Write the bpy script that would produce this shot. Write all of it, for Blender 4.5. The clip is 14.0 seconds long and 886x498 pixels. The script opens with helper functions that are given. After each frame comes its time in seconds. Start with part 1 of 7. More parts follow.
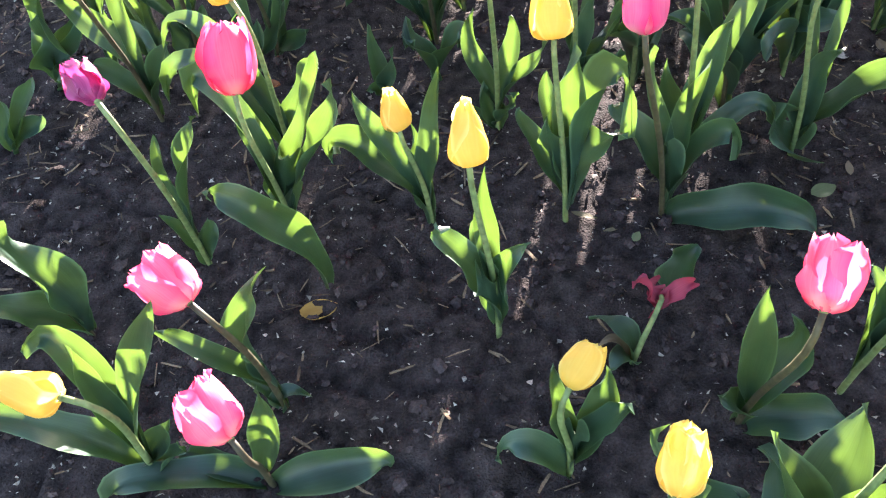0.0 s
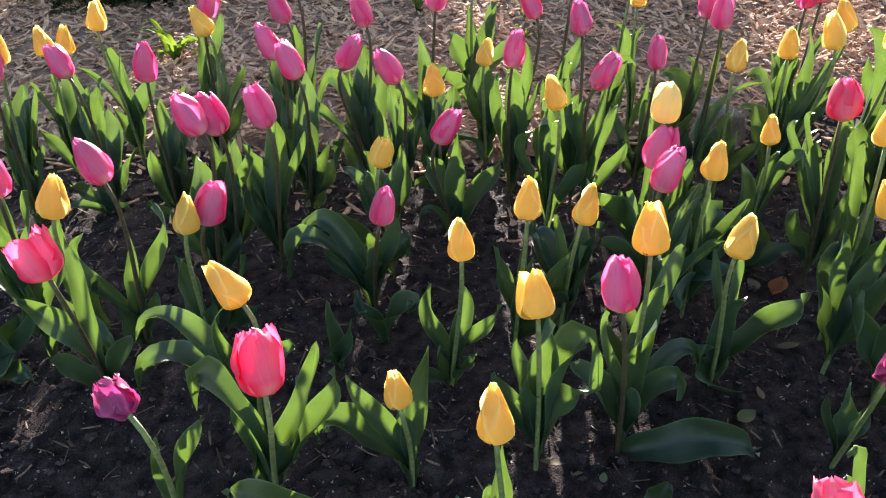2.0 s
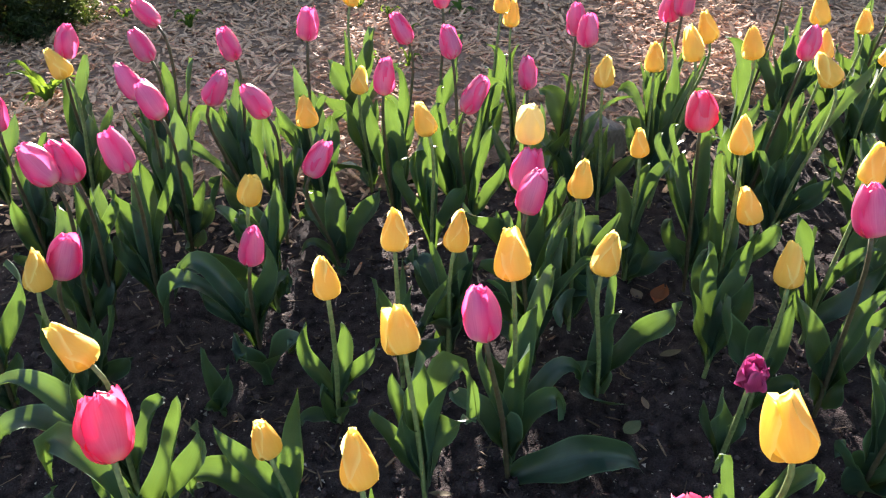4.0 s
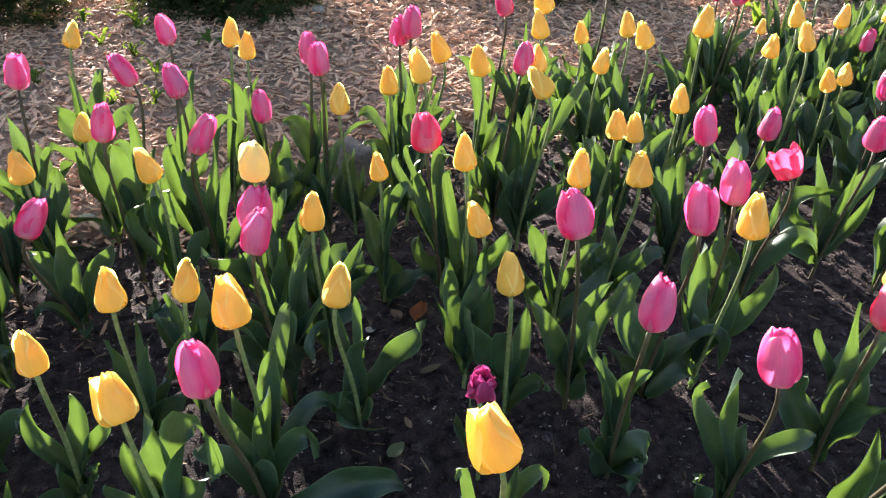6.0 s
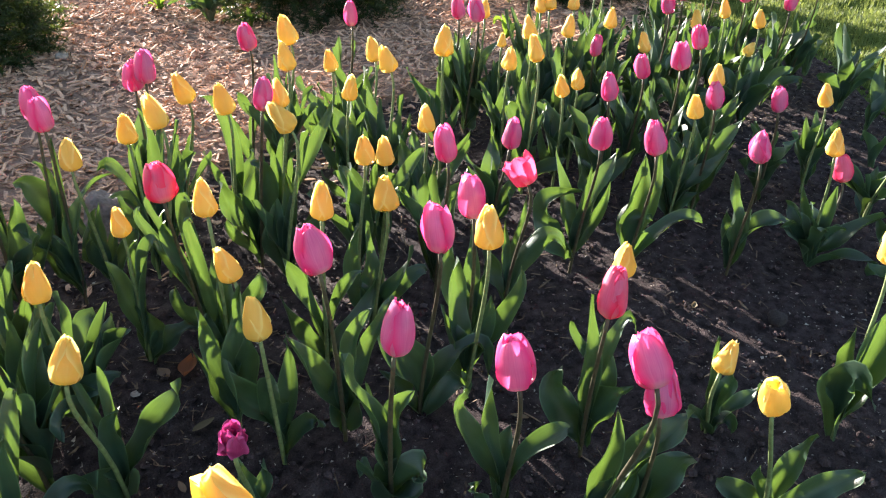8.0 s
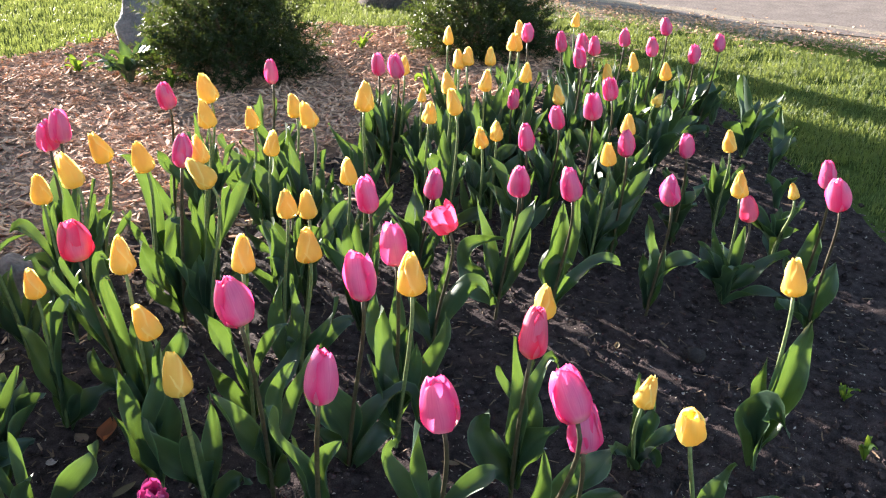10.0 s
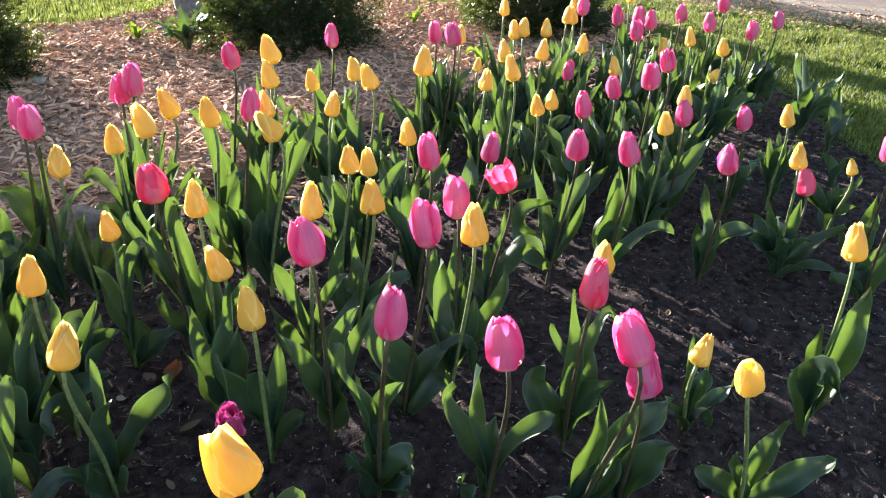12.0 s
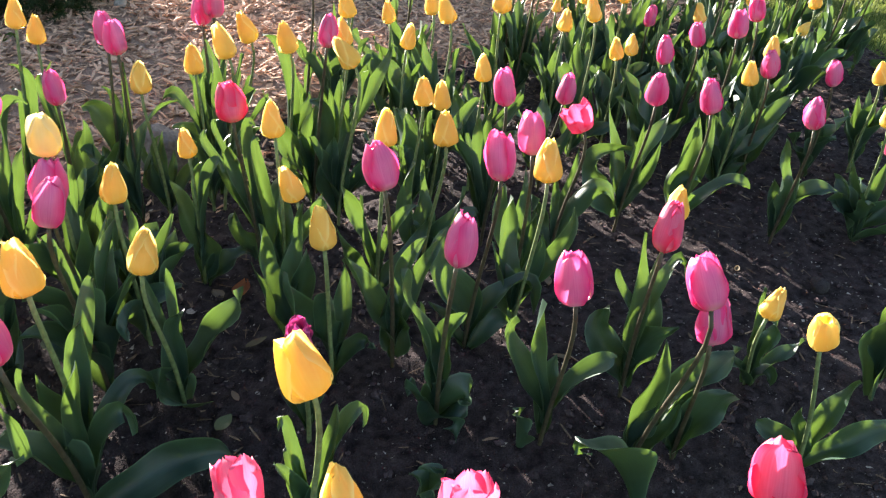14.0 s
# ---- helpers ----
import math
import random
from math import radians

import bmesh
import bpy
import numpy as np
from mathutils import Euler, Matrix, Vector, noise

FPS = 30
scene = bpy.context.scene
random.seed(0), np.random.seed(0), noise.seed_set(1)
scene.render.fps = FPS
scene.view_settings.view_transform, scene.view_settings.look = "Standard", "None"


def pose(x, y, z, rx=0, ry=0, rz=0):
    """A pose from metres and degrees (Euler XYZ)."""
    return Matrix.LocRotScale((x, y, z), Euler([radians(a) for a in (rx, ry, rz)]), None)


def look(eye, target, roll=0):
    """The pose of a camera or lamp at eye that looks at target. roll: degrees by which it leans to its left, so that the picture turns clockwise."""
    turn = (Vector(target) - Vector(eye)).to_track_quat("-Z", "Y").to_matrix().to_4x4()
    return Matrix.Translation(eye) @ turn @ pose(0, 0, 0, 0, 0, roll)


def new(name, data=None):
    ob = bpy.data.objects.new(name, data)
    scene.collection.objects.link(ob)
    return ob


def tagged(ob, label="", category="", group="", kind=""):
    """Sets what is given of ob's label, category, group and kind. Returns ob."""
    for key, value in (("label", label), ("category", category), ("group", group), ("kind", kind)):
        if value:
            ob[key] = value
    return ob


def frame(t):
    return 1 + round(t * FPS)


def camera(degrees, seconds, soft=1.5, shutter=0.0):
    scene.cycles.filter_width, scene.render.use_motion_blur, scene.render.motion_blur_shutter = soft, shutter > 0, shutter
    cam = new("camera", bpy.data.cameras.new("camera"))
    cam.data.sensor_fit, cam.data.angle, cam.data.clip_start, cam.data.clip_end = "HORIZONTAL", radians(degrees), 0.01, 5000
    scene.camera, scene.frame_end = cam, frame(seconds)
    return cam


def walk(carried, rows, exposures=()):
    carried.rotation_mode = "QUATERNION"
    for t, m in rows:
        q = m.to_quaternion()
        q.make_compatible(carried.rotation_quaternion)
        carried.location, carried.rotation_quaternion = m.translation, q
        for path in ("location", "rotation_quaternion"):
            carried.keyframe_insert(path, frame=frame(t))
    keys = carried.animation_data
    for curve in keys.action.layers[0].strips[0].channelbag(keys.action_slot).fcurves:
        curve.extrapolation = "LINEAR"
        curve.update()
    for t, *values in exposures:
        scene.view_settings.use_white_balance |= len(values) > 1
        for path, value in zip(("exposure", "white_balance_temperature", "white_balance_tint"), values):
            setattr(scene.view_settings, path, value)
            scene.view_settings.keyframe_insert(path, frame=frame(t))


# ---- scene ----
cam = camera(57.6, 14.0, soft=1.2, shutter=0.12)
PATH = [
    (0, (0.024, 0.057, 0.758), (-0.093, 1.338, -0.774), -4.5),
    (0.5, (-0.042, 0.057, 0.768), (-0.056, 1.41, -0.705), -4.3),
    (1, (-0.126, 0.053, 0.837), (0.124, 1.528, -0.491), -4.5),
    (1.5, (-0.161, 0.043, 0.858), (0.139, 1.644, -0.303), 0.4),
    (2, (-0.144, 0.052, 0.858), (0.161, 1.665, -0.284), 1.2),
    (2.2, (-0.138, 0.054, 0.858), (0.174, 1.667, -0.283), 0.8),
    (4.3, (-0.056, 0.059, 0.872), (0.511, 1.634, -0.223), 1.2),
    (4.5, (-0.045, 0.059, 0.876), (0.578, 1.616, -0.213), 1.5),
    (5, (-0.021, 0.054, 0.885), (0.712, 1.577, -0.183), 2.1),
    (5.5, (0.008, 0.047, 0.885), (0.844, 1.528, -0.168), 2.3),
    (6, (0.028, 0.034, 0.882), (0.954, 1.458, -0.173), 2.2),
    (6.5, (0.056, 0.019, 0.885), (1.078, 1.376, -0.17), 2.2),
    (7, (0.076, 0.004, 0.893), (1.201, 1.291, -0.145), 2.6),
    (7.5, (0.104, -0.014, 0.899), (1.331, 1.194, -0.118), 2.4),
    (8, (0.11, -0.014, 0.897), (1.399, 1.145, -0.1), 1.9),
    (8.5, (0.122, -0.022, 0.905), (1.459, 1.1, -0.072), 1.6),
    (9, (0.126, -0.029, 0.908), (1.503, 1.067, -0.042), 1.3),
    (9.2, (0.128, -0.032, 0.909), (1.52, 1.061, -0.024), 1.3),
    (11.3, (0.05, -0.046, 0.862), (1.531, 1.022, 0.047), 4.6),
    (11.5, (0.049, -0.049, 0.862), (1.466, 1.06, -0.011), 3.5),
    (12, (0.047, -0.038, 0.862), (1.421, 1.097, -0.046), 2.9),
    (12.5, (0.055, -0.033, 0.862), (1.404, 1.104, -0.08), 1.1),
    (13, (0.054, -0.032, 0.863), (1.387, 1.112, -0.093), 1.0),
    (13.5, (0.052, -0.036, 0.862), (1.368, 1.124, -0.097), 1.9),
    (14, (0.029, -0.032, 0.837), (1.267, 1.16, -0.187), 4.5),
]
walk(cam, [(t, look(eye, target, roll)) for t, eye, target, roll in PATH],
     exposures=[(0.0, 3.9, 6500, 17), (0.5, 4.1, 6500, 17), (1.0, 3.32, 6500, 17), (1.5, 2.62, 6500, 17), (4.5, 2.7, 6500, 17), (14.0, 2.7, 6500, 17)])

# ---- light ----
SUN_AZ, SUN_EL = 11.5, 9.6
world = bpy.data.worlds.new("sky")
scene.world = world
world.use_nodes = True
wn = world.node_tree
sky = wn.nodes.new("ShaderNodeTexSky")
sky.sky_type = "NISHITA"
sky.sun_disc = False
sky.sun_elevation, sky.sun_rotation = radians(SUN_EL), radians(SUN_AZ)
wn.links.new(sky.outputs[0], wn.nodes["Background"].inputs[0])
wn.nodes["Background"].inputs[1].default_value = 0.085
lamp = bpy.data.lights.new("sun", "SUN")
lamp.energy, lamp.angle, lamp.color = 5.0, radians(0.6), (1.0, 0.93, 0.83)
sun = new("sun", lamp)
s_el, s_az = radians(SUN_EL), radians(SUN_AZ)
sun.matrix_basis = look((30 * math.sin(s_az) * math.cos(s_el), 30 * math.cos(s_az) * math.cos(s_el), 30 * math.sin(s_el)), (0, 0, 0))

# ---- materials ----


def shader(name):
    m = bpy.data.materials.new(name)
    m.use_nodes = True
    nt = m.node_tree
    return m, nt, nt.nodes["Principled BSDF"], nt.nodes["Material Output"]


def node(nt, kind, **values):
    n = nt.nodes.new(kind)
    for key, value in values.items():
        n.inputs[key.replace("_", " ")].default_value = value
    return n


def ramp(nt, source, *stops):
    r = nt.nodes.new("ShaderNodeValToRGB")
    els = r.color_ramp.elements
    while len(els) < len(stops):
        els.new(0.5)
    for e, (p, c) in zip(els, stops):
        e.position, e.color = p, (*c, 1)
    nt.links.new(source, r.inputs[0])
    return r.outputs[0]


def mixed(nt, a, b, factor, mode="MIX"):
    n = nt.nodes.new("ShaderNodeMix")
    n.data_type, n.blend_type = "RGBA", mode
    for value, sock in ((factor, n.inputs[0]), (a, n.inputs[6]), (b, n.inputs[7])):
        if isinstance(value, (int, float)):
            sock.default_value = value
        elif isinstance(value, tuple):
            sock.default_value = (*value, 1)
        else:
            nt.links.new(value, sock)
    return n.outputs[2]


def noise_at(nt, coords, scale, detail=3.0, stretch=None):
    n = node(nt, "ShaderNodeTexNoise", Scale=scale, Detail=detail)
    if stretch:
        mp = nt.nodes.new("ShaderNodeMapping")
        mp.inputs["Scale"].default_value = stretch
        nt.links.new(coords, mp.inputs[0])
        coords = mp.outputs[0]
    nt.links.new(coords, n.inputs["Vector"])
    return n.outputs["Fac"]


def bumped(nt, bsdf, height, strength, distance):
    b = node(nt, "ShaderNodeBump", Strength=strength, Distance=distance)
    nt.links.new(height, b.inputs["Height"])
    nt.links.new(b.outputs[0], bsdf.inputs["Normal"])
    return b.outputs[0]


def thin_sheet(name, low, high, through_colour, share, rough, veins, vary=0.25, base=None, edge=None, rim=0.13, spec=0.4, edge_through=None):
    """A leaf or petal: grain along its length, light through it."""
    m, nt, bsdf, out = shader(name)
    uv = nt.nodes.new("ShaderNodeUVMap")
    geo = nt.nodes.new("ShaderNodeNewGeometry")
    info = nt.nodes.new("ShaderNodeObjectInfo")
    grain = noise_at(nt, uv.outputs[0], 1.0, 4.0, (veins, 1.6, 1))
    patch = noise_at(nt, geo.outputs["Position"], 22.0, 3.0)
    colour = ramp(nt, grain, (0.25, low), (0.75, high))
    shade = ramp(nt, patch, (0.3, (1 - vary,) * 3), (0.7, (1.0,) * 3))
    colour = mixed(nt, colour, shade, 1.0, "MULTIPLY")
    rnd = ramp(nt, info.outputs["Random"], (0.0, (1 - vary, 1 - vary * 0.8, 1 - vary * 1.1)), (1.0, (1.0, 1.0, 1.0)))
    colour = mixed(nt, colour, rnd, 1.0, "MULTIPLY")
    sep = nt.nodes.new("ShaderNodeSeparateXYZ")
    nt.links.new(uv.outputs[0], sep.inputs[0])
    if base:
        colour = mixed(nt, base, colour, ramp(nt, sep.outputs[1], (0.02, (0, 0, 0)), (0.22, (1, 1, 1))))
    if edge:
        d = nt.nodes.new("ShaderNodeMath")
        d.operation = "PINGPONG"
        d.inputs[1].default_value = 0.5
        nt.links.new(sep.outputs[0], d.inputs[0])
        away = ramp(nt, d.outputs[0], (0.0, (0, 0, 0)), (rim, (1, 1, 1)))
        colour = mixed(nt, edge, colour, away)
        if edge_through:
            through_colour = mixed(nt, edge_through, through_colour, away)
    nt.links.new(colour, bsdf.inputs["Base Color"])
    bsdf.inputs["Roughness"].default_value = rough
    bsdf.inputs["Specular IOR Level"].default_value = spec
    nrm = bumped(nt, bsdf, grain, 0.25, 0.001)
    tr = nt.nodes.new("ShaderNodeBsdfTranslucent")
    nt.links.new(nrm, tr.inputs["Normal"])
    glow = mixed(nt, through_colour, shade, 0.7, "MULTIPLY")
    nt.links.new(glow, tr.inputs["Color"])
    mx = nt.nodes.new("ShaderNodeMixShader")
    mx.inputs[0].default_value = share
    nt.links.new(bsdf.outputs[0], mx.inputs[1])
    nt.links.new(tr.outputs[0], mx.inputs[2])
    nt.links.new(mx.outputs[0], out.inputs["Surface"])
    return m


def plain(name, a, b, scale, rough=0.8, bump=0.3, depth=0.004, stretch=None, object_random=False, island=False, spec=0.3):
    m, nt, bsdf, _ = shader(name)
    geo = nt.nodes.new("ShaderNodeNewGeometry")
    big = noise_at(nt, geo.outputs["Position"], scale, 4.0, stretch)
    fine = noise_at(nt, geo.outputs["Position"], scale * 9, 4.0, stretch)
    colour = ramp(nt, big, (0.3, a), (0.7, b))
    colour = mixed(nt, colour, ramp(nt, fine, (0.3, (0.6,) * 3), (0.7, (1.15,) * 3)), 1.0, "MULTIPLY")
    if object_random:
        info = nt.nodes.new("ShaderNodeObjectInfo")
        colour = mixed(nt, colour, ramp(nt, info.outputs["Random"], (0, (0.6,) * 3), (1, (1.2,) * 3)), 1.0, "MULTIPLY")
    if island:
        colour = mixed(nt, colour, ramp(nt, geo.outputs["Random Per Island"], (0, (0.5, 0.47, 0.45)), (0.5, (1.0,) * 3), (1, (1.4, 1.36, 1.3))), 1.0, "MULTIPLY")
    nt.links.new(colour, bsdf.inputs["Base Color"])
    bsdf.inputs["Roughness"].default_value = rough
    bsdf.inputs["Specular IOR Level"].default_value = spec
    bumped(nt, bsdf, fine, bump, depth)
    return m


LEAF = thin_sheet("tulip leaf", (0.019, 0.048, 0.037), (0.040, 0.087, 0.059), (0.36, 0.63, 0.085), 0.093, 0.45, 46.0, 0.35, edge=(0.09, 0.16, 0.085), rim=0.06, spec=0.5)
WEED = thin_sheet("weed leaf", (0.034, 0.080, 0.020), (0.065, 0.130, 0.036), (0.30, 0.46, 0.04), 0.28, 0.7, 20.0, 0.3, spec=0.15)
FADED = thin_sheet("faded leaf", (0.11, 0.14, 0.07), (0.20, 0.22, 0.12), (0.25, 0.28, 0.1), 0.2, 0.7, 20.0, 0.3)
DRY_LEAF = thin_sheet("dry leaf", (0.16, 0.11, 0.07), (0.34, 0.25, 0.17), (0.3, 0.2, 0.1), 0.2, 0.8, 30.0, 0.4)
RUSSET = thin_sheet("russet leaf", (0.30, 0.09, 0.04), (0.50, 0.20, 0.10), (0.6, 0.2, 0.08), 0.35, 0.7, 20.0, 0.3)
RUSSET_PALE = thin_sheet("withered petal", (0.50, 0.27, 0.06), (0.66, 0.42, 0.12), (0.6, 0.35, 0.1), 0.3, 0.7, 20.0, 0.3)
# Petal edge tints: partly real two-tone, partly painted margin glow and satin highlight.
PINK = thin_sheet("pink petal", (0.65, 0.12, 0.37), (0.88, 0.35, 0.62), (0.94, 0.20, 0.47), 0.46, 0.38, 34.0, 0.20, base=(0.82, 0.60, 0.62), edge=(0.76, 0.04, 0.24), rim=0.36, edge_through=(1.0, 0.08, 0.30))
ROSE = thin_sheet("rose petal", (0.75, 0.11, 0.27), (0.90, 0.30, 0.48), (0.98, 0.15, 0.33), 0.46, 0.42, 34.0, 0.20, base=(0.82, 0.55, 0.5), edge=(0.82, 0.028, 0.13), rim=0.38, edge_through=(1.0, 0.055, 0.16))
BLUSH = thin_sheet("blush petal", (0.78, 0.17, 0.33), (0.90, 0.36, 0.52), (0.97, 0.21, 0.38), 0.42, 0.42, 34.0, 0.20, base=(0.84, 0.6, 0.55), edge=(0.83, 0.085, 0.22), rim=0.38, edge_through=(1.0, 0.12, 0.26))
CRIMSON = thin_sheet("withered crimson petal", (0.30, 0.03, 0.07), (0.52, 0.08, 0.14), (0.7, 0.08, 0.15), 0.3, 0.6, 20.0, 0.4)
MAGENTA = thin_sheet("magenta petal", (0.24, 0.020, 0.10), (0.44, 0.06, 0.22), (0.65, 0.06, 0.26), 0.30, 0.4, 26.0, 0.30, edge=(0.52, 0.09, 0.27), rim=0.2)
YELLOW = thin_sheet("yellow petal", (0.92, 0.61, 0.11), (0.95, 0.76, 0.24), (1.0, 0.81, 0.26), 0.58, 0.45, 22.0, 0.12, edge=(0.97, 0.86, 0.36), edge_through=(1.0, 0.92, 0.36))
PALE = thin_sheet("pale yellow petal", (0.92, 0.76, 0.32), (0.96, 0.86, 0.46), (1.0, 0.88, 0.45), 0.52, 0.42, 22.0, 0.1, edge=(0.97, 0.90, 0.55))
STEM_GREEN = plain("green stem", (0.15, 0.21, 0.08), (0.22, 0.28, 0.115), 14, 0.55, 0.1, 0.001)
STEM_DARK = plain("brownish stem", (0.060, 0.045, 0.030), (0.095, 0.090, 0.046), 14, 0.55, 0.1, 0.001)
SOIL = plain("dark garden soil", (0.021, 0.0160, 0.0162), (0.094, 0.072, 0.071), 42, 0.95, 1.0, 0.010, spec=0.1)
CLOD = plain("soil clod", (0.032, 0.0245, 0.0258), (0.092, 0.070, 0.072), 40, 0.95, 0.8, 0.003, island=True, spec=0.1)
CLOD_MATTE = plain("soil lump", (0.022, 0.018, 0.018), (0.050, 0.041, 0.039), 40, 0.95, 0.8, 0.003)
BIT = plain("pale debris", (0.20, 0.175, 0.15), (0.42, 0.375, 0.33), 40, 0.9, 0.3, 0.001, island=True)
MULCH = plain("mulch bed", (0.26, 0.165, 0.12), (0.42, 0.28, 0.205), 22, 0.95, 0.9, 0.006, spec=0.1)
CHIP = plain("wood chip", (0.55, 0.335, 0.220), (0.73, 0.48, 0.335), 30, 0.85, 0.5, 0.001, island=True, spec=0.15)
LAWN = plain("lawn", (0.045, 0.070, 0.018), (0.085, 0.115, 0.034), 5, 1.0, 0.9, 0.01, spec=0.0)
ROAD = plain("weathered asphalt", (0.20, 0.165, 0.145), (0.28, 0.235, 0.205), 7, 0.9, 0.6, 0.003, spec=0.1)
GRIT = plain("roadside grit", (0.30, 0.25, 0.19), (0.42, 0.36, 0.28), 16, 0.95, 0.8, 0.004, spec=0.1)
ROCK = plain("grey granite", (0.12, 0.122, 0.13), (0.23, 0.23, 0.235), 9, 0.85, 0.8, 0.01)
ROCK_BROWN = plain("brownish stone", (0.17, 0.14, 0.125), (0.25, 0.21, 0.19), 14, 0.85, 0.5, 0.004)
BARK = plain("tree bark", (0.045, 0.036, 0.030), (0.12, 0.098, 0.08), 12, 0.95, 1.0, 0.02, (1, 1, 0.2))
TWIG = plain("twig", (0.10, 0.065, 0.04), (0.22, 0.16, 0.11), 60, 0.9, 0.4, 0.001, island=True)
NEEDLE = thin_sheet("yew needle", (0.012, 0.030, 0.012), (0.030, 0.062, 0.022), (0.14, 0.20, 0.03), 0.22, 0.5, 3.0, 0.5, spec=0.3)
GRASS = thin_sheet("grass blade", (0.050, 0.092, 0.030), (0.100, 0.150, 0.050), (0.36, 0.44, 0.10), 0.30, 0.5, 3.0, 0.35, spec=0.2)
TREE_LEAF = thin_sheet("tree leaf", (0.04, 0.08, 0.02), (0.08, 0.13, 0.03), (0.2, 0.3, 0.04), 0.3, 0.5, 4.0, 0.3)

# ---- mesh helpers ----


def sheet_mesh(name, rows, material, uv=True):
    """A smooth mesh from a grid of places: rows along, columns across."""
    g = np.asarray(rows, float)
    n, k = g.shape[:2]
    idx = np.arange(n * k).reshape(n, k)
    faces = np.stack([idx[:-1, :-1], idx[:-1, 1:], idx[1:, 1:], idx[1:, :-1]], -1).reshape(-1, 4)
    me = bpy.data.meshes.new(name)
    me.from_pydata(g.reshape(-1, 3).tolist(), [], faces.tolist())
    if uv:
        lay = me.uv_layers.new(name="UVMap")
        u, v = np.meshgrid(np.linspace(0, 1, k), np.linspace(0, 1, n))
        per = np.stack([u, v], -1).reshape(-1, 2)[faces.ravel()]
        lay.data.foreach_set("uv", per.astype(np.float32).ravel())
    me.polygons.foreach_set("use_smooth", np.ones(len(faces), bool))
    me.materials.append(material)
    return me


def tube_mesh(name, line, radii, material, sides=8):
    line = [Vector(p) for p in line]
    rows = []
    for i, p in enumerate(line):
        d = (line[min(i + 1, len(line) - 1)] - line[max(i - 1, 0)]).normalized()
        a = d.orthogonal().normalized() if i == 0 else (a - d * a.dot(d)).normalized()
        b = d.cross(a)
        rows.append([p + (a * math.cos(q) + b * math.sin(q)) * float(radii[i]) for q in np.linspace(0, 2 * math.pi, sides + 1)])
    rows.append([line[-1]] * (sides + 1))
    return sheet_mesh(name, [[tuple(p) for p in r] for r in rows], material)


def soup(name, verts, faces, material):
    """Many small loose pieces in one mesh."""
    me = bpy.data.meshes.new(name)
    me.from_pydata(np.asarray(verts, float).reshape(-1, 3).tolist(), [], np.asarray(faces).tolist())
    me.materials.append(material)
    return me


def child(name, data, parent, label=""):
    ob = new(name, data)
    ob.parent = parent
    return tagged(ob, label) if label else ob


def lumps(x, y, scale, seed):
    """Smooth value noise on arrays, 0 to 1."""
    rng = np.random.default_rng(seed)
    table = rng.random((64, 64))
    fx, fy = np.asarray(x) * scale, np.asarray(y) * scale
    ix, iy = np.floor(fx).astype(int), np.floor(fy).astype(int)
    tx, ty = fx - ix, fy - iy
    tx, ty = tx * tx * (3 - 2 * tx), ty * ty * (3 - 2 * ty)
    at = lambda a, b: table[a % 64, b % 64]
    return (at(ix, iy) * (1 - tx) + at(ix + 1, iy) * tx) * (1 - ty) + (at(ix, iy + 1) * (1 - tx) + at(ix + 1, iy + 1) * tx) * ty


def cells(x, y, size, seed):
    """Distance to the nearest cell border of a jittered grid, and the cell's random value."""
    rng = np.random.default_rng(seed)
    jit = rng.random((64, 64, 3))
    gx, gy = np.asarray(x) / size, np.asarray(y) / size
    ix, iy = np.floor(gx).astype(int), np.floor(gy).astype(int)
    d1, d2, val = np.full(gx.shape, 9.0), np.full(gx.shape, 9.0), np.zeros(gx.shape)
    for a in (-1, 0, 1):
        for b in (-1, 0, 1):
            j = jit[(ix + a) % 64, (iy + b) % 64]
            d = np.hypot(ix + a + j[..., 0] - gx, iy + b + j[..., 1] - gy)
            val = np.where(d < d1, j[..., 2], val)
            d2 = np.where(d < d1, d1, np.minimum(d2, d))
            d1 = np.minimum(d1, d)
    return d2 - d1, val


def inside(px, py, poly):
    px, py = np.asarray(px), np.asarray(py)
    hit = np.zeros(px.shape, bool)
    for (x0, y0), (x1, y1) in zip(poly, poly[1:] + poly[:1]):
        cross = (y0 > py) != (y1 > py)
        hit ^= cross & (px < (x1 - x0) * (py - y0) / ((y1 - y0) or 1e-9) + x0)
    return hit


def border(px, py, poly):
    """Distance to the outline of a polygon."""
    best = np.full(np.shape(px), 1e9)
    for (x0, y0), (x1, y1) in zip(poly, poly[1:] + poly[:1]):
        ex, ey = x1 - x0, y1 - y0
        t = np.clip(((px - x0) * ex + (py - y0) * ey) / (ex * ex + ey * ey), 0, 1)
        best = np.minimum(best, np.hypot(px - x0 - t * ex, py - y0 - t * ey))
    return best


# ---- ground ----
BACK = [(-1.75, 1.60), (-1.3, 1.80), (-0.5, 1.78), (0.05, 1.64), (0.35, 1.59), (0.62, 1.68), (1.0, 1.73), (1.5, 1.78), (2.2, 1.80), (3.0, 1.72), (3.62, 1.58)]
SIDE = [(3.67, 1.45), (3.53, 1.06), (3.25, 0.80), (2.93, 0.58), (2.75, 0.36), (2.36, 0.12), (1.95, -0.25), (1.2, -0.75), (0.3, -0.92), (-0.8, -0.8), (-1.5, -0.35), (-1.95, 0.4), (-2.0, 1.1)]
BED = BACK + SIDE
MULCH_EDGE = BACK[1:-1] + [(3.5, 1.9), (4.3, 2.2), (4.4, 2.5), (3.85, 2.95), (3.5, 3.4), (2.5, 3.86), (1.76, 3.75), (0.4, 3.9), (-0.7, 3.75), (-1.6, 3.3), (-1.9, 2.6), (-1.7, 2.05)]
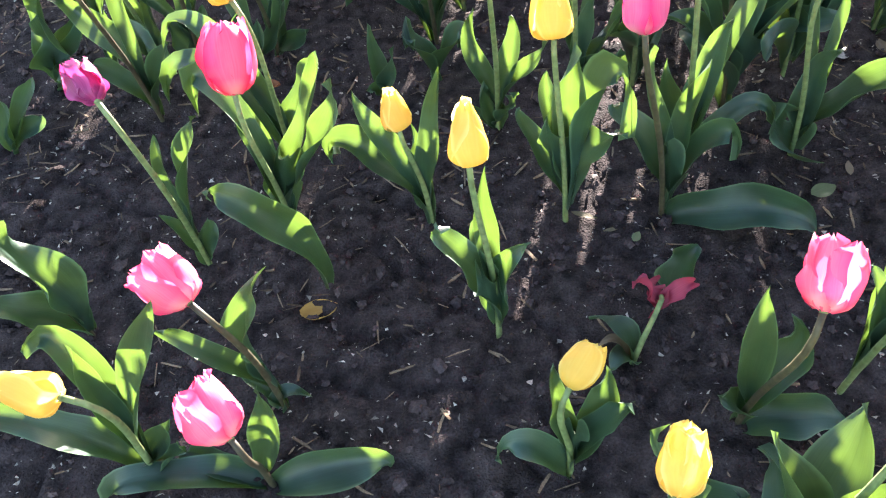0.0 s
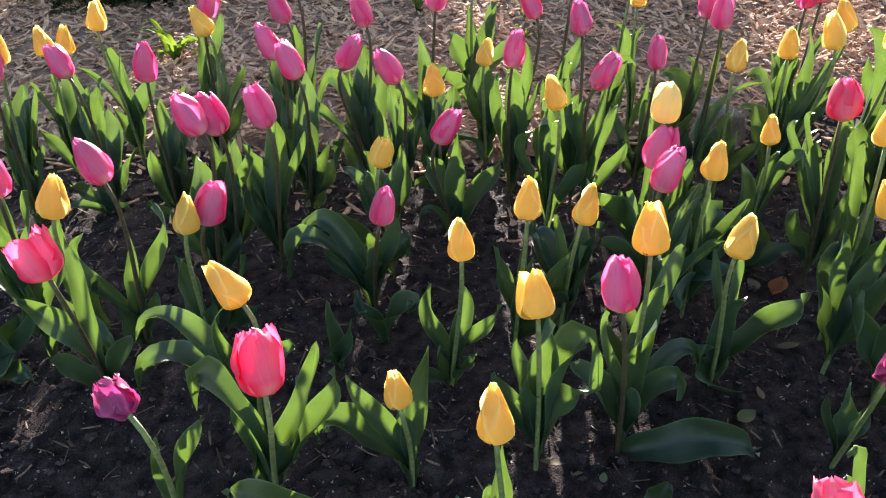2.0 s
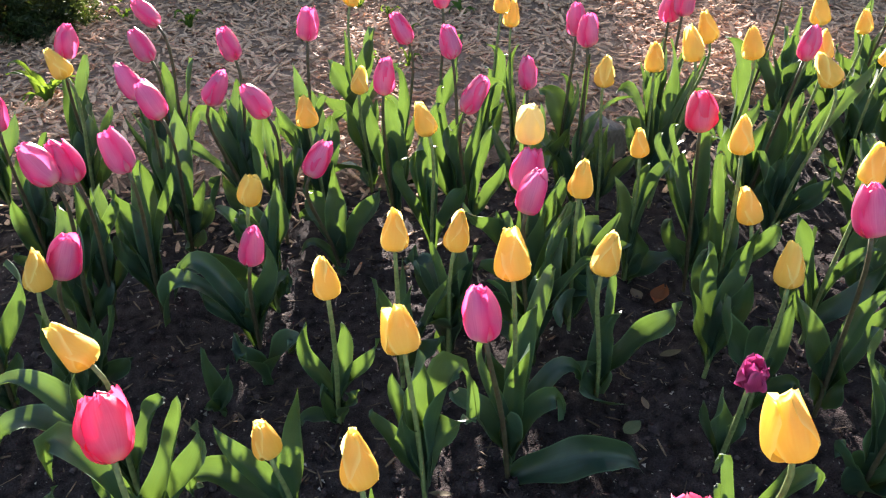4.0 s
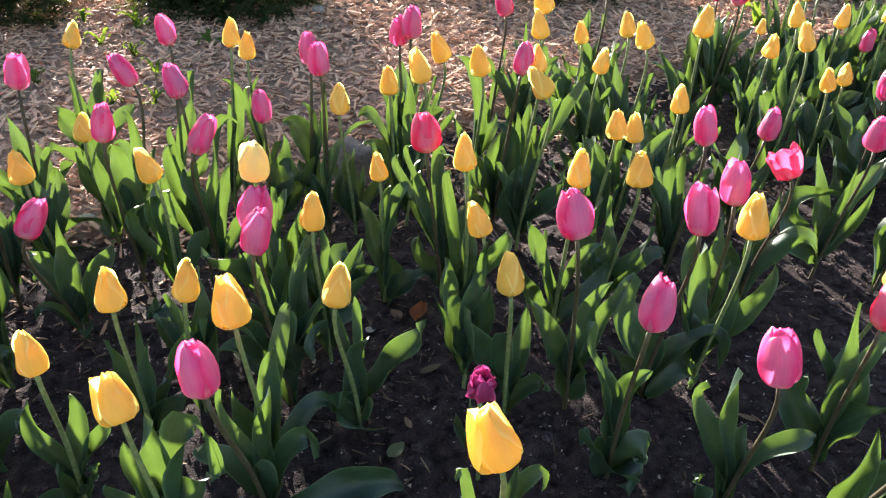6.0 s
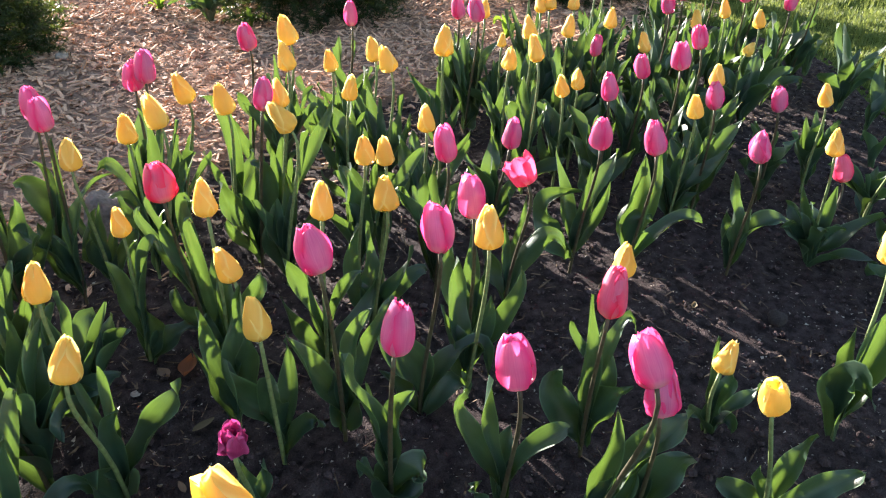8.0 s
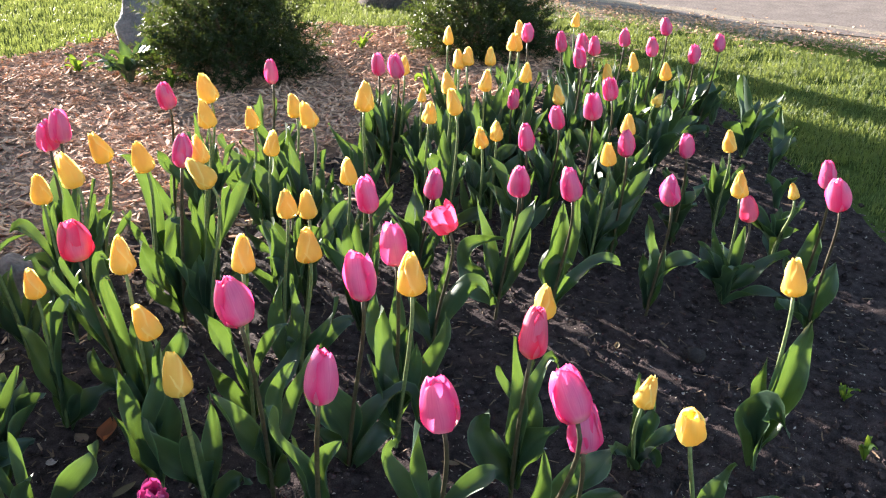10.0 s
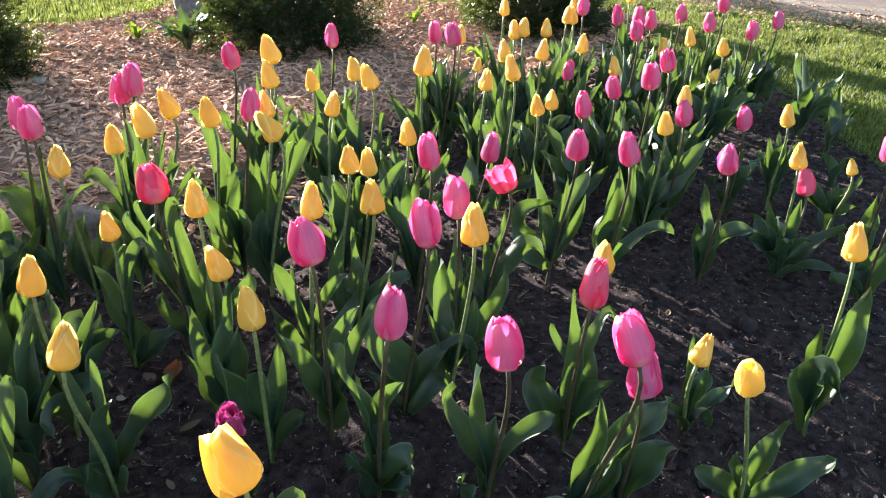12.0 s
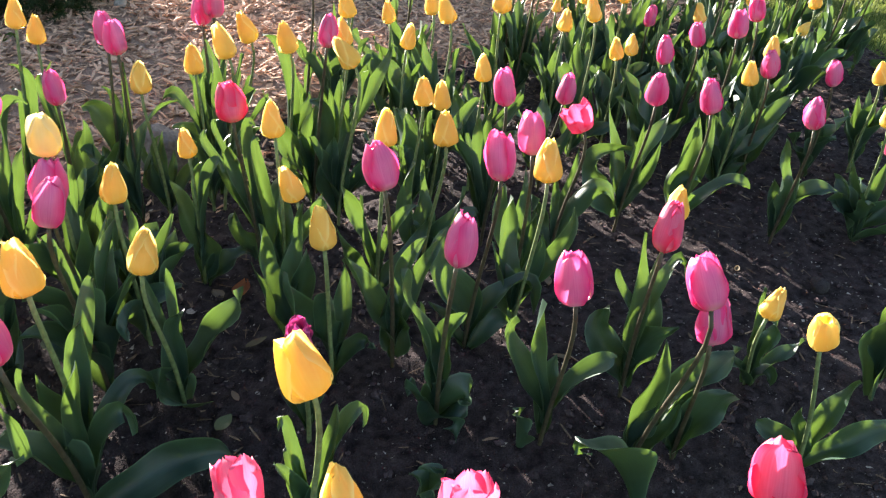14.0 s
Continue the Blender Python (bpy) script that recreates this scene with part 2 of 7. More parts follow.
ROAD_NEAR = [(4.8, 9.0), (5.25, 5.0), (5.52, 2.8), (5.65, 1.5), (5.85, 0.5), (6.55, -4.0), (7.75, -12.0)]
ROAD_FAR = [(6.6, 9.0), (7.6, 5.0), (8.33, 3.23), (9.25, 2.36), (9.69, 1.5), (10.6, -4.0), (12.0, -12.0)]


def patch_mesh(name, poly, x0, x1, y0, y1, step, height, material):
    xs, ys = np.arange(x0, x1 + step / 2, step), np.arange(y0, y1 + step / 2, step)
    gx, gy = np.meshgrid(xs, ys)
    keep = inside(gx, gy, poly)
    away = border(gx, gy, poly)
    z = height(gx, gy) - 0.05 * np.clip(np.where(keep, 0.03 - away, 0.03 + away) / 0.05, 0, 1)
    use = keep | (away < 3 * step)
    idx = np.arange(gx.size).reshape(gx.shape)
    quads = np.stack([idx[:-1, :-1], idx[:-1, 1:], idx[1:, 1:], idx[1:, :-1]], -1).reshape(-1, 4)
    quads = quads[use.ravel()[quads].all(1)]
    used = np.unique(quads)
    back = np.full(gx.size, -1)
    back[used] = np.arange(len(used))
    me = bpy.data.meshes.new(name)
    me.from_pydata(np.stack([gx.ravel(), gy.ravel(), z.ravel()], -1)[used].tolist(), [], back[quads].tolist())
    me.polygons.foreach_set("use_smooth", np.ones(len(quads), bool))
    me.materials.append(material)
    return me


def soil_height(x, y):
    edge, val = cells(x + 0.02 * lumps(x, y, 18, 3), y + 0.02 * lumps(x, y, 18, 4), 0.085, 5)
    edge2, val2 = cells(x, y, 0.034, 6)
    crack = 0.005 + 0.009 * np.clip((0.95 - y) / 0.2, 0, 1) * np.clip((0.75 - x) / 0.2, 0, 1)
    clump = 0.005 + 0.012 * np.clip((0.95 - y) / 0.2, 0, 1) * np.clip((0.75 - x) / 0.2, 0, 1)
    z = 0.007 * (lumps(x, y, 3, 7) - 0.5) + clump * (val - 0.5) * np.clip(edge * 4, 0, 1) - crack * np.clip(1 - edge * 7, 0, 1)
    z += 0.006 * (val2 - 0.5) * np.clip(edge2 * 3, 0, 1) * (lumps(x, y, 5, 8) > 0.35)
    return z + 0.005 * (lumps(x, y, 60, 9) - 0.5) + 0.004 * (lumps(x, y, 120, 10) - 0.5)


def mulch_height(x, y):
    return 0.012 + 0.03 * (lumps(x, y, 2.5, 11) - 0.5) + 0.012 * (lumps(x, y, 30, 12) - 0.5)


big = 160.0
me = bpy.data.meshes.new("ground")
me.from_pydata([(-big, -big, -0.02), (big, -big, -0.02), (big, big, -0.02), (-big, big, -0.02)], [], [(0, 1, 2, 3)])
me.materials.append(LAWN)
tagged(new("ground", me), "green lawn ground reaching far off", "ground", kind="structure")
tagged(new("flower_bed_soil", patch_mesh("flower_bed_soil", BED, -2.1, 3.8, -1.1, 2.1, 0.01, soil_height, SOIL)),
       "dark crumbly cracked soil of the tulip bed", "soil", kind="structure")
tagged(new("mulch_bed", patch_mesh("mulch_bed", MULCH_EDGE, -2.4, 4.5, 1.6, 4.0, 0.03, mulch_height, MULCH)),
       "bed of brown shredded wood mulch behind the tulips", "mulch", kind="structure")


def strip_mesh(name, left, right, z, material, left_z=None):
    rows = [[(*a, z if left_z is None else left_z), (*b, z)] for a, b in zip(left, right)]
    return sheet_mesh(name, rows, material)


tagged(new("road", strip_mesh("road", ROAD_NEAR, ROAD_FAR, 0.0, ROAD)), "pale grey weathered asphalt path beside the lawn", "path", kind="structure")
vy = np.arange(-4.0, 9.0, 0.08)
vx = np.interp(vy, [p[1] for p in ROAD_NEAR[::-1]], [p[0] for p in ROAD_NEAR[::-1]])
ragged = 0.35 + 0.45 * lumps(vy, vy * 0, 1.7, 41) + 0.12 * lumps(vy, vy * 0, 6, 42)
tagged(new("road_verge", strip_mesh("road_verge", list(zip((vx - ragged).tolist(), vy.tolist())), list(zip((vx + 0.10 + 0.25 * lumps(vy, vy * 0, 2.3, 43)).tolist(), vy.tolist())), 0.004, GRIT, -0.024)),
       "ragged strip of sandy grit along the path's edge", "verge", kind="structure")

# ---- tulips ----
CUP_YELLOW = ((0, 0.30), (0.03, 0.70), (0.09, 0.93), (0.18, 1.0), (0.30, 0.96), (0.48, 0.82), (0.68, 0.63), (0.87, 0.43), (1.0, 0.26))
CUP_PINK = ((0, 0.28), (0.04, 0.64), (0.11, 0.88), (0.24, 1.0), (0.42, 1.0), (0.62, 0.91), (0.80, 0.74), (0.93, 0.55), (1.0, 0.38))
CUP_OPEN = ((0, 0.22), (0.05, 0.58), (0.14, 0.86), (0.32, 1.0), (0.58, 0.98), (0.76, 0.88), (0.9, 0.74), (1.0, 0.60))
CUP_RUFFLED = ((0, 0.25), (0.06, 0.62), (0.18, 0.90), (0.40, 1.0), (0.64, 0.96), (0.84, 0.86), (1.0, 0.72))
SUNWARD = Vector((0.15, 0.32, 0))


def petal_mesh(name, cup, width, tall, wide, out, seed, material, curl=0.0, ruffle=1.0):
    """One petal of a cup: width and tall are the flower's, wide is the petal's share, out its layer."""
    rng = random.Random(seed)
    vs = np.linspace(0, 1, 17)
    rad = np.interp(vs, [p for p, _ in cup], [r for _, r in cup])
    rad[1:-1] = (rad[:-2] + 2 * rad[1:-1] + rad[2:]) / 4
    skew, wave, ph, nick = rng.uniform(-0.1, 0.1), rng.uniform(0.012, 0.04) * ruffle, rng.uniform(0, 6), rng.uniform(0.0, 0.03)
    fine = min(1.0, ruffle)
    slant, crease, pa, pb = rng.uniform(-0.03, 0.03), rng.uniform(0.015, 0.035) * fine, rng.uniform(0, 6), rng.uniform(0, 6)
    rows = []
    for v, r in zip(vs, rad):
        share = 0.34 + 0.66 * min(1, v / 0.38) ** 0.8
        if v > 0.62:
            share *= max(0.02, 1 - ((v - 0.62) / 0.38) ** 2.6) ** 0.50
        half = wide * width / 2 * share
        row = []
        for u in np.linspace(-1, 1, 11):
            rr = width / 2 * r * out * (1 - 0.07 * u * u * (1 - v)) + 0.001
            rr += width * (0.035 * (1 - abs(u)) * math.sin(3.1 * v) * 0.4 + wave * u * u * math.sin(9 * v + ph + 2 * u))
            rr += width * 0.045 * u ** 4 * min(1, 3 * v)
            rr += fine * width * (0.022 * math.sin(2.6 * u + 5.0 * v + pa) + 0.012 * math.sin(5.5 * u - 7.0 * v + pb)) * min(1, 4 * v)
            rr -= width * crease * math.exp(-((u / 0.16) ** 2)) * min(1, 4 * v)
            rr += curl * width * max(0, v - 0.55) ** 1.5 * (0.6 + 0.4 * u * u)
            ang = np.clip(u * half / max(rr, 0.16 * width), -1.75, 1.75) + skew * v
            z = tall * (v - 0.02 * u * u) + nick * tall * max(0, v - 0.8) * (-abs(u)) + (0.016 * ruffle * math.sin(7 * u + ph) + slant * u) * tall * v
            row.append((rr * math.cos(ang), rr * math.sin(ang), z))
        rows.append(row)
    return sheet_mesh(name, rows, material)


def petal_set(kind, cup, width, tall, material, curl=0.0, ruffle=1.0, wide=1.26):
    outer = [petal_mesh("petal", cup, width, tall * (1 - 0.007 * i), wide, 1.0 + 0.02 * (i - 2.5), 17 * i + len(kind), material, curl * (0.4 + 0.3 * i) - 0.12 * (i % 3), ruffle) for i in range(6)]
    inner = [petal_mesh("petal", cup, width * 0.97, tall * (0.95 + 0.012 * i), wide, 0.84, 31 * i + 5 + len(kind), material, curl * 0.3 * i if ruffle > 1 else -0.42, ruffle) for i in range(6)]
    return outer, inner


FLOWERS = {
    "pink": (petal_set("pink", CUP_PINK, 0.0365, 0.0640, PINK), STEM_DARK, "pink tulip with a closed cup on a brownish stem"),
    "rose": (petal_set("rose", CUP_PINK, 0.0380, 0.0640, ROSE), STEM_DARK, "rose-red tulip with a closed cup on a brownish stem"),
    "round": (petal_set("round", CUP_PINK, 0.0425, 0.0570, ROSE, -0.05, 1.2), STEM_DARK, "rose-red tulip with a wide rounded cup on a brownish stem"),
    "open": (petal_set("open", CUP_OPEN, 0.040, 0.058, BLUSH, 0.10, 2.2, 1.0), STEM_DARK, "light pink tulip with loose ruffled petals"),
    "loose": (petal_set("loose", CUP_OPEN, 0.045, 0.062, ROSE, 0.30, 2.4, 1.0), STEM_DARK, "rose-red tulip with loose spreading petals"),
    "full": (petal_set("full", CUP_OPEN, 0.044, 0.065, ROSE, 0.03, 1.6, 1.05), STEM_GREEN, "rose-pink tulip with a full half-open cup"),
    "magenta": (petal_set("magenta", CUP_RUFFLED, 0.033, 0.043, MAGENTA, 0.12, 4.0, 0.9), STEM_GREEN, "small magenta tulip with ruffled dark petals"),
    "yellow": (petal_set("yellow", CUP_YELLOW, 0.0350, 0.0575, YELLOW, 0.0, 0.55), STEM_GREEN, "yellow tulip with a pointed closed cup"),
    "blunt": (petal_set("blunt", CUP_OPEN, 0.0345, 0.0500, YELLOW, -0.10, 1.4), STEM_GREEN, "yellow tulip with a blunt half-open cup"),
    "pale": (petal_set("pale", CUP_PINK, 0.039, 0.058, PALE, 0.0, 0.6), STEM_GREEN, "pale yellow tulip with a rounded cup"),
    "broad": (petal_set("broad", CUP_YELLOW, 0.0415, 0.067, YELLOW, -0.1, 0.15), STEM_GREEN, "large bright yellow tulip with one loose petal"),
}


def leaf_mesh(rng, az, reach, top, width, droop=0.0, twist=0.0, wavy=1.0, material=None):
    """A clasping tulip leaf: from the stem's foot out to its tip at that reach and height."""
    d = Vector((math.cos(az), math.sin(az), 0))
    side = Vector((-math.sin(az), math.cos(az), 0))
    length = math.hypot(reach, top) + droop * 0.6
    p0, p3 = Vector((0, 0, -0.012)), d * reach + Vector((0, 0, top))
    bow = min(1, droop * 40)
    p1 = d * (reach * (0.24 - 0.14 * bow)) + Vector((0, 0, (0.34 + 0.08 * bow) * length + droop * 0.4))
    p2 = d * (reach * (0.56 + 0.3 * min(1, droop * 6))) + Vector((0, 0, max(top, 0) * (0.74 + 0.08 * bow) + (0.08 + 0.14 * bow) * reach + droop))
    rows, n = [], 15
    bend, ph, freq = rng.uniform(-0.5, 0.5), rng.uniform(0, 6.28), rng.uniform(5, 9)
    for i in range(n):
        s = i / (n - 1)
        c = p0 * (1 - s) ** 3 + p1 * 3 * s * (1 - s) ** 2 + p2 * 3 * s * s * (1 - s) + p3 * s**3
        t = ((p1 - p0) * (1 - s) ** 2 + (p2 - p1) * 2 * s * (1 - s) + (p3 - p2) * s * s).normalized()
        w = width / 2 * ((0.34 + 0.66 * math.sin(min(s / 0.42, 1) * math.pi / 2)) if s < 0.42 else max(0.015, 1 - ((s - 0.42) / 0.58) ** 1.55))
        up = side.cross(t).normalized() * -1
        q = twist * s + 0.25 * bend * math.sin(3 * s)
        a, b = side * math.cos(q) + up * math.sin(q), up * math.cos(q) - side * math.sin(q)
        fold = 1.25 * (1 - s) ** 1.3 + 0.22
        c = c + side * (bend * 0.02 * math.sin(math.pi * s))
        row = []
        for u in np.linspace(-1, 1, 7):
            ang = u * fold * 0.9
            lift = w * (1 - math.cos(ang)) / max(fold * 0.9, 0.2)
            across = w * math.sin(ang) / max(fold * 0.9, 0.2)
            ripple = wavy * 0.15 * width * u * u * math.sin(freq * s * 1.6 + ph + (1.3 if u > 0 else 0)) * min(1, 2.5 * s)
            row.append(tuple(c + a * across + b * (lift + ripple)))
        rows.append(row)
    return sheet_mesh("leaf", rows, material or LEAF)


def posed_leaf(rng, mid, tip, width, az, lift, wavy=1.0):
    """A tulip leaf from the stem's foot through mid to tip, its hollow face turned to the azimuth az and the elevation lift."""
    p3, mid = Vector(tip), Vector(mid)
    p0 = Vector((mid.x * 0.06, mid.y * 0.06, min(0.055, max(-0.012, (p3.z - 0.09) * 0.32))))
    p1 = Vector((mid.x * 0.15, mid.y * 0.15, p0.z + (mid.z - p0.z) * 0.60))
    p2 = (mid * 8 - p0 - p3 - p1 * 3) / 3
    face = Vector((math.cos(az) * math.cos(lift), math.sin(az) * math.cos(lift), math.sin(lift)))
    ph, freq, lean = rng.uniform(0, 6.28), rng.uniform(7, 13), rng.uniform(-0.35, 0.35)
    turn, sway, nod = rng.uniform(-0.9, 0.9), rng.uniform(-0.10, 0.10) * width, rng.uniform(-0.1, 0.35)
    rows, n = [], 19
    for i in range(n):
        s = i / (n - 1)
        c = p0 * (1 - s) ** 3 + p1 * 3 * s * (1 - s) ** 2 + p2 * 3 * s * s * (1 - s) + p3 * s**3
        t = ((p1 - p0) * (1 - s) ** 2 + (p2 - p1) * 2 * s * (1 - s) + (p3 - p2) * s * s).normalized()
        b = (face - t * face.dot(t)).normalized()
        a = t.cross(b)
        q = lean * math.sin(2.5 * s) + turn * max(0, s - 0.35) ** 1.3
        a, b = a * math.cos(q) + b * math.sin(q), b * math.cos(q) - a * math.sin(q)
        c = c + a * (sway * math.sin(6.28 * s)) - b * (nod * width * max(0, s - 0.72) ** 1.2)
        w = width / 2 * (0.46 + 0.54 * math.sin(min(s / 0.45, 1) * math.pi / 2)) * (1 if s < 0.45 else max(0.02, 1 - ((s - 0.45) / 0.55) ** 1.8))
        fold = 1.7 * (1 - s) ** 1.8 + 0.40
        row = []
        for u in np.linspace(-1, 1, 9):
            ang = u * fold
            side = 1.7 if u > 0 else 0.0
            ripple = wavy * width * (0.17 * u * u * math.sin(freq * s + ph + side) + 0.03 * math.sin(5 * s + ph) + 0.10 * abs(u)) * min(1, 2.5 * s)
            pull = 1 + 0.07 * wavy * math.sin(1.4 * freq * s + 2 * ph + side)
            row.append(tuple(c + a * (pull * w * math.sin(ang) / fold) + b * (w * (1 - math.cos(ang)) / fold + ripple)))
        rows.append(row)
    return sheet_mesh("leaf", rows, LEAF)


def add_leaves(rng, plant, leaves):
    for leaf in leaves:
        if len(leaf) == 5:
            mid, tip, width, az, lift = leaf
            data = posed_leaf(rng, mid, tip, width, radians(az), radians(lift), rng.uniform(0.8, 2.0))
        else:
            az, reach, high, width, droop, twist = leaf
            x, y = math.cos(radians(az)), math.sin(radians(az))
            out = reach * rng.uniform(0.28, 0.42) + 0.5 * droop
            data = posed_leaf(rng, (x * out, y * out, high * rng.uniform(0.52, 0.60) + droop), (x * reach, y * reach, high), width, radians(az + 180 + twist), radians(rng.uniform(10, 40)), rng.uniform(0.6, 1.6))
        child("leaf", data, plant)


def tulip(kind, foot, head, spin=0, size=1.0, leaves=None, tip=None, fall=None, fall_to=None):
    """A tulip: its foot on the soil, the middle of its cup, and its leaves as (azimuth, reach, height, width, droop, twist) or (middle, tip, width, facing azimuth, facing elevation)."""
    (outer, inner), stem_material, label = FLOWERS[kind]
    rng = random.Random(int(spin * 7 + 1000 * abs(head[0]) + 77 * head[1] * 100))
    top = tagged(new("tulip"), label, "tulip", "tulips in the bed")
    top.location = (foot[0], foot[1], 0)
    tall = (0.043 if kind == "magenta" else 0.060) * size
    h = Vector((head[0] - foot[0], head[1] - foot[1], head[2]))
    axis = (Vector((h.x * 0.8, h.y * 0.8, 1)) + SUNWARD * rng.uniform(0.2, 0.9) + Vector((rng.gauss(0, 0.15), rng.gauss(0, 0.10), 0))).normalized() if tip is None else Vector(tip).normalized()
    end = h - axis * tall * 0.48
    mid = Vector((end.x * 0.28 + rng.uniform(-0.008, 0.008), end.y * 0.28 + rng.uniform(-0.008, 0.008), end.z * 0.5))
    near_end = end - axis * min(0.055, end.z * 0.25)
    line = []
    for s in np.linspace(0, 1, 9):
        line.append(Vector((0, 0, -0.02)) * (1 - s) ** 3 + mid * 3 * s * (1 - s) ** 2 + near_end * 3 * s * s * (1 - s) + end * s**3)
    child("stem", tube_mesh("stem", line, list(np.linspace(0.0036, 0.0027, 9)), stem_material), top)
    heart = [end - axis * 0.002, end + axis * 0.004, end + axis * 0.30 * tall, end + axis * 0.40 * tall]
    flower = child("flower", tube_mesh("flower", heart, [0.0030, 0.0042, 0.0030, 0.0042], STEM_GREEN), top)
    turn = axis.to_track_quat("Z", "Y").to_matrix().to_4x4()
    if fall_to is not None:
        out = turn.to_3x3().inverted() @ Vector((math.cos(radians(fall_to)), math.sin(radians(fall_to)), 0))
        spin = math.degrees(math.atan2(out.y, out.x))
    squash = rng.uniform(0.95, 1.05)
    girth = rng.uniform(0.90, 1.07) if kind in ("pink", "rose", "round") else rng.uniform(0.94, 1.05)
    for layer, group in enumerate((outer, inner, inner) if kind == "magenta" else (outer, inner)):
        for i in range(3):
            p = child("petal", group[rng.randrange(6)], flower)
            lean = rng.uniform(-3.0, 4.0) - (1.5 if kind in ("yellow", "broad", "pale") else 0) if kind not in ("open", "loose") else rng.uniform(-5, 13) + (6 if kind == "loose" else 0)
            if kind in ("pink", "rose") and layer == 0 and i == 1 and rng.random() < 0.3:
                lean = rng.uniform(4, 8)
            if kind == "magenta":
                lean = rng.uniform(-8, 10)
            if fall and layer == 0 and i == 0:
                lean = fall
            spun = Matrix.Rotation(radians(spin + 120 * i + 60 * layer - 35 * (layer == 2) + rng.uniform(-8, 8)), 4, "Z")
            p.matrix_basis = Matrix.Translation(end) @ turn @ spun @ Matrix.Rotation(radians(lean), 4, "Y") @ Matrix.Scale(0.82 if layer == 2 else 1.0, 4) @ Matrix.Diagonal((size * girth * squash, size * girth / squash, size * rng.uniform(0.93, 1.03), 1))
    if leaves is None:
        leaves, az = [], rng.uniform(0, 360)
        room = max(0.12, head[2] - 0.05)
        plan = [(0.07, 0.12, 0.45, 0.70, 0.046, 0.060, 0.05), (0.05, 0.09, 0.62, 0.88, 0.046, 0.064, 0.02), (0.03, 0.06, 0.74, 0.98, 0.034, 0.050, 0.0), (0.025, 0.05, 0.74, 0.96, 0.028, 0.040, 0.0)]
        plan += [(0.03, 0.07, 0.76, 0.96, 0.036, 0.050, 0.0)] * (rng.random() < 0.6)
        plan += [(0.05, 0.09, 0.52, 0.82, 0.046, 0.064, 0.02), (0.03, 0.07, 0.66, 0.94, 0.036, 0.052, 0.0)]
        plan += [(0.10, 0.15, 0.18, 0.42, 0.040, 0.054, 0.05)] * (rng.random() < 0.85) + [(0.05, 0.10, 0.48, 0.76, 0.048, 0.062, 0.02)] * (rng.random() < 0.75)
        for r0, r1, h0, h1, w0, w1, dr in plan:
            az += 140 + rng.uniform(-35, 35)
            leaves.append((az, rng.uniform(r0, r1), room * rng.uniform(h0, h1), rng.uniform(w0, w1), rng.uniform(0, dr), rng.uniform(-55, 55)))
    add_leaves(rng, top, leaves)
    return top


def blind_tulip(foot, leaves):
    """A tulip plant that bears leaves alone."""
    rng = random.Random(int(1000 * foot[0] + 7000 * foot[1]))
    top = tagged(new("tulip_plant"), "flowerless tulip plant with broad green leaves", "tulip", "flowerless tulips")
    top.location = (foot[0], foot[1], 0)
    add_leaves(rng, top, leaves)
    return top


# Azimuth leaves listed after middle-tip ones are fillers behind, added to block low sun.
tulip("yellow", (-0.498, 1.682), (-0.506, 1.588, 0.360), 80, 1.03, leaves=[((-0.010, 0.002, 0.145), (-0.001, 0.000, 0.249), 0.018, -76, 0), ((-0.028, 0.005, 0.147), (-0.092, 0.017, 0.216), 0.021, -46, 20), ((0.005, -0.006, 0.089), (0.013, -0.013, 0.162), 0.044, -92, -4), ((-0.017, 0.008, 0.071), (-0.043, 0.018, 0.127), 0.031, -54, 18), (54, 0.078, 0.194, 0.054, 0.002, -15), (134, 0.048, 0.249, 0.050, 0.009, 0)])
tulip("yellow", (-0.330, 1.619), (-0.319, 1.530, 0.360), 96, 1.00, tip=(-0.45, 0.3, 0.84), leaves=[((0.040, -0.008, 0.151), (0.073, -0.014, 0.246), 0.027, -137, 10), ((0.012, -0.002, 0.126), (0.018, -0.003, 0.214), 0.019, -102, 0), ((-0.014, 0.008, 0.097), (-0.028, 0.016, 0.170), 0.033, -64, 9), (54, 0.056, 0.228, 0.050, 0.012, -12), (98, 0.043, 0.192, 0.051, 0.007, 18)])
tulip("pink", (-0.330, 1.693), (-0.308, 1.605, 0.370), 75, 0.96, leaves=[((0.031, -0.006, 0.077), (0.070, -0.013, 0.150), 0.040, -138, 16), ((-0.009, 0.002, 0.129), (-0.006, 0.001, 0.236), 0.026, -78, 1), ((0.015, 0.002, 0.141), (0.025, 0.005, 0.239), 0.021, -106, 3), (65, 0.068, 0.294, 0.045, 0.000, -21), (110, 0.063, 0.268, 0.049, 0.019, -29)])
tulip("yellow", (-0.619, 1.634), (-0.598, 1.546, 0.330), 34, 0.99, leaves=[((-0.023, 0.004, 0.143), (-0.054, 0.010, 0.212), 0.018, -45, 12), ((-0.009, 0.007, 0.129), (0.001, 0.010, 0.214), 0.018, -77, 2), ((-0.007, -0.004, 0.089), (-0.031, -0.004, 0.146), 0.030, -46, 7), ((-0.029, 0.011, 0.058), (-0.063, 0.022, 0.106), 0.030, -50, 29), (52, 0.073, 0.174, 0.047, 0.000, -13), (111, 0.076, 0.203, 0.046, 0.005, 29)])
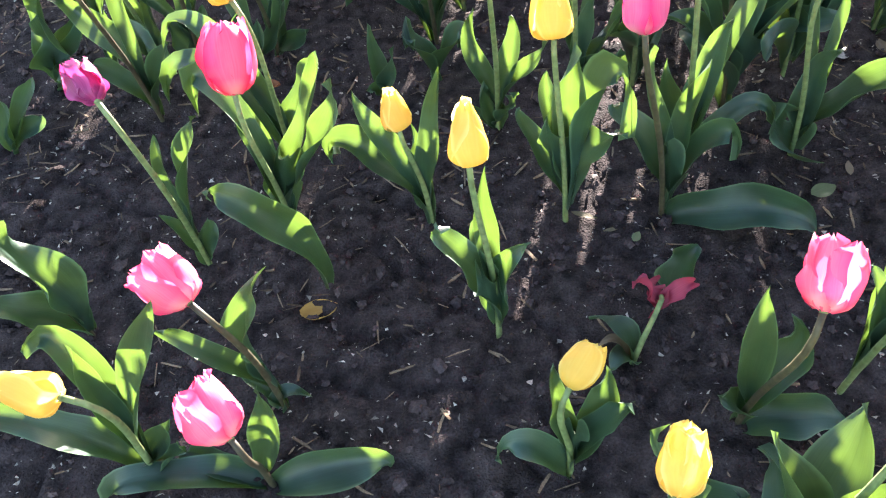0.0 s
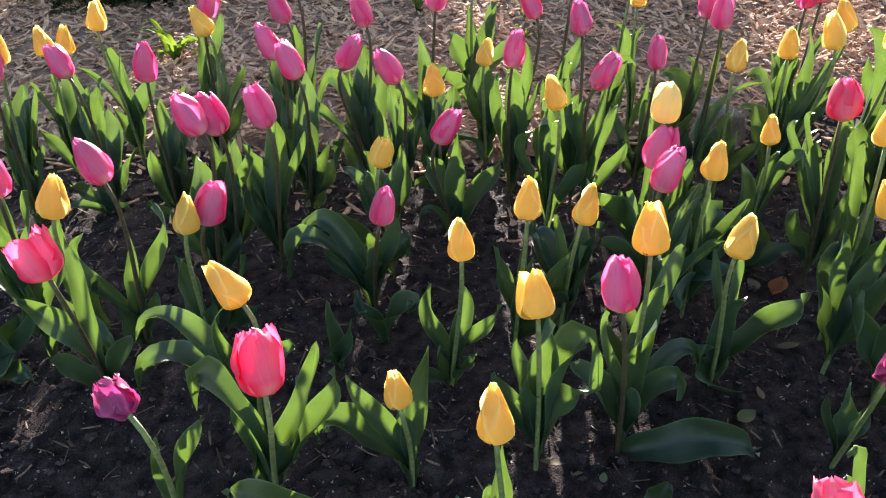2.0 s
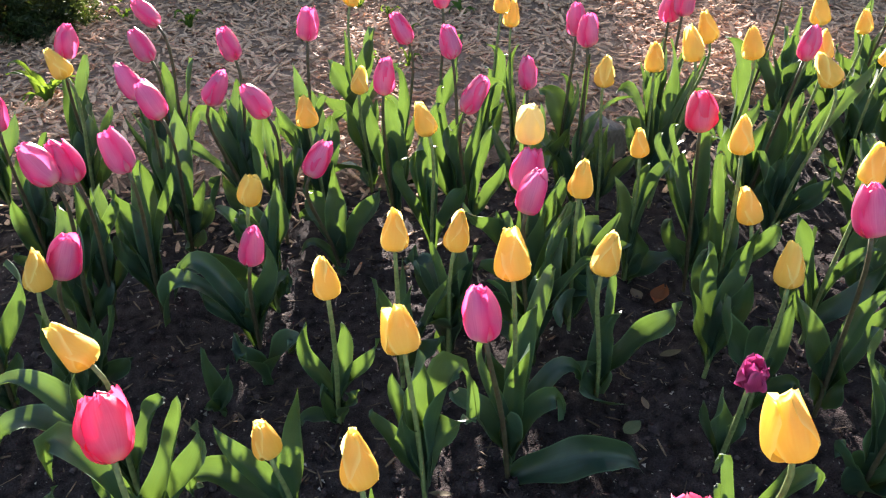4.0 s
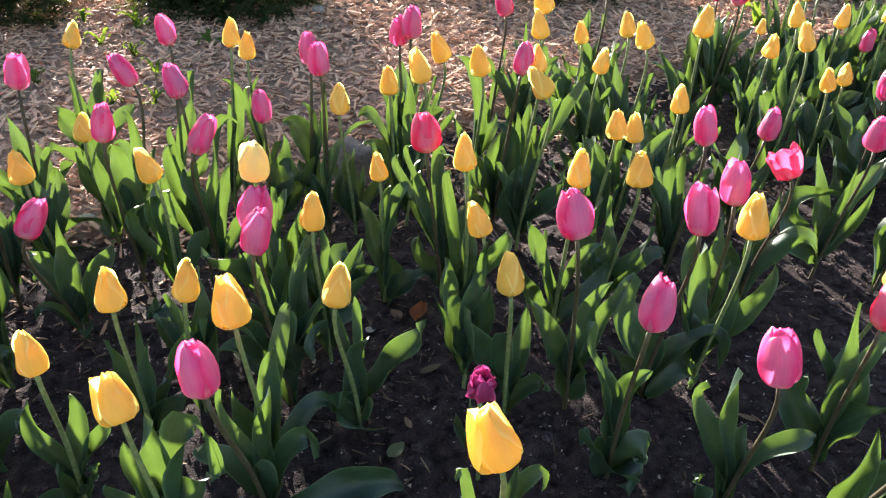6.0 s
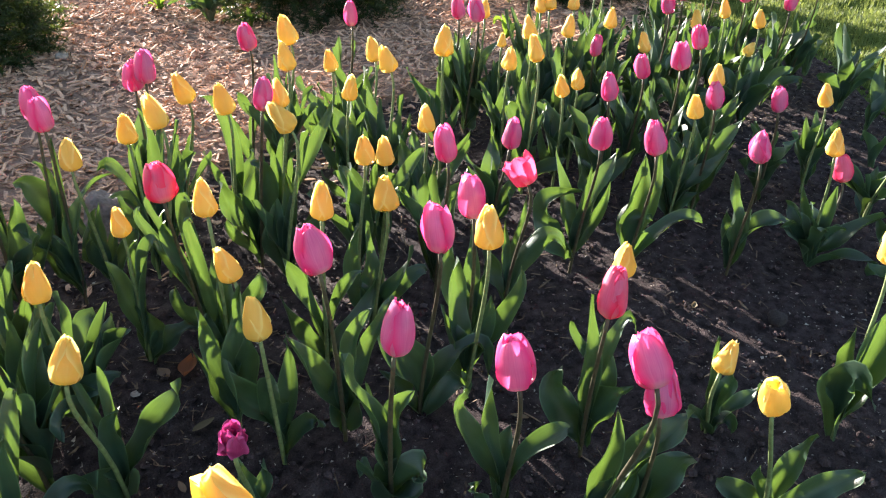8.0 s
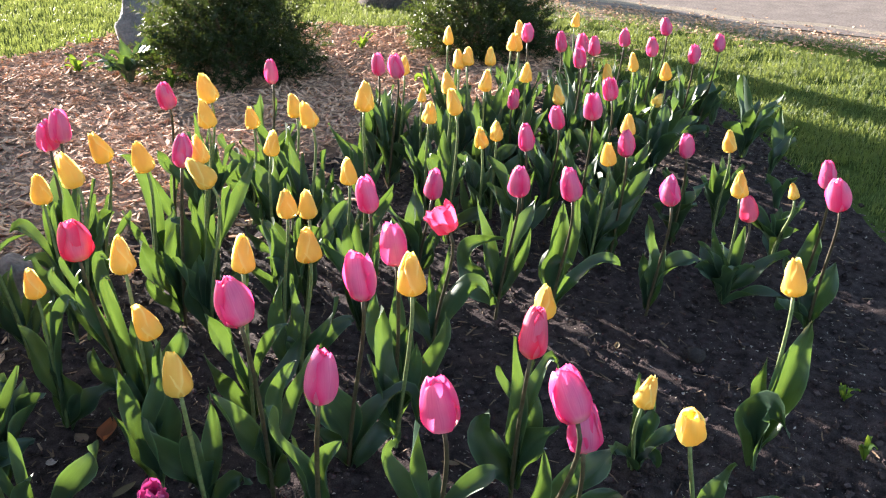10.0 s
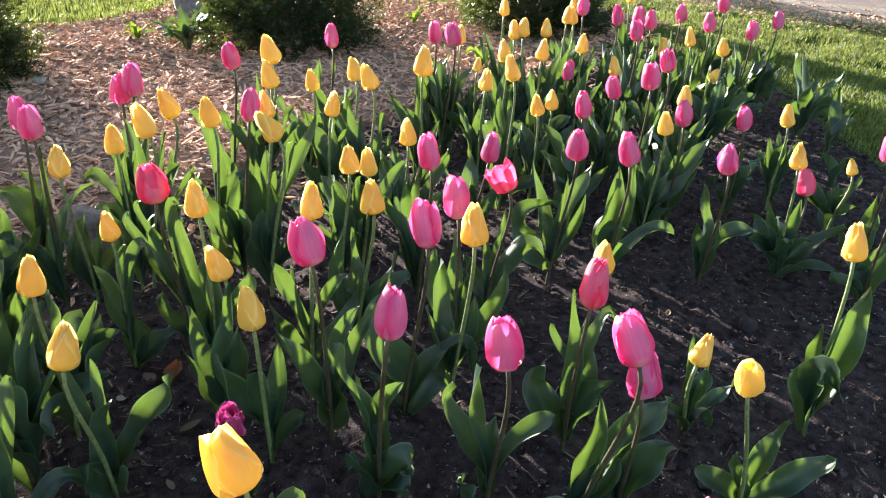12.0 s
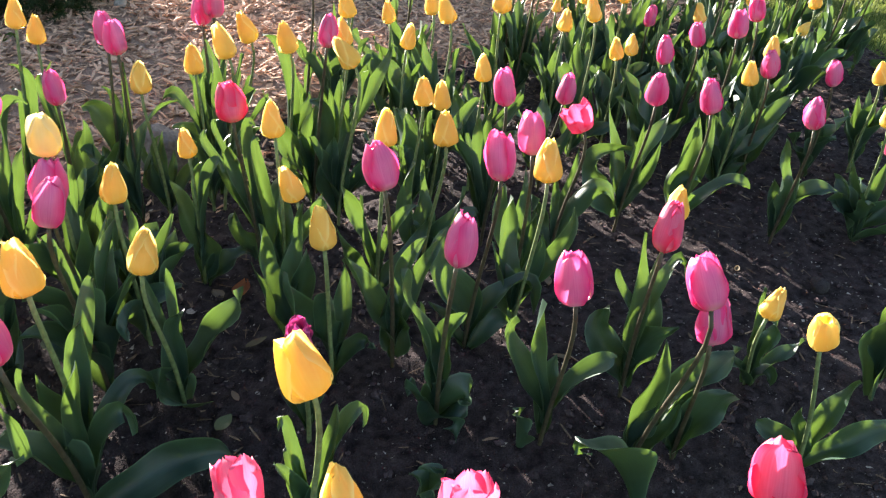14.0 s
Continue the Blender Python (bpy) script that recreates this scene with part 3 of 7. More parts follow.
tulip("yellow", (-0.586, 1.632), (-0.560, 1.546, 0.330), 68, 0.95, leaves=[((-0.013, -0.003, 0.088), (-0.008, -0.009, 0.153), 0.035, -62, -1), ((0.010, -0.002, 0.118), (0.031, -0.006, 0.210), 0.020, -107, 1), ((0.030, -0.001, 0.071), (0.064, -0.002, 0.145), 0.028, -129, 15), (47, 0.065, 0.202, 0.053, 0.007, 11), (114, 0.066, 0.254, 0.052, 0.003, -26)])
tulip("pink", (-0.521, 1.482), (-0.532, 1.385, 0.350), 49, 0.95, tip=(-0.42, 0.3, 0.84), leaves=[((0.004, -0.001, 0.146), (0.015, -0.003, 0.269), 0.019, -90, -1), ((0.016, -0.003, 0.067), (0.064, -0.012, 0.145), 0.038, -137, 15), ((-0.048, -0.001, 0.020), (-0.108, -0.000, 0.012), 0.026, -84, 45), ((-0.034, 0.001, 0.031), (-0.076, 0.004, 0.054), 0.040, -53, 42), ((0.013, -0.013, 0.020), (0.029, -0.026, 0.022), 0.021, -160, 40), ((-0.017, 0.013, 0.035), (-0.025, 0.025, 0.092), 0.036, -64, 20), (82, 0.060, 0.195, 0.057, 0.012, 13), (130, 0.051, 0.212, 0.056, 0.003, 15)])
tulip("pink", (-0.405, 1.449), (-0.394, 1.359, 0.350), 17, 1.02, leaves=[((-0.005, 0.001, 0.118), (0.012, -0.002, 0.200), 0.021, -92, -1), ((0.017, -0.003, 0.095), (0.032, -0.006, 0.172), 0.028, -116, 3), ((-0.018, -0.002, 0.072), (-0.028, -0.005, 0.153), 0.056, -50, 5), ((0.023, -0.014, 0.070), (0.006, -0.022, 0.127), 0.021, 99, 10), ((-0.036, -0.003, 0.020), (-0.039, -0.013, 0.049), 0.026, -36, 26), ((0.026, 0.005, 0.058), (0.053, 0.010, 0.133), 0.035, -124, 16), (48, 0.068, 0.249, 0.057, 0.017, 0), (102, 0.046, 0.231, 0.051, 0.001, 24)])
tulip("pink", (-0.181, 1.637), (-0.176, 1.547, 0.370), 119, 0.97, tip=(-0.42, 0.32, 0.85), leaves=[((-0.030, 0.006, 0.119), (-0.063, 0.012, 0.212), 0.018, -50, 13), ((-0.020, 0.004, 0.132), (-0.027, 0.005, 0.243), 0.018, -66, 4), ((0.019, -0.004, 0.081), (0.042, -0.008, 0.146), 0.029, -131, 9), (69, 0.060, 0.238, 0.046, 0.002, 4), (113, 0.045, 0.234, 0.054, 0.014, -1)])
tulip("pink", (-0.182, 1.522), (-0.199, 1.431, 0.350), 33, 1.05, tip=(-0.42, 0.32, 0.85), leaves=[((0.001, -0.000, 0.131), (-0.006, 0.001, 0.226), 0.023, -83, 0), ((-0.016, 0.003, 0.087), (-0.042, 0.008, 0.161), 0.037, -56, 10), ((0.023, 0.001, 0.078), (0.050, 0.001, 0.146), 0.032, -131, 13), (60, 0.054, 0.199, 0.047, 0.009, -23), (124, 0.068, 0.239, 0.044, 0.007, -4)])
tulip("pink", (-0.150, 1.428), (-0.166, 1.338, 0.350), 52, 1.04, tip=(-0.42, 0.32, 0.85), leaves=[((-0.007, 0.006, 0.107), (-0.012, 0.012, 0.193), 0.018, -80, 4), ((0.020, -0.004, 0.086), (0.043, -0.008, 0.159), 0.033, -134, 9), ((0.003, -0.006, 0.050), (-0.015, -0.007, 0.115), 0.052, -68, -1), ((0.036, 0.003, 0.074), (0.075, 0.006, 0.155), 0.043, -134, 20), ((-0.001, 0.000, 0.085), (-0.023, 0.004, 0.143), 0.026, -67, 5), (81, 0.070, 0.272, 0.058, 0.004, -12), (116, 0.079, 0.214, 0.057, 0.017, 0)])
tulip("pink", (-0.019, 1.480), (-0.063, 1.389, 0.340), 95, 0.99, tip=(0.5, 0.05, 0.86), leaves=[((-0.048, 0.009, 0.223), (-0.103, 0.020, 0.185), 0.035, -55, 22), ((-0.065, 0.007, 0.153), (-0.129, 0.014, 0.153), 0.031, -54, 30), ((-0.036, 0.012, 0.167), (-0.052, 0.020, 0.260), 0.024, -60, 10), ((-0.012, -0.003, 0.112), (-0.017, -0.007, 0.201), 0.018, -75, -1), ((-0.030, 0.016, 0.052), (-0.054, 0.030, 0.123), 0.045, -63, 23), (70, 0.078, 0.250, 0.048, 0.017, -18), (109, 0.078, 0.256, 0.048, 0.006, 6)])
tulip("pink", (0.030, 1.420), (-0.002, 1.330, 0.334), 101, 1.00, tip=(-0.5, 0.3, 0.8), leaves=[((-0.002, 0.000, 0.143), (0.004, -0.001, 0.264), 0.026, -101, 0), ((-0.027, 0.005, 0.136), (-0.047, 0.009, 0.229), 0.028, -59, 8), ((0.012, 0.003, 0.110), (0.028, 0.005, 0.192), 0.033, -121, 6), ((-0.011, -0.003, 0.090), (-0.022, -0.006, 0.194), 0.024, -72, 0), (47, 0.069, 0.194, 0.050, 0.002, 19), (105, 0.052, 0.248, 0.051, 0.006, 23)])
tulip("pink", (-0.036, 1.516), (-0.027, 1.543, 0.360), 115, 0.98, tip=(-0.3, 0.3, 0.9), leaves=[((0.006, -0.001, 0.167), (0.016, -0.003, 0.275), 0.016, -110, 1), ((-0.009, 0.002, 0.154), (-0.018, 0.003, 0.255), 0.027, -77, 2), ((0.010, -0.007, 0.095), (0.021, -0.014, 0.172), 0.027, -123, -0), (78, 0.067, 0.281, 0.054, 0.016, 6), (109, 0.057, 0.233, 0.051, 0.017, -13)])
tulip("pink", (-0.312, 1.220), (-0.307, 1.130, 0.360), 66, 1.04, tip=(-0.5, 0.3, 0.8), leaves=[((-0.015, 0.003, 0.118), (-0.023, 0.004, 0.194), 0.028, -61, 4), ((-0.010, -0.003, 0.064), (-0.010, -0.008, 0.119), 0.027, -64, -1), ((-0.036, 0.007, 0.083), (-0.066, 0.013, 0.150), 0.037, -45, 20), ((0.016, 0.007, 0.054), (0.037, 0.013, 0.106), 0.036, -117, 15), (65, 0.068, 0.204, 0.047, 0.000, -9), (105, 0.057, 0.221, 0.056, 0.018, -19)])
tulip("pink", (-0.287, 1.259), (-0.282, 1.169, 0.340), 22, 1.02, tip=(-0.35, 0.3, 0.87), leaves=[((0.008, -0.002, 0.170), (0.017, -0.003, 0.256), 0.017, -101, 0), ((0.009, -0.007, 0.117), (0.017, -0.013, 0.218), 0.042, -105, -2), ((0.027, -0.005, 0.170), (0.049, -0.009, 0.250), 0.022, -132, 6), ((0.003, -0.011, 0.074), (-0.001, -0.020, 0.149), 0.038, 97, 8), ((0.027, 0.005, 0.085), (0.055, 0.010, 0.159), 0.036, -128, 15), (60, 0.047, 0.238, 0.058, 0.004, 15), (107, 0.041, 0.248, 0.049, 0.003, -3)])
tulip("pink", (-0.208, 1.255), (-0.210, 1.165, 0.350), 7, 1.04, tip=(-0.3, 0.3, 0.9), leaves=[((0.026, -0.005, 0.166), (0.058, -0.011, 0.269), 0.025, -139, 8), ((0.004, 0.004, 0.195), (0.017, 0.007, 0.288), 0.037, -102, 2), ((-0.021, 0.004, 0.148), (-0.042, 0.008, 0.244), 0.039, -55, 7), ((-0.017, -0.007, 0.092), (-0.037, -0.013, 0.165), 0.042, 98, 3), ((-0.002, 0.011, 0.114), (-0.009, 0.022, 0.219), 0.032, -82, 6), (78, 0.048, 0.267, 0.044, 0.019, 15), (134, 0.063, 0.194, 0.058, 0.009, -24)])
tulip("blunt", (-0.014, 1.210), (-0.036, 1.122, 0.290), 40, 0.95, leaves=[((0.010, -0.002, 0.164), (0.018, -0.003, 0.246), 0.020, -115, 1), ((-0.023, -0.001, 0.155), (-0.042, -0.002, 0.206), 0.029, -55, 6), ((-0.026, -0.005, 0.130), (-0.051, -0.011, 0.191), 0.027, 90, 3), ((-0.041, 0.013, 0.149), (-0.077, 0.025, 0.200), 0.035, -55, 18), ((-0.083, 0.005, 0.089), (-0.156, 0.009, 0.075), 0.044, -65, 45), ((0.013, -0.008, 0.052), (0.022, -0.014, 0.092), 0.036, -138, 4), (61, 0.054, 0.229, 0.055, 0.015, -15), (127, 0.064, 0.217, 0.049, 0.016, 17)])
tulip("yellow", (0.114, 1.460), (0.083, 1.374, 0.290), 27, 1.04, leaves=[((-0.027, 0.005, 0.115), (-0.045, 0.008, 0.212), 0.025, -62, 8), ((-0.017, -0.002, 0.048), (-0.035, -0.003, 0.120), 0.047, -59, 7), ((0.006, 0.004, 0.107), (0.021, 0.006, 0.203), 0.024, -117, 4), ((-0.028, 0.000, 0.020), (-0.052, -0.000, 0.024), 0.027, -66, 41), (60, 0.066, 0.213, 0.058, 0.018, 17), (100, 0.064, 0.205, 0.045, 0.009, 22)])
tulip("pink", (0.113, 1.279), (0.073, 1.195, 0.285), 36, 1.02, tip=(0.5, 0.05, 0.86), leaves=[((0.033, -0.016, 0.107), (0.069, -0.033, 0.191), 0.051, -157, 15), ((-0.003, 0.007, 0.119), (-0.001, 0.011, 0.228), 0.044, -95, 3), ((-0.030, 0.020, 0.112), (-0.053, 0.036, 0.171), 0.047, -65, 18), ((-0.033, 0.005, 0.062), (-0.070, 0.012, 0.050), 0.019, -61, 41), ((0.001, -0.012, 0.022), (0.001, -0.023, 0.012), 0.026, 124, 59)])
tulip("yellow", (0.235, 1.577), (0.203, 1.492, 0.290), 2, 0.95, leaves=[((-0.025, 0.005, 0.114), (-0.044, 0.008, 0.208), 0.036, -66, 7), ((0.006, -0.001, 0.114), (0.015, -0.003, 0.210), 0.034, -118, 1), ((-0.008, -0.004, 0.050), (-0.017, -0.007, 0.105), 0.040, -80, -2), (81, 0.077, 0.153, 0.052, 0.017, 9), (107, 0.042, 0.225, 0.056, 0.013, -8)])
tulip("pink", (0.244, 1.399), (0.211, 1.315, 0.360), 4, 0.99, leaves=[((0.001, 0.005, 0.211), (-0.015, 0.020, 0.278), 0.044, -87, 4), ((-0.027, 0.009, 0.180), (-0.039, 0.010, 0.275), 0.033, -67, 5), ((-0.009, -0.007, 0.143), (-0.011, -0.017, 0.220), 0.038, 81, 5), ((0.013, 0.004, 0.108), (0.035, 0.003, 0.187), 0.039, -128, 7)])
tulip("pink", (0.111, 1.594), (0.129, 1.620, 0.361), 60, 1.03)
tulip("pink", (0.268, 1.502), (0.293, 1.518, 0.370), 33, 0.99, tip=(-0.4, 0.3, 0.87), leaves=[((0.019, -0.011, 0.216), (0.007, -0.004, 0.304), 0.026, -108, -0), ((0.005, 0.009, 0.175), (-0.012, 0.030, 0.229), 0.040, -89, 7), ((0.027, -0.004, 0.139), (0.051, -0.006, 0.220), 0.034, -139, 9)])
tulip("pink", (0.355, 1.349), (0.350, 1.398, 0.380), 83, 0.98, leaves=[((-0.023, 0.013, 0.229), (-0.025, 0.014, 0.312), 0.018, -82, 3), ((-0.034, 0.013, 0.197), (-0.032, 0.006, 0.285), 0.040, -75, 3), ((-0.044, 0.036, 0.165), (-0.046, 0.049, 0.229), 0.036, -75, 14), ((-0.009, 0.017, 0.143), (-0.002, 0.024, 0.220), 0.039, -99, 6)])
tulip("yellow", (0.278, 1.252), (0.238, 1.170, 0.347), 17, 1.00, tip=(-0.25, 0.25, 0.93), leaves=[((-0.048, 0.021, 0.161), (-0.036, 0.009, 0.236), 0.031, -68, 5), ((0.002, 0.005, 0.196), (0.005, 0.009, 0.243), 0.023, -105, 2), ((-0.021, 0.018, 0.167), (-0.016, 0.020, 0.258), 0.038, -87, 5), ((-0.012, 0.018, 0.198), (0.006, 0.020, 0.274), 0.023, -103, 4), ((0.024, -0.025, 0.134), (0.041, -0.046, 0.197), 0.038, 70, 8)])
tulip("pink", (0.368, 1.311), (0.339, 1.226, 0.348), 95, 1.00, tip=(0.5, 0.05, 0.86), leaves=[((0.014, -0.008, 0.262), (0.050, -0.028, 0.333), 0.028, -154, 6), ((-0.026, 0.009, 0.190), (-0.011, -0.005, 0.266), 0.026, -94, -1), ((0.009, -0.017, 0.177), (0.024, -0.037, 0.265), 0.029, 71, 6), ((-0.021, 0.023, 0.164), (-0.030, 0.040, 0.244), 0.045, -82, 10), ((0.025, -0.020, 0.110), (0.050, -0.040, 0.197), 0.038, -166, 11)])
tulip("pink", (0.519, 1.426), (0.481, 1.344, 0.328), 116, 0.95, leaves=[((-0.004, 0.002, 0.163), (-0.002, 0.001, 0.254), 0.017, -108, 0), ((-0.039, 0.028, 0.120), (-0.048, 0.039, 0.187), 0.025, -74, 15), ((0.019, -0.005, 0.149), (0.030, -0.005, 0.233), 0.039, -136, 4), ((0.015, -0.020, 0.079), (0.032, -0.041, 0.137), 0.037, 62, 9), ((-0.025, 0.008, 0.061), (-0.039, 0.011, 0.115), 0.038, -69, 12), ((0.015, -0.019, 0.104), (0.044, -0.053, 0.171), 0.041, -173, 12), ((0.036, -0.028, 0.106), (0.072, -0.056, 0.197), 0.046, -165, 16)])
tulip("pale", (0.397, 1.096), (0.351, 1.018, 0.391), 28, 1.04)
tulip("pink", (0.385, 1.038), (0.329, 0.966, 0.345), 104, 1.03)
tulip("pink", (0.355, 0.955), (0.302, 0.881, 0.362), 10, 0.99)
tulip("yellow", (0.453, 1.020), (0.403, 0.945, 0.335), 117, 0.99)
tulip("yellow", (0.677, 1.374), (0.617, 1.305, 0.335), 114, 1.04, leaves=[((-0.006, 0.003, 0.115), (0.001, -0.001, 0.197), 0.023, -118, -0), ((-0.020, -0.000, 0.073), (-0.029, -0.007, 0.138), 0.033, 67, 7), ((0.011, 0.005, 0.070), (0.025, 0.009, 0.145), 0.028, -131, 9), ((-0.008, 0.018, 0.115), (0.002, 0.013, 0.180), 0.022, -111, 4), ((-0.025, 0.015, 0.066), (-0.025, -0.001, 0.146), 0.029, 69, 4), ((-0.013, 0.031, 0.080), (-0.021, 0.057, 0.155), 0.036, -93, 20), ((0.024, -0.021, 0.080), (0.046, -0.040, 0.142), 0.039, -170, 15)])
tulip("yellow", (0.762, 1.351), (0.749, 1.360, 0.330), 37, 1.02, leaves=[((-0.025, 0.014, 0.210), (-0.068, 0.038, 0.253), 0.040, -76, 12), ((-0.007, 0.010, 0.214), (-0.003, 0.013, 0.297), 0.020, -112, 2), ((-0.028, 0.004, 0.138), (-0.054, 0.008, 0.203), 0.030, 65, 5), ((0.011, -0.006, 0.088), (0.022, -0.013, 0.149), 0.033, -146, 4), ((-0.001, 0.009, 0.206), (0.009, 0.004, 0.299), 0.019, -122, 2), ((0.023, -0.012, 0.093), (0.048, -0.027, 0.141), 0.032, -161, 15)])
tulip("pink", (0.614, 1.369), (0.610, 1.374, 0.386), 88, 0.97, leaves=[((0.002, 0.005, 0.246), (0.007, 0.007, 0.342), 0.013, -117, 2), ((0.012, -0.007, 0.180), (0.081, -0.046, 0.268), 0.029, -162, 13), ((-0.043, 0.019, 0.132), (-0.084, 0.036, 0.176), 0.044, -68, 20), ((-0.018, -0.001, 0.097), (-0.034, -0.004, 0.165), 0.032, 69, 5), ((-0.026, 0.024, 0.077), (-0.019, 0.007, 0.149), 0.028, -90, 3), ((-0.015, 0.034, 0.099), (-0.030, 0.068, 0.165), 0.042, -90, 22)])
tulip("pink", (0.630, 1.486), (0.639, 1.484, 0.370), 19, 1.01, leaves=[((0.008, -0.005, 0.186), (-0.011, 0.006, 0.260), 0.021, -102, 1), ((-0.011, 0.006, 0.172), (-0.047, 0.026, 0.218), 0.057, -75, 10), ((0.018, -0.005, 0.165), (0.021, -0.000, 0.246), 0.014, -130, 3)])
tulip("round", (0.701, 1.062), (0.622, 1.010, 0.384), 83, 1.14, tip=(0.02, 0.2, 0.98), leaves=[((-0.014, 0.008, 0.246), (-0.003, 0.002, 0.307), 0.029, -120, -0), ((-0.033, 0.013, 0.192), (-0.046, 0.014, 0.280), 0.034, -77, 5), ((-0.039, 0.033, 0.228), (-0.045, 0.049, 0.311), 0.019, -85, 10), ((-0.042, 0.041, 0.203), (-0.058, 0.067, 0.290), 0.026, -86, 14), ((0.009, -0.017, 0.140), (0.016, -0.032, 0.215), 0.037, 52, 4), ((-0.034, 0.008, 0.090), (-0.053, 0.007, 0.155), 0.037, 65, 6), ((-0.003, 0.020, 0.219), (0.017, 0.011, 0.293), 0.029, -127, 4), ((-0.023, 0.052, 0.181), (-0.014, 0.065, 0.273), 0.019, -99, 13)])
tulip("yellow", (0.609, 1.119), (0.609, 1.142, 0.270), 23, 0.90, leaves=[((0.010, -0.005, 0.063), (-0.008, 0.004, 0.123), 0.043, -110, 0), ((0.034, -0.022, 0.045), (0.074, -0.047, 0.051), 0.043, -155, 43), ((-0.004, 0.007, 0.034), (-0.012, 0.017, 0.080), 0.020, -100, 10), ((0.013, -0.024, 0.209), (0.027, -0.049, 0.237), 0.028, -176, 6), ((0.007, 0.007, 0.167), (0.018, 0.009, 0.235), 0.025, -125, 4), ((-0.017, 0.021, 0.138), (-0.030, 0.036, 0.202), 0.035, -87, 10)])
tulip("yellow", (0.645, 0.920), (0.656, 0.949, 0.367), 46, 1.01, leaves=[((-0.016, 0.019, 0.257), (-0.017, 0.021, 0.340), 0.024, -101, 3), ((0.020, -0.032, 0.183), (0.035, -0.058, 0.267), 0.038, 176, 8), ((0.008, 0.006, 0.171), (0.015, 0.013, 0.257), 0.033, -126, 4), ((-0.017, 0.005, 0.119), (-0.027, 0.002, 0.189), 0.039, 62, 3)])
tulip("yellow", (0.605, 0.846), (0.637, 0.880, 0.292), 74, 1.03, leaves=[((-0.015, 0.007, 0.129), (-0.035, 0.017, 0.254), 0.041, -86, 4), ((0.011, 0.000, 0.169), (0.030, -0.004, 0.278), 0.031, -149, 5), ((0.011, -0.017, 0.127), (0.016, -0.030, 0.209), 0.041, 47, 3), ((-0.017, 0.019, 0.087), (-0.036, 0.039, 0.177), 0.033, -86, 13)])
tulip("pink", (-0.422, 1.074), (-0.409, 0.984, 0.372), 86, 0.97, tip=(-0.42, 0.3, 0.84), leaves=[((-0.057, 0.011, 0.125), (-0.050, 0.009, 0.211), 0.026, -43, 11), ((0.004, -0.001, 0.104), (0.014, -0.003, 0.204), 0.033, -92, -1), ((0.045, 0.002, 0.160), (0.054, 0.010, 0.251), 0.027, -124, 9), ((-0.015, -0.007, 0.045), (-0.025, -0.016, 0.098), 0.040, -32, 8), ((0.015, -0.008, 0.053), (0.033, -0.016, 0.112), 0.038, -136, 6)])
tulip("yellow", (-0.483, 1.076), (-0.464, 0.987, 0.330), 43, 1.03, leaves=[((-0.020, 0.009, 0.085), (-0.028, 0.015, 0.166), 0.030, -56, 10), ((0.006, -0.001, 0.067), (0.014, -0.003, 0.143), 0.030, -92, -1), ((-0.018, -0.007, 0.035), (-0.040, -0.013, 0.061), 0.040, -29, 26), ((-0.039, 0.017, 0.035), (-0.059, 0.031, 0.116), 0.029, -50, 28)])
tulip("yellow", (-0.325, 1.057), (-0.307, 0.969, 0.300), 85, 0.99, leaves=[((-0.013, 0.002, 0.093), (-0.025, 0.005, 0.172), 0.034, -57, 6), ((0.010, -0.012, 0.045), (0.021, -0.024, 0.104), 0.040, -140, 0), ((0.026, 0.005, 0.052), (0.047, 0.011, 0.122), 0.031, -125, 17), ((-0.014, 0.013, 0.040), (-0.028, 0.026, 0.088), 0.038, -64, 22)])
tulip("pink", (-0.303, 1.089), (-0.280, 1.001, 0.290), 50, 1.00, leaves=[((0.026, -0.005, 0.077), (0.049, -0.009, 0.153), 0.029, -139, 11), ((-0.004, 0.011, 0.069), (-0.008, 0.022, 0.149), 0.025, -78, 9), ((0.029, -0.010, 0.029), (0.061, -0.022, 0.062), 0.037, -151, 35), ((0.007, 0.009, 0.046), (0.015, 0.018, 0.128), 0.033, -99, 9)])
tulip("pink", (-0.056, 1.117), (-0.051, 1.008, 0.261), 66, 0.92, leaves=[((-0.042, 0.015, 0.060), (-0.080, 0.027, 0.107), 0.030, -53, 33), ((-0.051, 0.036, 0.130), (-0.124, 0.082, 0.057), 0.042, -90, 55), ((-0.068, 0.027, 0.109), (-0.133, 0.053, 0.041), 0.037, -89, 53), ((0.022, -0.005, 0.116), (0.029, -0.003, 0.201), 0.035, -122, 4), ((0.034, -0.005, 0.112), (0.058, -0.006, 0.100), 0.028, -142, 23), ((-0.004, -0.015, 0.066), (0.002, -0.034, 0.133), 0.043, 92, 15)])
tulip("yellow", (-0.239, 0.845), (-0.243, 0.753, 0.342), 88, 0.99, tip=(-0.55, 0.4, 0.7), leaves=[((-0.065, 0.023, 0.174), (-0.147, 0.048, 0.158), 0.036, -52, 39), ((-0.070, 0.008, 0.140), (-0.151, 0.018, 0.100), 0.048, -52, 47), ((-0.034, 0.006, 0.146), (-0.022, 0.004, 0.239), 0.027, -59, 4), ((0.027, 0.010, 0.113), (0.053, 0.021, 0.150), 0.035, -126, 18)])
tulip("loose", (-0.452, 0.945), (-0.453, 0.848, 0.332), 38, 0.95, tip=(-0.35, 0.4, 0.8), leaves=[((-0.034, 0.006, 0.136), (-0.087, 0.016, 0.193), 0.039, -39, 22), ((-0.005, 0.016, 0.174), (-0.012, 0.033, 0.273), 0.028, -70, 7), ((0.027, -0.005, 0.087), (0.057, -0.011, 0.139), 0.029, -143, 16), ((-0.032, -0.004, 0.073), (-0.060, -0.009, 0.103), 0.037, -27, 26)])
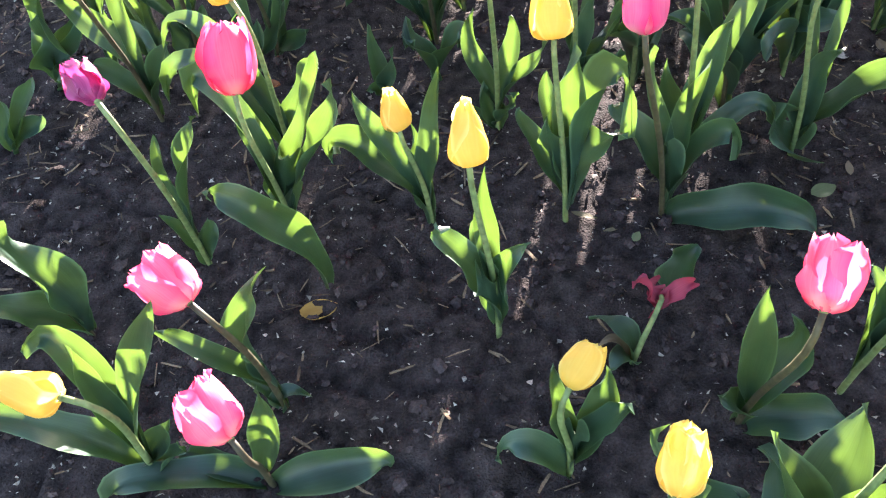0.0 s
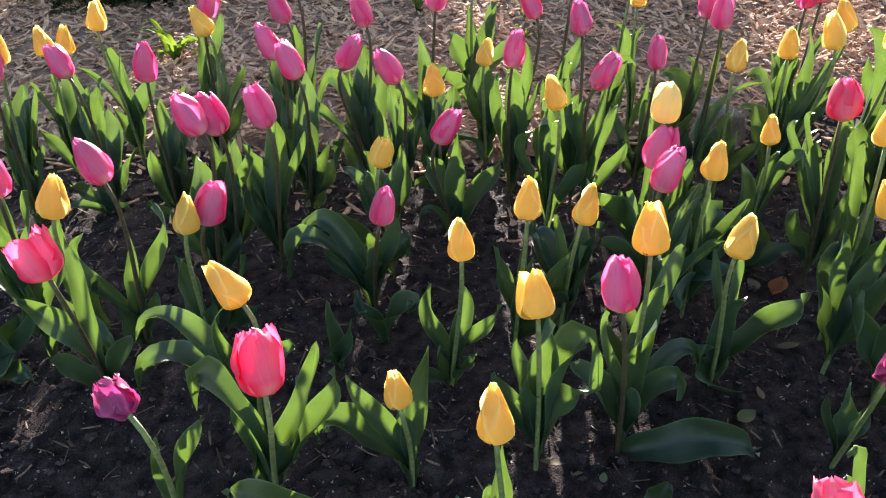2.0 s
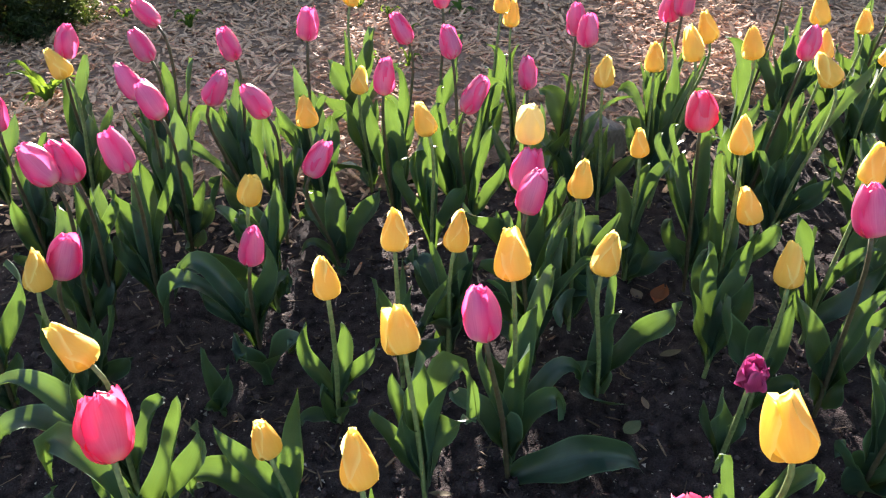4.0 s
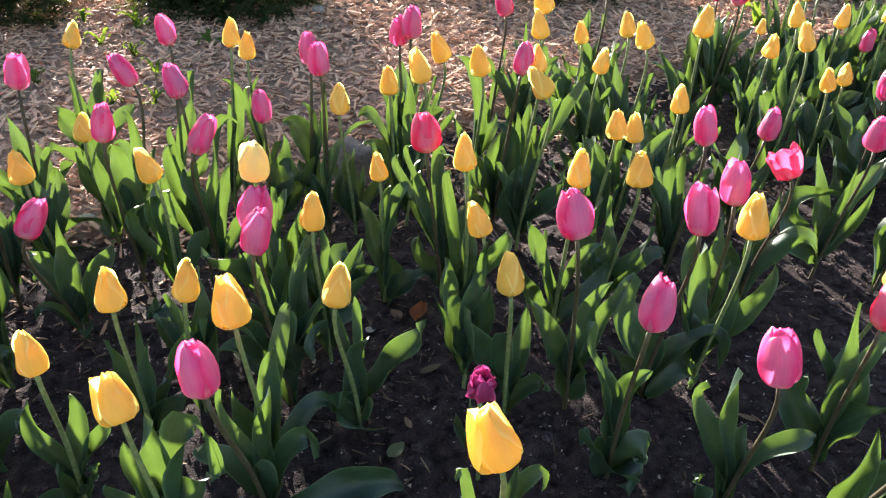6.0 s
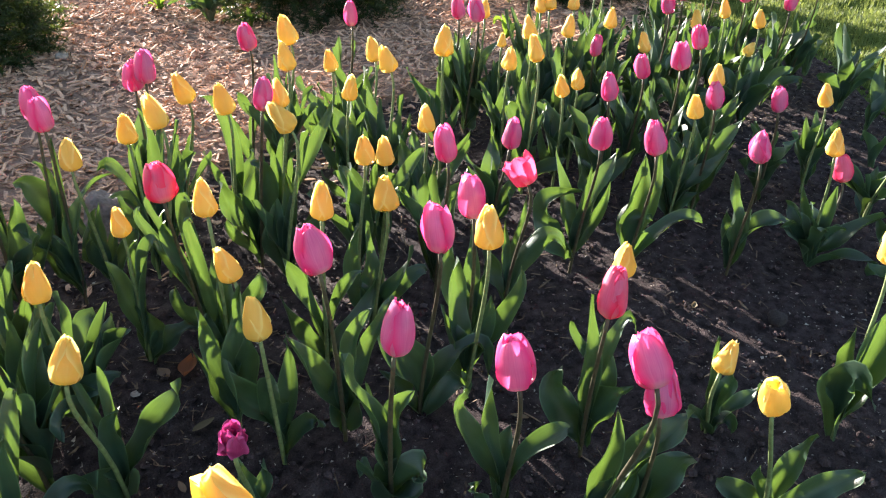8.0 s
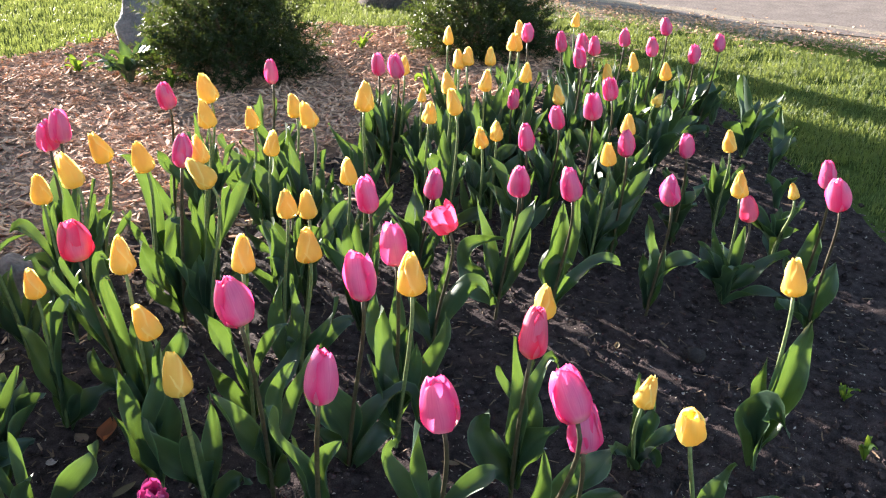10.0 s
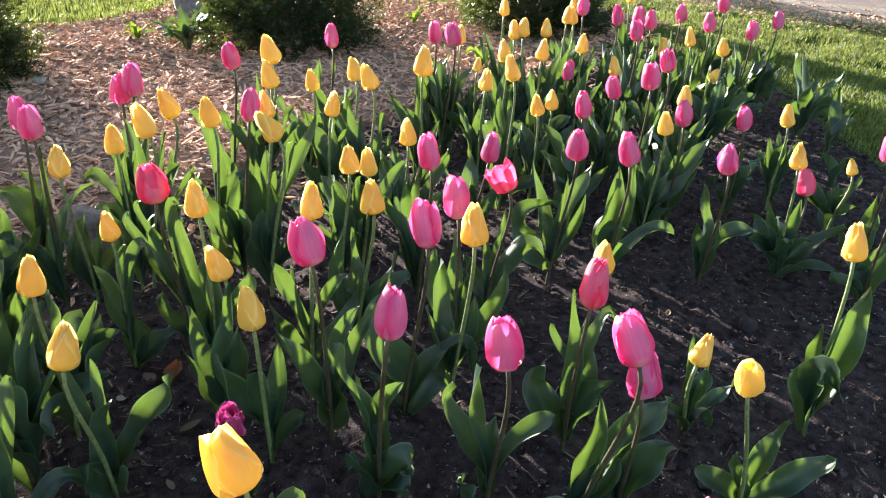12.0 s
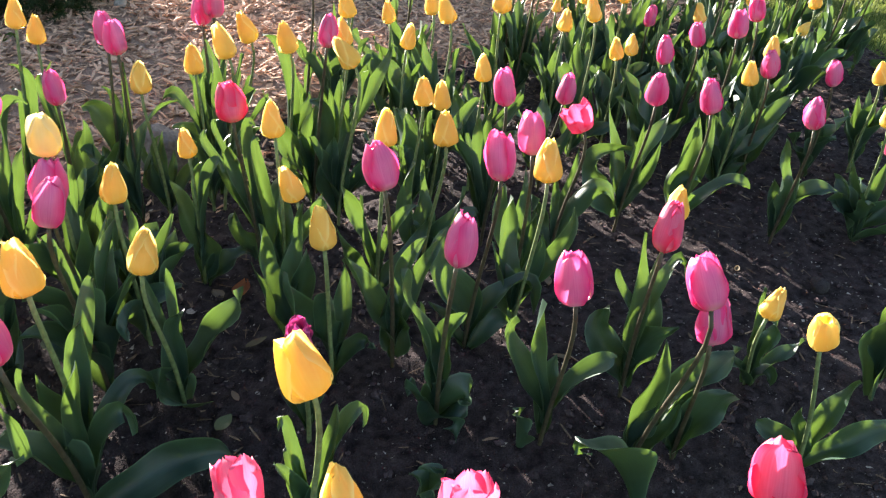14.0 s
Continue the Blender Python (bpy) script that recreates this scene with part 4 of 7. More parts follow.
tulip("full", (-0.221, 0.722), (-0.209, 0.643, 0.322), 95, 1.01, tip=(-0.1, 0.55, 0.82), leaves=[((0.011, -0.017, 0.110), (0.030, -0.036, 0.168), 0.041, 87, 12), ((0.050, -0.009, 0.143), (0.080, -0.015, 0.248), 0.040, -152, 14), ((0.038, 0.008, 0.164), (0.064, 0.018, 0.259), 0.035, -132, 12), ((-0.039, 0.007, 0.202), (-0.076, 0.014, 0.189), 0.040, -40, 20), ((-0.022, 0.020, 0.134), (-0.043, 0.039, 0.183), 0.033, -59, 17), ((-0.009, 0.007, 0.076), (-0.014, 0.013, 0.120), 0.033, -68, 8)])
tulip("magenta", (-0.324, 0.677), (-0.339, 0.624, 0.316), 50, 0.95, tip=(-0.6, 0.6, 0.55), leaves=[((0.016, 0.002, 0.149), (0.047, 0.001, 0.230), 0.025, -131, 8), ((-0.010, 0.007, 0.120), (-0.010, 0.012, 0.194), 0.019, -67, 4), ((-0.014, -0.006, 0.055), (-0.027, -0.013, 0.097), 0.022, -22, 12), ((0.008, 0.001, 0.037), (0.019, 0.002, 0.073), 0.032, -102, 4)])
tulip("yellow", (-0.049, 0.734), (-0.073, 0.687, 0.228), 73, 0.85, leaves=[((-0.042, 0.008, 0.122), (-0.076, 0.014, 0.201), 0.033, -44, 18), ((0.007, 0.004, 0.133), (0.020, 0.006, 0.237), 0.036, -118, 4), ((-0.068, 0.008, 0.113), (-0.113, 0.011, 0.095), 0.045, -46, 42), ((-0.009, 0.012, 0.076), (-0.017, 0.024, 0.146), 0.034, -78, 10)])
tulip("yellow", (0.034, 0.567), (0.005, 0.564, 0.304), 110, 1.05, leaves=[((-0.014, 0.004, 0.153), (-0.014, 0.009, 0.253), 0.028, -73, 3), ((-0.036, -0.003, 0.131), (-0.060, -0.005, 0.190), 0.037, -28, 15), ((0.003, 0.000, 0.098), (0.030, 0.003, 0.151), 0.037, -131, 8), ((-0.008, -0.011, 0.074), (-0.020, -0.022, 0.142), 0.037, 99, 7), ((-0.017, 0.009, 0.111), (-0.024, 0.018, 0.178), 0.024, -66, 8)])
tulip("yellow", (0.120, 0.738), (0.084, 0.708, 0.326), 70, 1.00, fall_to=150, fall=16, tip=(-0.05, 0.25, 0.95), leaves=[((-0.012, 0.002, 0.164), (-0.008, 0.002, 0.263), 0.040, -99, 0), ((0.022, -0.009, 0.207), (0.060, -0.021, 0.155), 0.038, -163, 18), ((-0.020, -0.012, 0.111), (-0.035, -0.024, 0.191), 0.046, 77, 9), ((0.010, -0.017, 0.124), (0.050, -0.040, 0.177), 0.038, 55, 1), ((-0.039, 0.012, 0.109), (-0.061, 0.022, 0.163), 0.030, -55, 18), ((-0.020, 0.019, 0.130), (-0.032, 0.037, 0.202), 0.034, -78, 12)])
tulip("pink", (0.242, 0.753), (0.158, 0.664, 0.360), 22, 0.97, tip=(-0.05, 0.4, 0.9), leaves=[((0.001, -0.000, 0.142), (0.013, -0.002, 0.231), 0.034, -133, 2), ((0.031, -0.011, 0.125), (0.061, -0.022, 0.105), 0.038, -165, 27), ((-0.026, 0.015, 0.142), (-0.041, 0.028, 0.229), 0.021, -74, 9), ((-0.045, 0.008, 0.110), (-0.079, 0.015, 0.159), 0.048, -51, 21), ((-0.009, -0.014, 0.075), (-0.020, -0.027, 0.141), 0.040, 63, 13), ((0.082, -0.026, 0.029), (0.171, -0.053, 0.012), 0.062, -113, 57)])
tulip("yellow", (0.147, 0.964), (0.119, 0.878, 0.340), 83, 0.96, leaves=[((0.002, -0.001, 0.107), (0.014, -0.007, 0.190), 0.030, -120, 0), ((0.032, -0.010, 0.115), (0.069, -0.022, 0.215), 0.025, -157, 14), ((0.005, 0.014, 0.116), (0.009, 0.029, 0.217), 0.018, -103, 8), ((0.025, -0.023, 0.074), (0.054, -0.048, 0.117), 0.036, -178, 24), ((-0.016, 0.019, 0.108), (-0.033, 0.038, 0.182), 0.027, -74, 14)])
tulip("yellow", (0.234, 1.007), (0.215, 0.918, 0.298), 48, 1.04)
tulip("yellow", (0.036, 0.913), (0.022, 0.824, 0.325), 99, 0.96, tip=(-0.05, 0.2, 0.97), leaves=[((-0.026, 0.012, 0.098), (-0.031, 0.015, 0.181), 0.030, -63, 9), ((0.016, 0.003, 0.116), (0.017, 0.014, 0.172), 0.031, -110, 6), ((0.025, -0.012, 0.090), (0.060, -0.029, 0.168), 0.028, -163, 16), ((0.014, -0.024, 0.046), (0.021, -0.043, 0.096), 0.029, 159, 20), ((-0.012, 0.000, 0.034), (-0.018, -0.003, 0.082), 0.039, -60, 4), ((-0.033, -0.001, 0.020), (-0.053, -0.008, 0.012), 0.024, -63, 55)])
tulip("yellow", (0.268, 0.808), (0.216, 0.734, 0.382), 99, 1.12, tip=(-0.03, 0.22, 0.97), leaves=[((0.005, -0.001, 0.158), (0.018, -0.003, 0.244), 0.039, -137, 3), ((0.024, 0.011, 0.214), (0.049, 0.021, 0.276), 0.029, -138, 10), ((-0.021, 0.014, 0.098), (-0.037, 0.027, 0.170), 0.034, -76, 12), ((0.042, 0.002, 0.099), (0.103, 0.001, 0.081), 0.034, -143, 46)])
tulip("yellow", (0.422, 0.850), (0.363, 0.782, 0.322), 119, 1.00, leaves=[((0.047, -0.022, 0.121), (0.083, -0.040, 0.198), 0.046, -169, 21), ((-0.005, -0.003, 0.111), (0.009, -0.015, 0.179), 0.040, -143, -1), ((-0.025, -0.010, 0.030), (-0.059, -0.016, 0.103), 0.073, -26, 24), ((0.003, 0.010, 0.163), (0.004, 0.020, 0.230), 0.018, -113, 5), ((-0.016, 0.024, 0.168), (-0.022, 0.044, 0.226), 0.014, -91, 11)])
tulip("pink", (-0.665, 1.470), (-0.638, 1.384, 0.350), 30, 1.01, leaves=[((0.001, -0.000, 0.098), (-0.018, 0.003, 0.160), 0.030, -56, 5), ((0.000, -0.005, 0.058), (0.001, -0.010, 0.133), 0.034, -66, -4), ((0.021, 0.001, 0.089), (0.042, 0.002, 0.164), 0.023, -114, 7), ((0.015, -0.013, 0.030), (0.033, -0.027, 0.062), 0.030, -152, 15), (78, 0.073, 0.251, 0.052, 0.006, -12), (109, 0.053, 0.230, 0.046, 0.014, -9)])
tulip("yellow", (-0.669, 1.494), (-0.629, 1.412, 0.370), 84, 1.04, leaves=[((-0.006, 0.001, 0.120), (-0.022, 0.004, 0.192), 0.027, -54, 5), ((0.028, -0.000, 0.148), (0.054, -0.000, 0.269), 0.020, -120, 6), ((0.025, 0.000, 0.045), (0.050, 0.001, 0.098), 0.033, -123, 16), (51, 0.050, 0.228, 0.050, 0.016, -24), (103, 0.052, 0.205, 0.054, 0.002, -26)])
tulip("pink", (-0.564, 1.073), (-0.528, 0.990, 0.360), 12, 0.98)
tulip("broad", (0.391, 0.500), (0.341, 0.423, 0.386), 275, 1.00, tip=(-0.16, 0.22, 0.95), fall=11, fall_to=140, leaves=[((0.015, -0.016, 0.153), (0.023, -0.024, 0.263), 0.030, -167, 4), ((-0.002, 0.017, 0.182), (-0.009, 0.038, 0.208), 0.017, -102, 10), ((0.029, -0.023, 0.210), (0.052, -0.040, 0.231), 0.020, 180, 13), ((-0.010, 0.003, 0.129), (-0.029, 0.016, 0.182), 0.027, -81, 6), ((-0.001, 0.015, 0.130), (-0.003, 0.032, 0.180), 0.025, -106, 9)])
tulip("magenta", (0.525, 0.684), (0.447, 0.587, 0.271), 37, 0.88, leaves=[((-0.012, 0.006, 0.077), (-0.016, 0.008, 0.143), 0.029, -102, 2), ((0.012, -0.000, 0.057), (0.019, 0.002, 0.112), 0.026, -146, 9), ((-0.013, 0.017, 0.050), (-0.022, 0.033, 0.100), 0.021, -93, 18)])
tulip("yellow", (0.624, 0.756), (0.559, 0.694, 0.328), 6, 1.06, tip=(0.02, 0.2, 0.97), leaves=[((-0.039, 0.019, 0.124), (-0.060, 0.029, 0.211), 0.045, -71, 13), ((-0.020, -0.007, 0.112), (-0.025, -0.021, 0.192), 0.044, 49, 10), ((0.019, 0.002, 0.119), (0.027, 0.009, 0.215), 0.032, -143, 7), ((0.019, -0.020, 0.070), (0.045, -0.044, 0.068), 0.033, 177, 35)])
tulip("pink", (0.719, 0.725), (0.644, 0.683, 0.393), 77, 1.06, tip=(-0.02, 0.3, 0.95), leaves=[((-0.038, 0.019, 0.139), (-0.071, 0.034, 0.229), 0.043, -73, 13), ((0.014, 0.004, 0.155), (0.055, -0.004, 0.226), 0.032, -161, 13), ((0.003, 0.004, 0.071), (0.000, 0.011, 0.159), 0.057, -129, 3), ((0.036, -0.000, 0.125), (0.090, -0.010, 0.230), 0.035, -164, 20)])
tulip("pink", (0.685, 0.587), (0.626, 0.515, 0.366), 41, 1.04, tip=(0.25, 0.12, 0.95), leaves=[((-0.031, 0.015, 0.180), (-0.059, 0.029, 0.279), 0.033, -76, 9), ((0.002, -0.006, 0.132), (0.022, -0.022, 0.202), 0.044, -174, 6), ((-0.003, 0.013, 0.101), (-0.016, 0.030, 0.206), 0.030, -109, 6)])
tulip("pink", (0.848, 0.692), (0.797, 0.615, 0.390), 22, 1.08, tip=(0.0, 0.2, 0.98), leaves=[((-0.027, 0.024, 0.127), (-0.024, 0.034, 0.222), 0.072, -104, 7), ((0.047, -0.033, 0.109), (0.094, -0.068, 0.059), 0.039, -161, 49), ((-0.018, 0.020, 0.036), (-0.043, 0.043, 0.084), 0.038, -88, 28), ((0.040, -0.019, 0.037), (0.074, -0.035, 0.012), 0.048, -128, 55)])
tulip("pink", (0.996, 0.720), (0.925, 0.665, 0.375), 57, 1.02, leaves=[((-0.015, 0.019, 0.146), (-0.020, 0.026, 0.246), 0.048, -108, 4), ((0.014, -0.001, 0.105), (0.031, -0.007, 0.191), 0.042, -160, 8), ((0.016, 0.012, 0.145), (0.030, 0.027, 0.267), 0.036, -139, 9)])
tulip("yellow", (0.811, 0.878), (0.758, 0.805, 0.378), 41, 0.98, leaves=[((-0.031, 0.015, 0.161), (-0.055, 0.027, 0.240), 0.036, -77, 9), ((0.017, -0.014, 0.144), (0.055, -0.038, 0.199), 0.024, -177, 15), ((-0.008, 0.015, 0.109), (-0.017, 0.030, 0.214), 0.016, -107, 6), ((0.054, -0.009, 0.073), (0.103, -0.016, 0.158), 0.042, -162, 30), ((-0.024, 0.022, 0.073), (-0.052, 0.047, 0.157), 0.035, -84, 18)])
tulip("yellow", (0.933, 0.897), (0.892, 0.813, 0.343), 103, 1.03, leaves=[((-0.020, 0.025, 0.113), (-0.013, 0.016, 0.240), 0.039, -110, 3), ((0.007, 0.016, 0.104), (0.018, 0.026, 0.229), 0.051, -128, 8), ((0.026, -0.032, 0.115), (0.046, -0.058, 0.203), 0.031, 174, 14), ((-0.009, -0.012, 0.081), (-0.031, -0.009, 0.130), 0.046, 53, 11), ((0.044, -0.031, 0.105), (0.084, -0.057, 0.133), 0.040, -173, 30)])
tulip("pink", (1.115, 0.909), (1.057, 0.840, 0.367), 64, 1.01, leaves=[((0.006, -0.016, 0.164), (0.013, -0.032, 0.230), 0.026, -174, 2), ((-0.032, 0.032, 0.193), (-0.056, 0.055, 0.229), 0.025, -89, 14), ((-0.013, 0.016, 0.185), (-0.015, 0.019, 0.277), 0.033, -114, 2), ((0.003, 0.013, 0.192), (0.011, 0.018, 0.288), 0.026, -133, 4), ((0.023, -0.013, 0.181), (0.042, -0.021, 0.249), 0.035, -167, 8), (49, 0.077, 0.222, 0.052, 0.013, -26), (75, 0.092, 0.210, 0.047, 0.020, -1), (143, 0.074, 0.249, 0.046, 0.013, 22)])
tulip("yellow", (1.051, 1.063), (1.002, 0.986, 0.331), 47, 1.02, leaves=[((-0.006, 0.007, 0.182), (-0.021, 0.026, 0.258), 0.034, -104, 5), ((-0.007, -0.007, 0.137), (-0.033, 0.009, 0.184), 0.034, 52, 4), ((0.006, -0.015, 0.122), (0.007, -0.024, 0.203), 0.039, -159, -1), ((0.021, -0.019, 0.104), (0.035, -0.028, 0.168), 0.027, -169, 10), ((-0.010, -0.003, 0.072), (-0.021, -0.006, 0.142), 0.032, 52, 7), (60, 0.087, 0.228, 0.045, 0.015, 5), (87, 0.052, 0.246, 0.051, 0.014, 22), (138, 0.096, 0.202, 0.055, 0.009, 26)])
tulip("yellow", (1.133, 1.089), (1.080, 1.016, 0.297), 70, 1.02, leaves=[((-0.004, 0.006, 0.168), (0.000, -0.000, 0.227), 0.023, -132, -0), ((0.024, -0.030, 0.149), (0.040, -0.050, 0.219), 0.030, 178, 11), ((-0.002, 0.019, 0.116), (-0.005, 0.038, 0.192), 0.033, -112, 10), ((0.037, -0.030, 0.190), (0.071, -0.057, 0.260), 0.035, -175, 14), ((-0.000, -0.016, 0.081), (-0.000, -0.032, 0.146), 0.031, 44, 9), (75, 0.055, 0.160, 0.047, 0.019, -3), (100, 0.065, 0.191, 0.049, 0.007, 5), (133, 0.095, 0.205, 0.057, 0.017, 29)])
tulip("yellow", (1.275, 1.104), (1.215, 1.037, 0.321), 60, 1.02, leaves=[((0.039, -0.048, 0.160), (0.062, -0.078, 0.243), 0.032, 176, 16), ((0.001, 0.015, 0.133), (-0.000, 0.032, 0.217), 0.035, -120, 7), ((0.015, -0.011, 0.108), (0.026, -0.017, 0.202), 0.033, -161, 5), ((0.010, -0.029, 0.088), (0.018, -0.054, 0.149), 0.038, 37, 7), (66, 0.058, 0.238, 0.058, 0.018, 4), (103, 0.061, 0.235, 0.052, 0.006, -26), (144, 0.099, 0.168, 0.055, 0.008, -20)])
tulip("yellow", (0.936, 1.153), (0.890, 1.075, 0.397), 49, 1.12, tip=(-0.42, 0.40, 0.80), leaves=[((-0.024, 0.008, 0.115), (-0.052, 0.018, 0.204), 0.041, -76, 9), ((0.002, -0.013, 0.087), (-0.009, -0.018, 0.168), 0.025, 49, 7), ((0.012, -0.001, 0.149), (0.014, 0.003, 0.251), 0.041, -137, 3), ((0.032, -0.018, 0.089), (0.047, -0.026, 0.166), 0.037, -168, 14), ((-0.013, 0.000, 0.125), (-0.019, -0.008, 0.201), 0.034, 54, 5), ((0.029, -0.020, 0.229), (0.051, -0.030, 0.334), 0.029, -167, 7), ((-0.022, 0.012, 0.073), (-0.033, 0.009, 0.148), 0.037, 58, 4), ((0.033, -0.039, 0.111), (0.052, -0.064, 0.200), 0.042, 179, 15)])
tulip("yellow", (0.999, 1.249), (0.959, 1.167, 0.400), 0, 0.96, tip=(-0.05, 0.25, 0.95), leaves=[((-0.002, 0.001, 0.158), (-0.009, 0.005, 0.257), 0.031, -120, -0), ((-0.030, 0.011, 0.120), (-0.048, 0.015, 0.215), 0.034, -80, 6), ((0.021, -0.006, 0.130), (0.034, -0.008, 0.226), 0.036, -152, 7), ((-0.031, 0.012, 0.072), (-0.063, 0.024, 0.107), 0.037, -73, 21), ((0.051, -0.045, 0.234), (0.089, -0.077, 0.355), 0.033, -173, 12), ((0.011, 0.002, 0.179), (0.021, 0.006, 0.277), 0.026, -136, 4)])
tulip("pink", (0.936, 1.243), (0.912, 1.151, 0.410), 36, 0.97, leaves=[((0.020, -0.017, 0.183), (-0.008, -0.007, 0.246), 0.040, -126, -2), ((-0.010, -0.000, 0.111), (-0.032, 0.007, 0.183), 0.033, -91, 2), ((0.015, 0.003, 0.169), (0.031, 0.005, 0.271), 0.030, -142, 6), ((-0.033, 0.007, 0.072), (-0.064, 0.013, 0.129), 0.033, 63, 8), ((-0.018, 0.029, 0.103), (-0.038, 0.062, 0.193), 0.061, -92, 17), ((-0.010, -0.003, 0.132), (-0.008, -0.022, 0.239), 0.038, 55, 5)])
tulip("yellow", (0.989, 1.400), (0.938, 1.326, 0.352), 25, 1.12, tip=(-0.15, 0.2, 0.95), leaves=[((0.000, -0.000, 0.230), (-0.044, 0.025, 0.332), 0.045, -87, 5), ((-0.028, 0.010, 0.137), (-0.052, 0.018, 0.212), 0.020, -76, 8), ((-0.000, -0.005, 0.096), (-0.002, -0.010, 0.192), 0.030, -131, -3), ((0.029, -0.005, 0.132), (0.055, -0.008, 0.197), 0.036, -155, 13), ((-0.008, -0.006, 0.039), (-0.018, -0.009, 0.104), 0.028, -103, -7)])
tulip("yellow", (0.969, 1.582), (0.945, 1.493, 0.330), 117, 1.22, tip=(-0.25, 0.25, 0.92), leaves=[((0.016, -0.009, 0.138), (0.030, -0.017, 0.193), 0.026, -151, 5), ((-0.003, 0.002, 0.108), (-0.007, 0.004, 0.180), 0.024, -114, 0), ((0.034, -0.019, 0.087), (0.059, -0.034, 0.147), 0.024, -165, 18)])
tulip("yellow", (0.782, 1.348), (0.757, 1.260, 0.390), 26, 1.14, tip=(-0.22, 0.26, 0.94), leaves=[((0.003, 0.004, 0.237), (-0.003, 0.013, 0.362), 0.027, -114, 2), ((0.029, -0.016, 0.241), (0.053, -0.030, 0.337), 0.022, -163, 7), ((0.005, -0.009, 0.134), (0.008, -0.016, 0.207), 0.030, -140, -1), ((0.021, -0.018, 0.141), (0.044, -0.038, 0.239), 0.034, -167, 8)])
tulip("pink", (0.830, 1.424), (0.828, 1.456, 0.390), 88, 1.02)
tulip("pink", (0.839, 1.431), (0.838, 1.426, 0.410), 50, 0.99)
tulip("yellow", (0.478, 1.562), (0.507, 1.552, 0.403), 1, 0.97, leaves=[((0.022, -0.012, 0.215), (0.003, -0.002, 0.309), 0.032, -112, -0), ((0.014, -0.002, 0.187), (0.005, 0.009, 0.260), 0.023, -109, 2), ((0.023, -0.007, 0.122), (0.042, -0.012, 0.186), 0.039, -144, 8)])
tulip("yellow", (0.590, 1.649), (0.576, 1.667, 0.335), 98, 1.02, leaves=[((-0.013, 0.007, 0.167), (-0.001, 0.000, 0.273), 0.021, -109, 0), ((-0.022, 0.018, 0.178), (-0.015, 0.020, 0.243), 0.016, -94, 4), ((0.018, -0.010, 0.078), (0.030, -0.017, 0.121), 0.031, -146, 7)])
tulip("pink", (0.391, 1.602), (0.402, 1.629, 0.399), 69, 0.96, leaves=[((0.018, -0.010, 0.195), (0.043, -0.024, 0.330), 0.033, -147, 4), ((-0.013, 0.013, 0.093), (-0.025, 0.026, 0.169), 0.034, -82, 10), ((0.025, -0.008, 0.095), (0.052, -0.018, 0.160), 0.031, -150, 13)])
tulip("yellow", (0.257, 1.825), (0.264, 1.849, 0.350), 59, 1.00)
tulip("yellow", (1.270, 1.592), (1.235, 1.507, 0.400), 4, 1.25, tip=(-0.2, 0.2, 0.95))
tulip("yellow", (1.223, 1.537), (1.187, 1.452, 0.360), 99, 1.15)
tulip("pink", (0.773, 0.459), (0.694, 0.398, 0.348), 45, 1.04, tip=(0.05, 0.30, 0.95), fall=7, leaves=[((-0.026, 0.033, 0.135), (-0.036, 0.045, 0.218), 0.039, -90, 12), ((-0.016, 0.012, 0.141), (-0.025, 0.015, 0.256), 0.026, -104, 2), ((0.026, -0.033, 0.128), (0.051, -0.065, 0.171), 0.039, 164, 22), ((0.012, 0.009, 0.080), (0.028, 0.013, 0.139), 0.042, -148, 12)])
tulip("rose", (0.951, 0.442), (0.893, 0.398, 0.345), 58, 1.06, tip=(0.30, 0.10, 0.94), leaves=[((-0.005, 0.007, 0.171), (-0.009, 0.012, 0.297), 0.037, -133, 0), ((-0.014, 0.033, 0.082), (-0.010, 0.045, 0.155), 0.061, -113, 14), ((0.000, -0.017, 0.101), (0.020, -0.057, 0.160), 0.056, 19, -0), ((0.022, -0.012, 0.211), (0.052, -0.033, 0.223), 0.025, 177, 14), ((0.022, -0.003, 0.107), (0.035, 0.004, 0.201), 0.039, -160, 10)])
tulip("yellow", (1.123, 0.539), (1.032, 0.462, 0.312), 83, 1.00, leaves=[((-0.015, 0.019, 0.067), (-0.028, 0.036, 0.117), 0.025, -101, 14), ((0.014, -0.002, 0.061), (0.030, -0.006, 0.114), 0.026, -166, 14)])
tulip("pink", (0.822, 0.344), (0.775, 0.281, 0.369), 62, 1.00, tip=(0.1, 0.5, 0.85), leaves=[((0.007, -0.007, 0.141), (0.009, -0.009, 0.235), 0.034, -168, 2), ((0.049, -0.036, 0.147), (0.096, -0.071, 0.216), 0.046, 172, 26), ((-0.004, -0.010, 0.073), (-0.004, -0.025, 0.144), 0.038, 20, 5), ((0.015, -0.022, 0.055), (0.026, -0.042, 0.145), 0.039, 161, 15)])
tulip("pink", (0.899, 0.313), (0.816, 0.278, 0.300), 70, 0.97, leaves=[((0.011, -0.019, 0.088), (0.032, -0.047, 0.132), 0.056, 159, 19), ((0.005, 0.009, 0.077), (0.013, 0.015, 0.151), 0.036, -150, 7), ((0.003, 0.019, 0.039), (0.005, 0.038, 0.089), 0.032, -130, 20)])
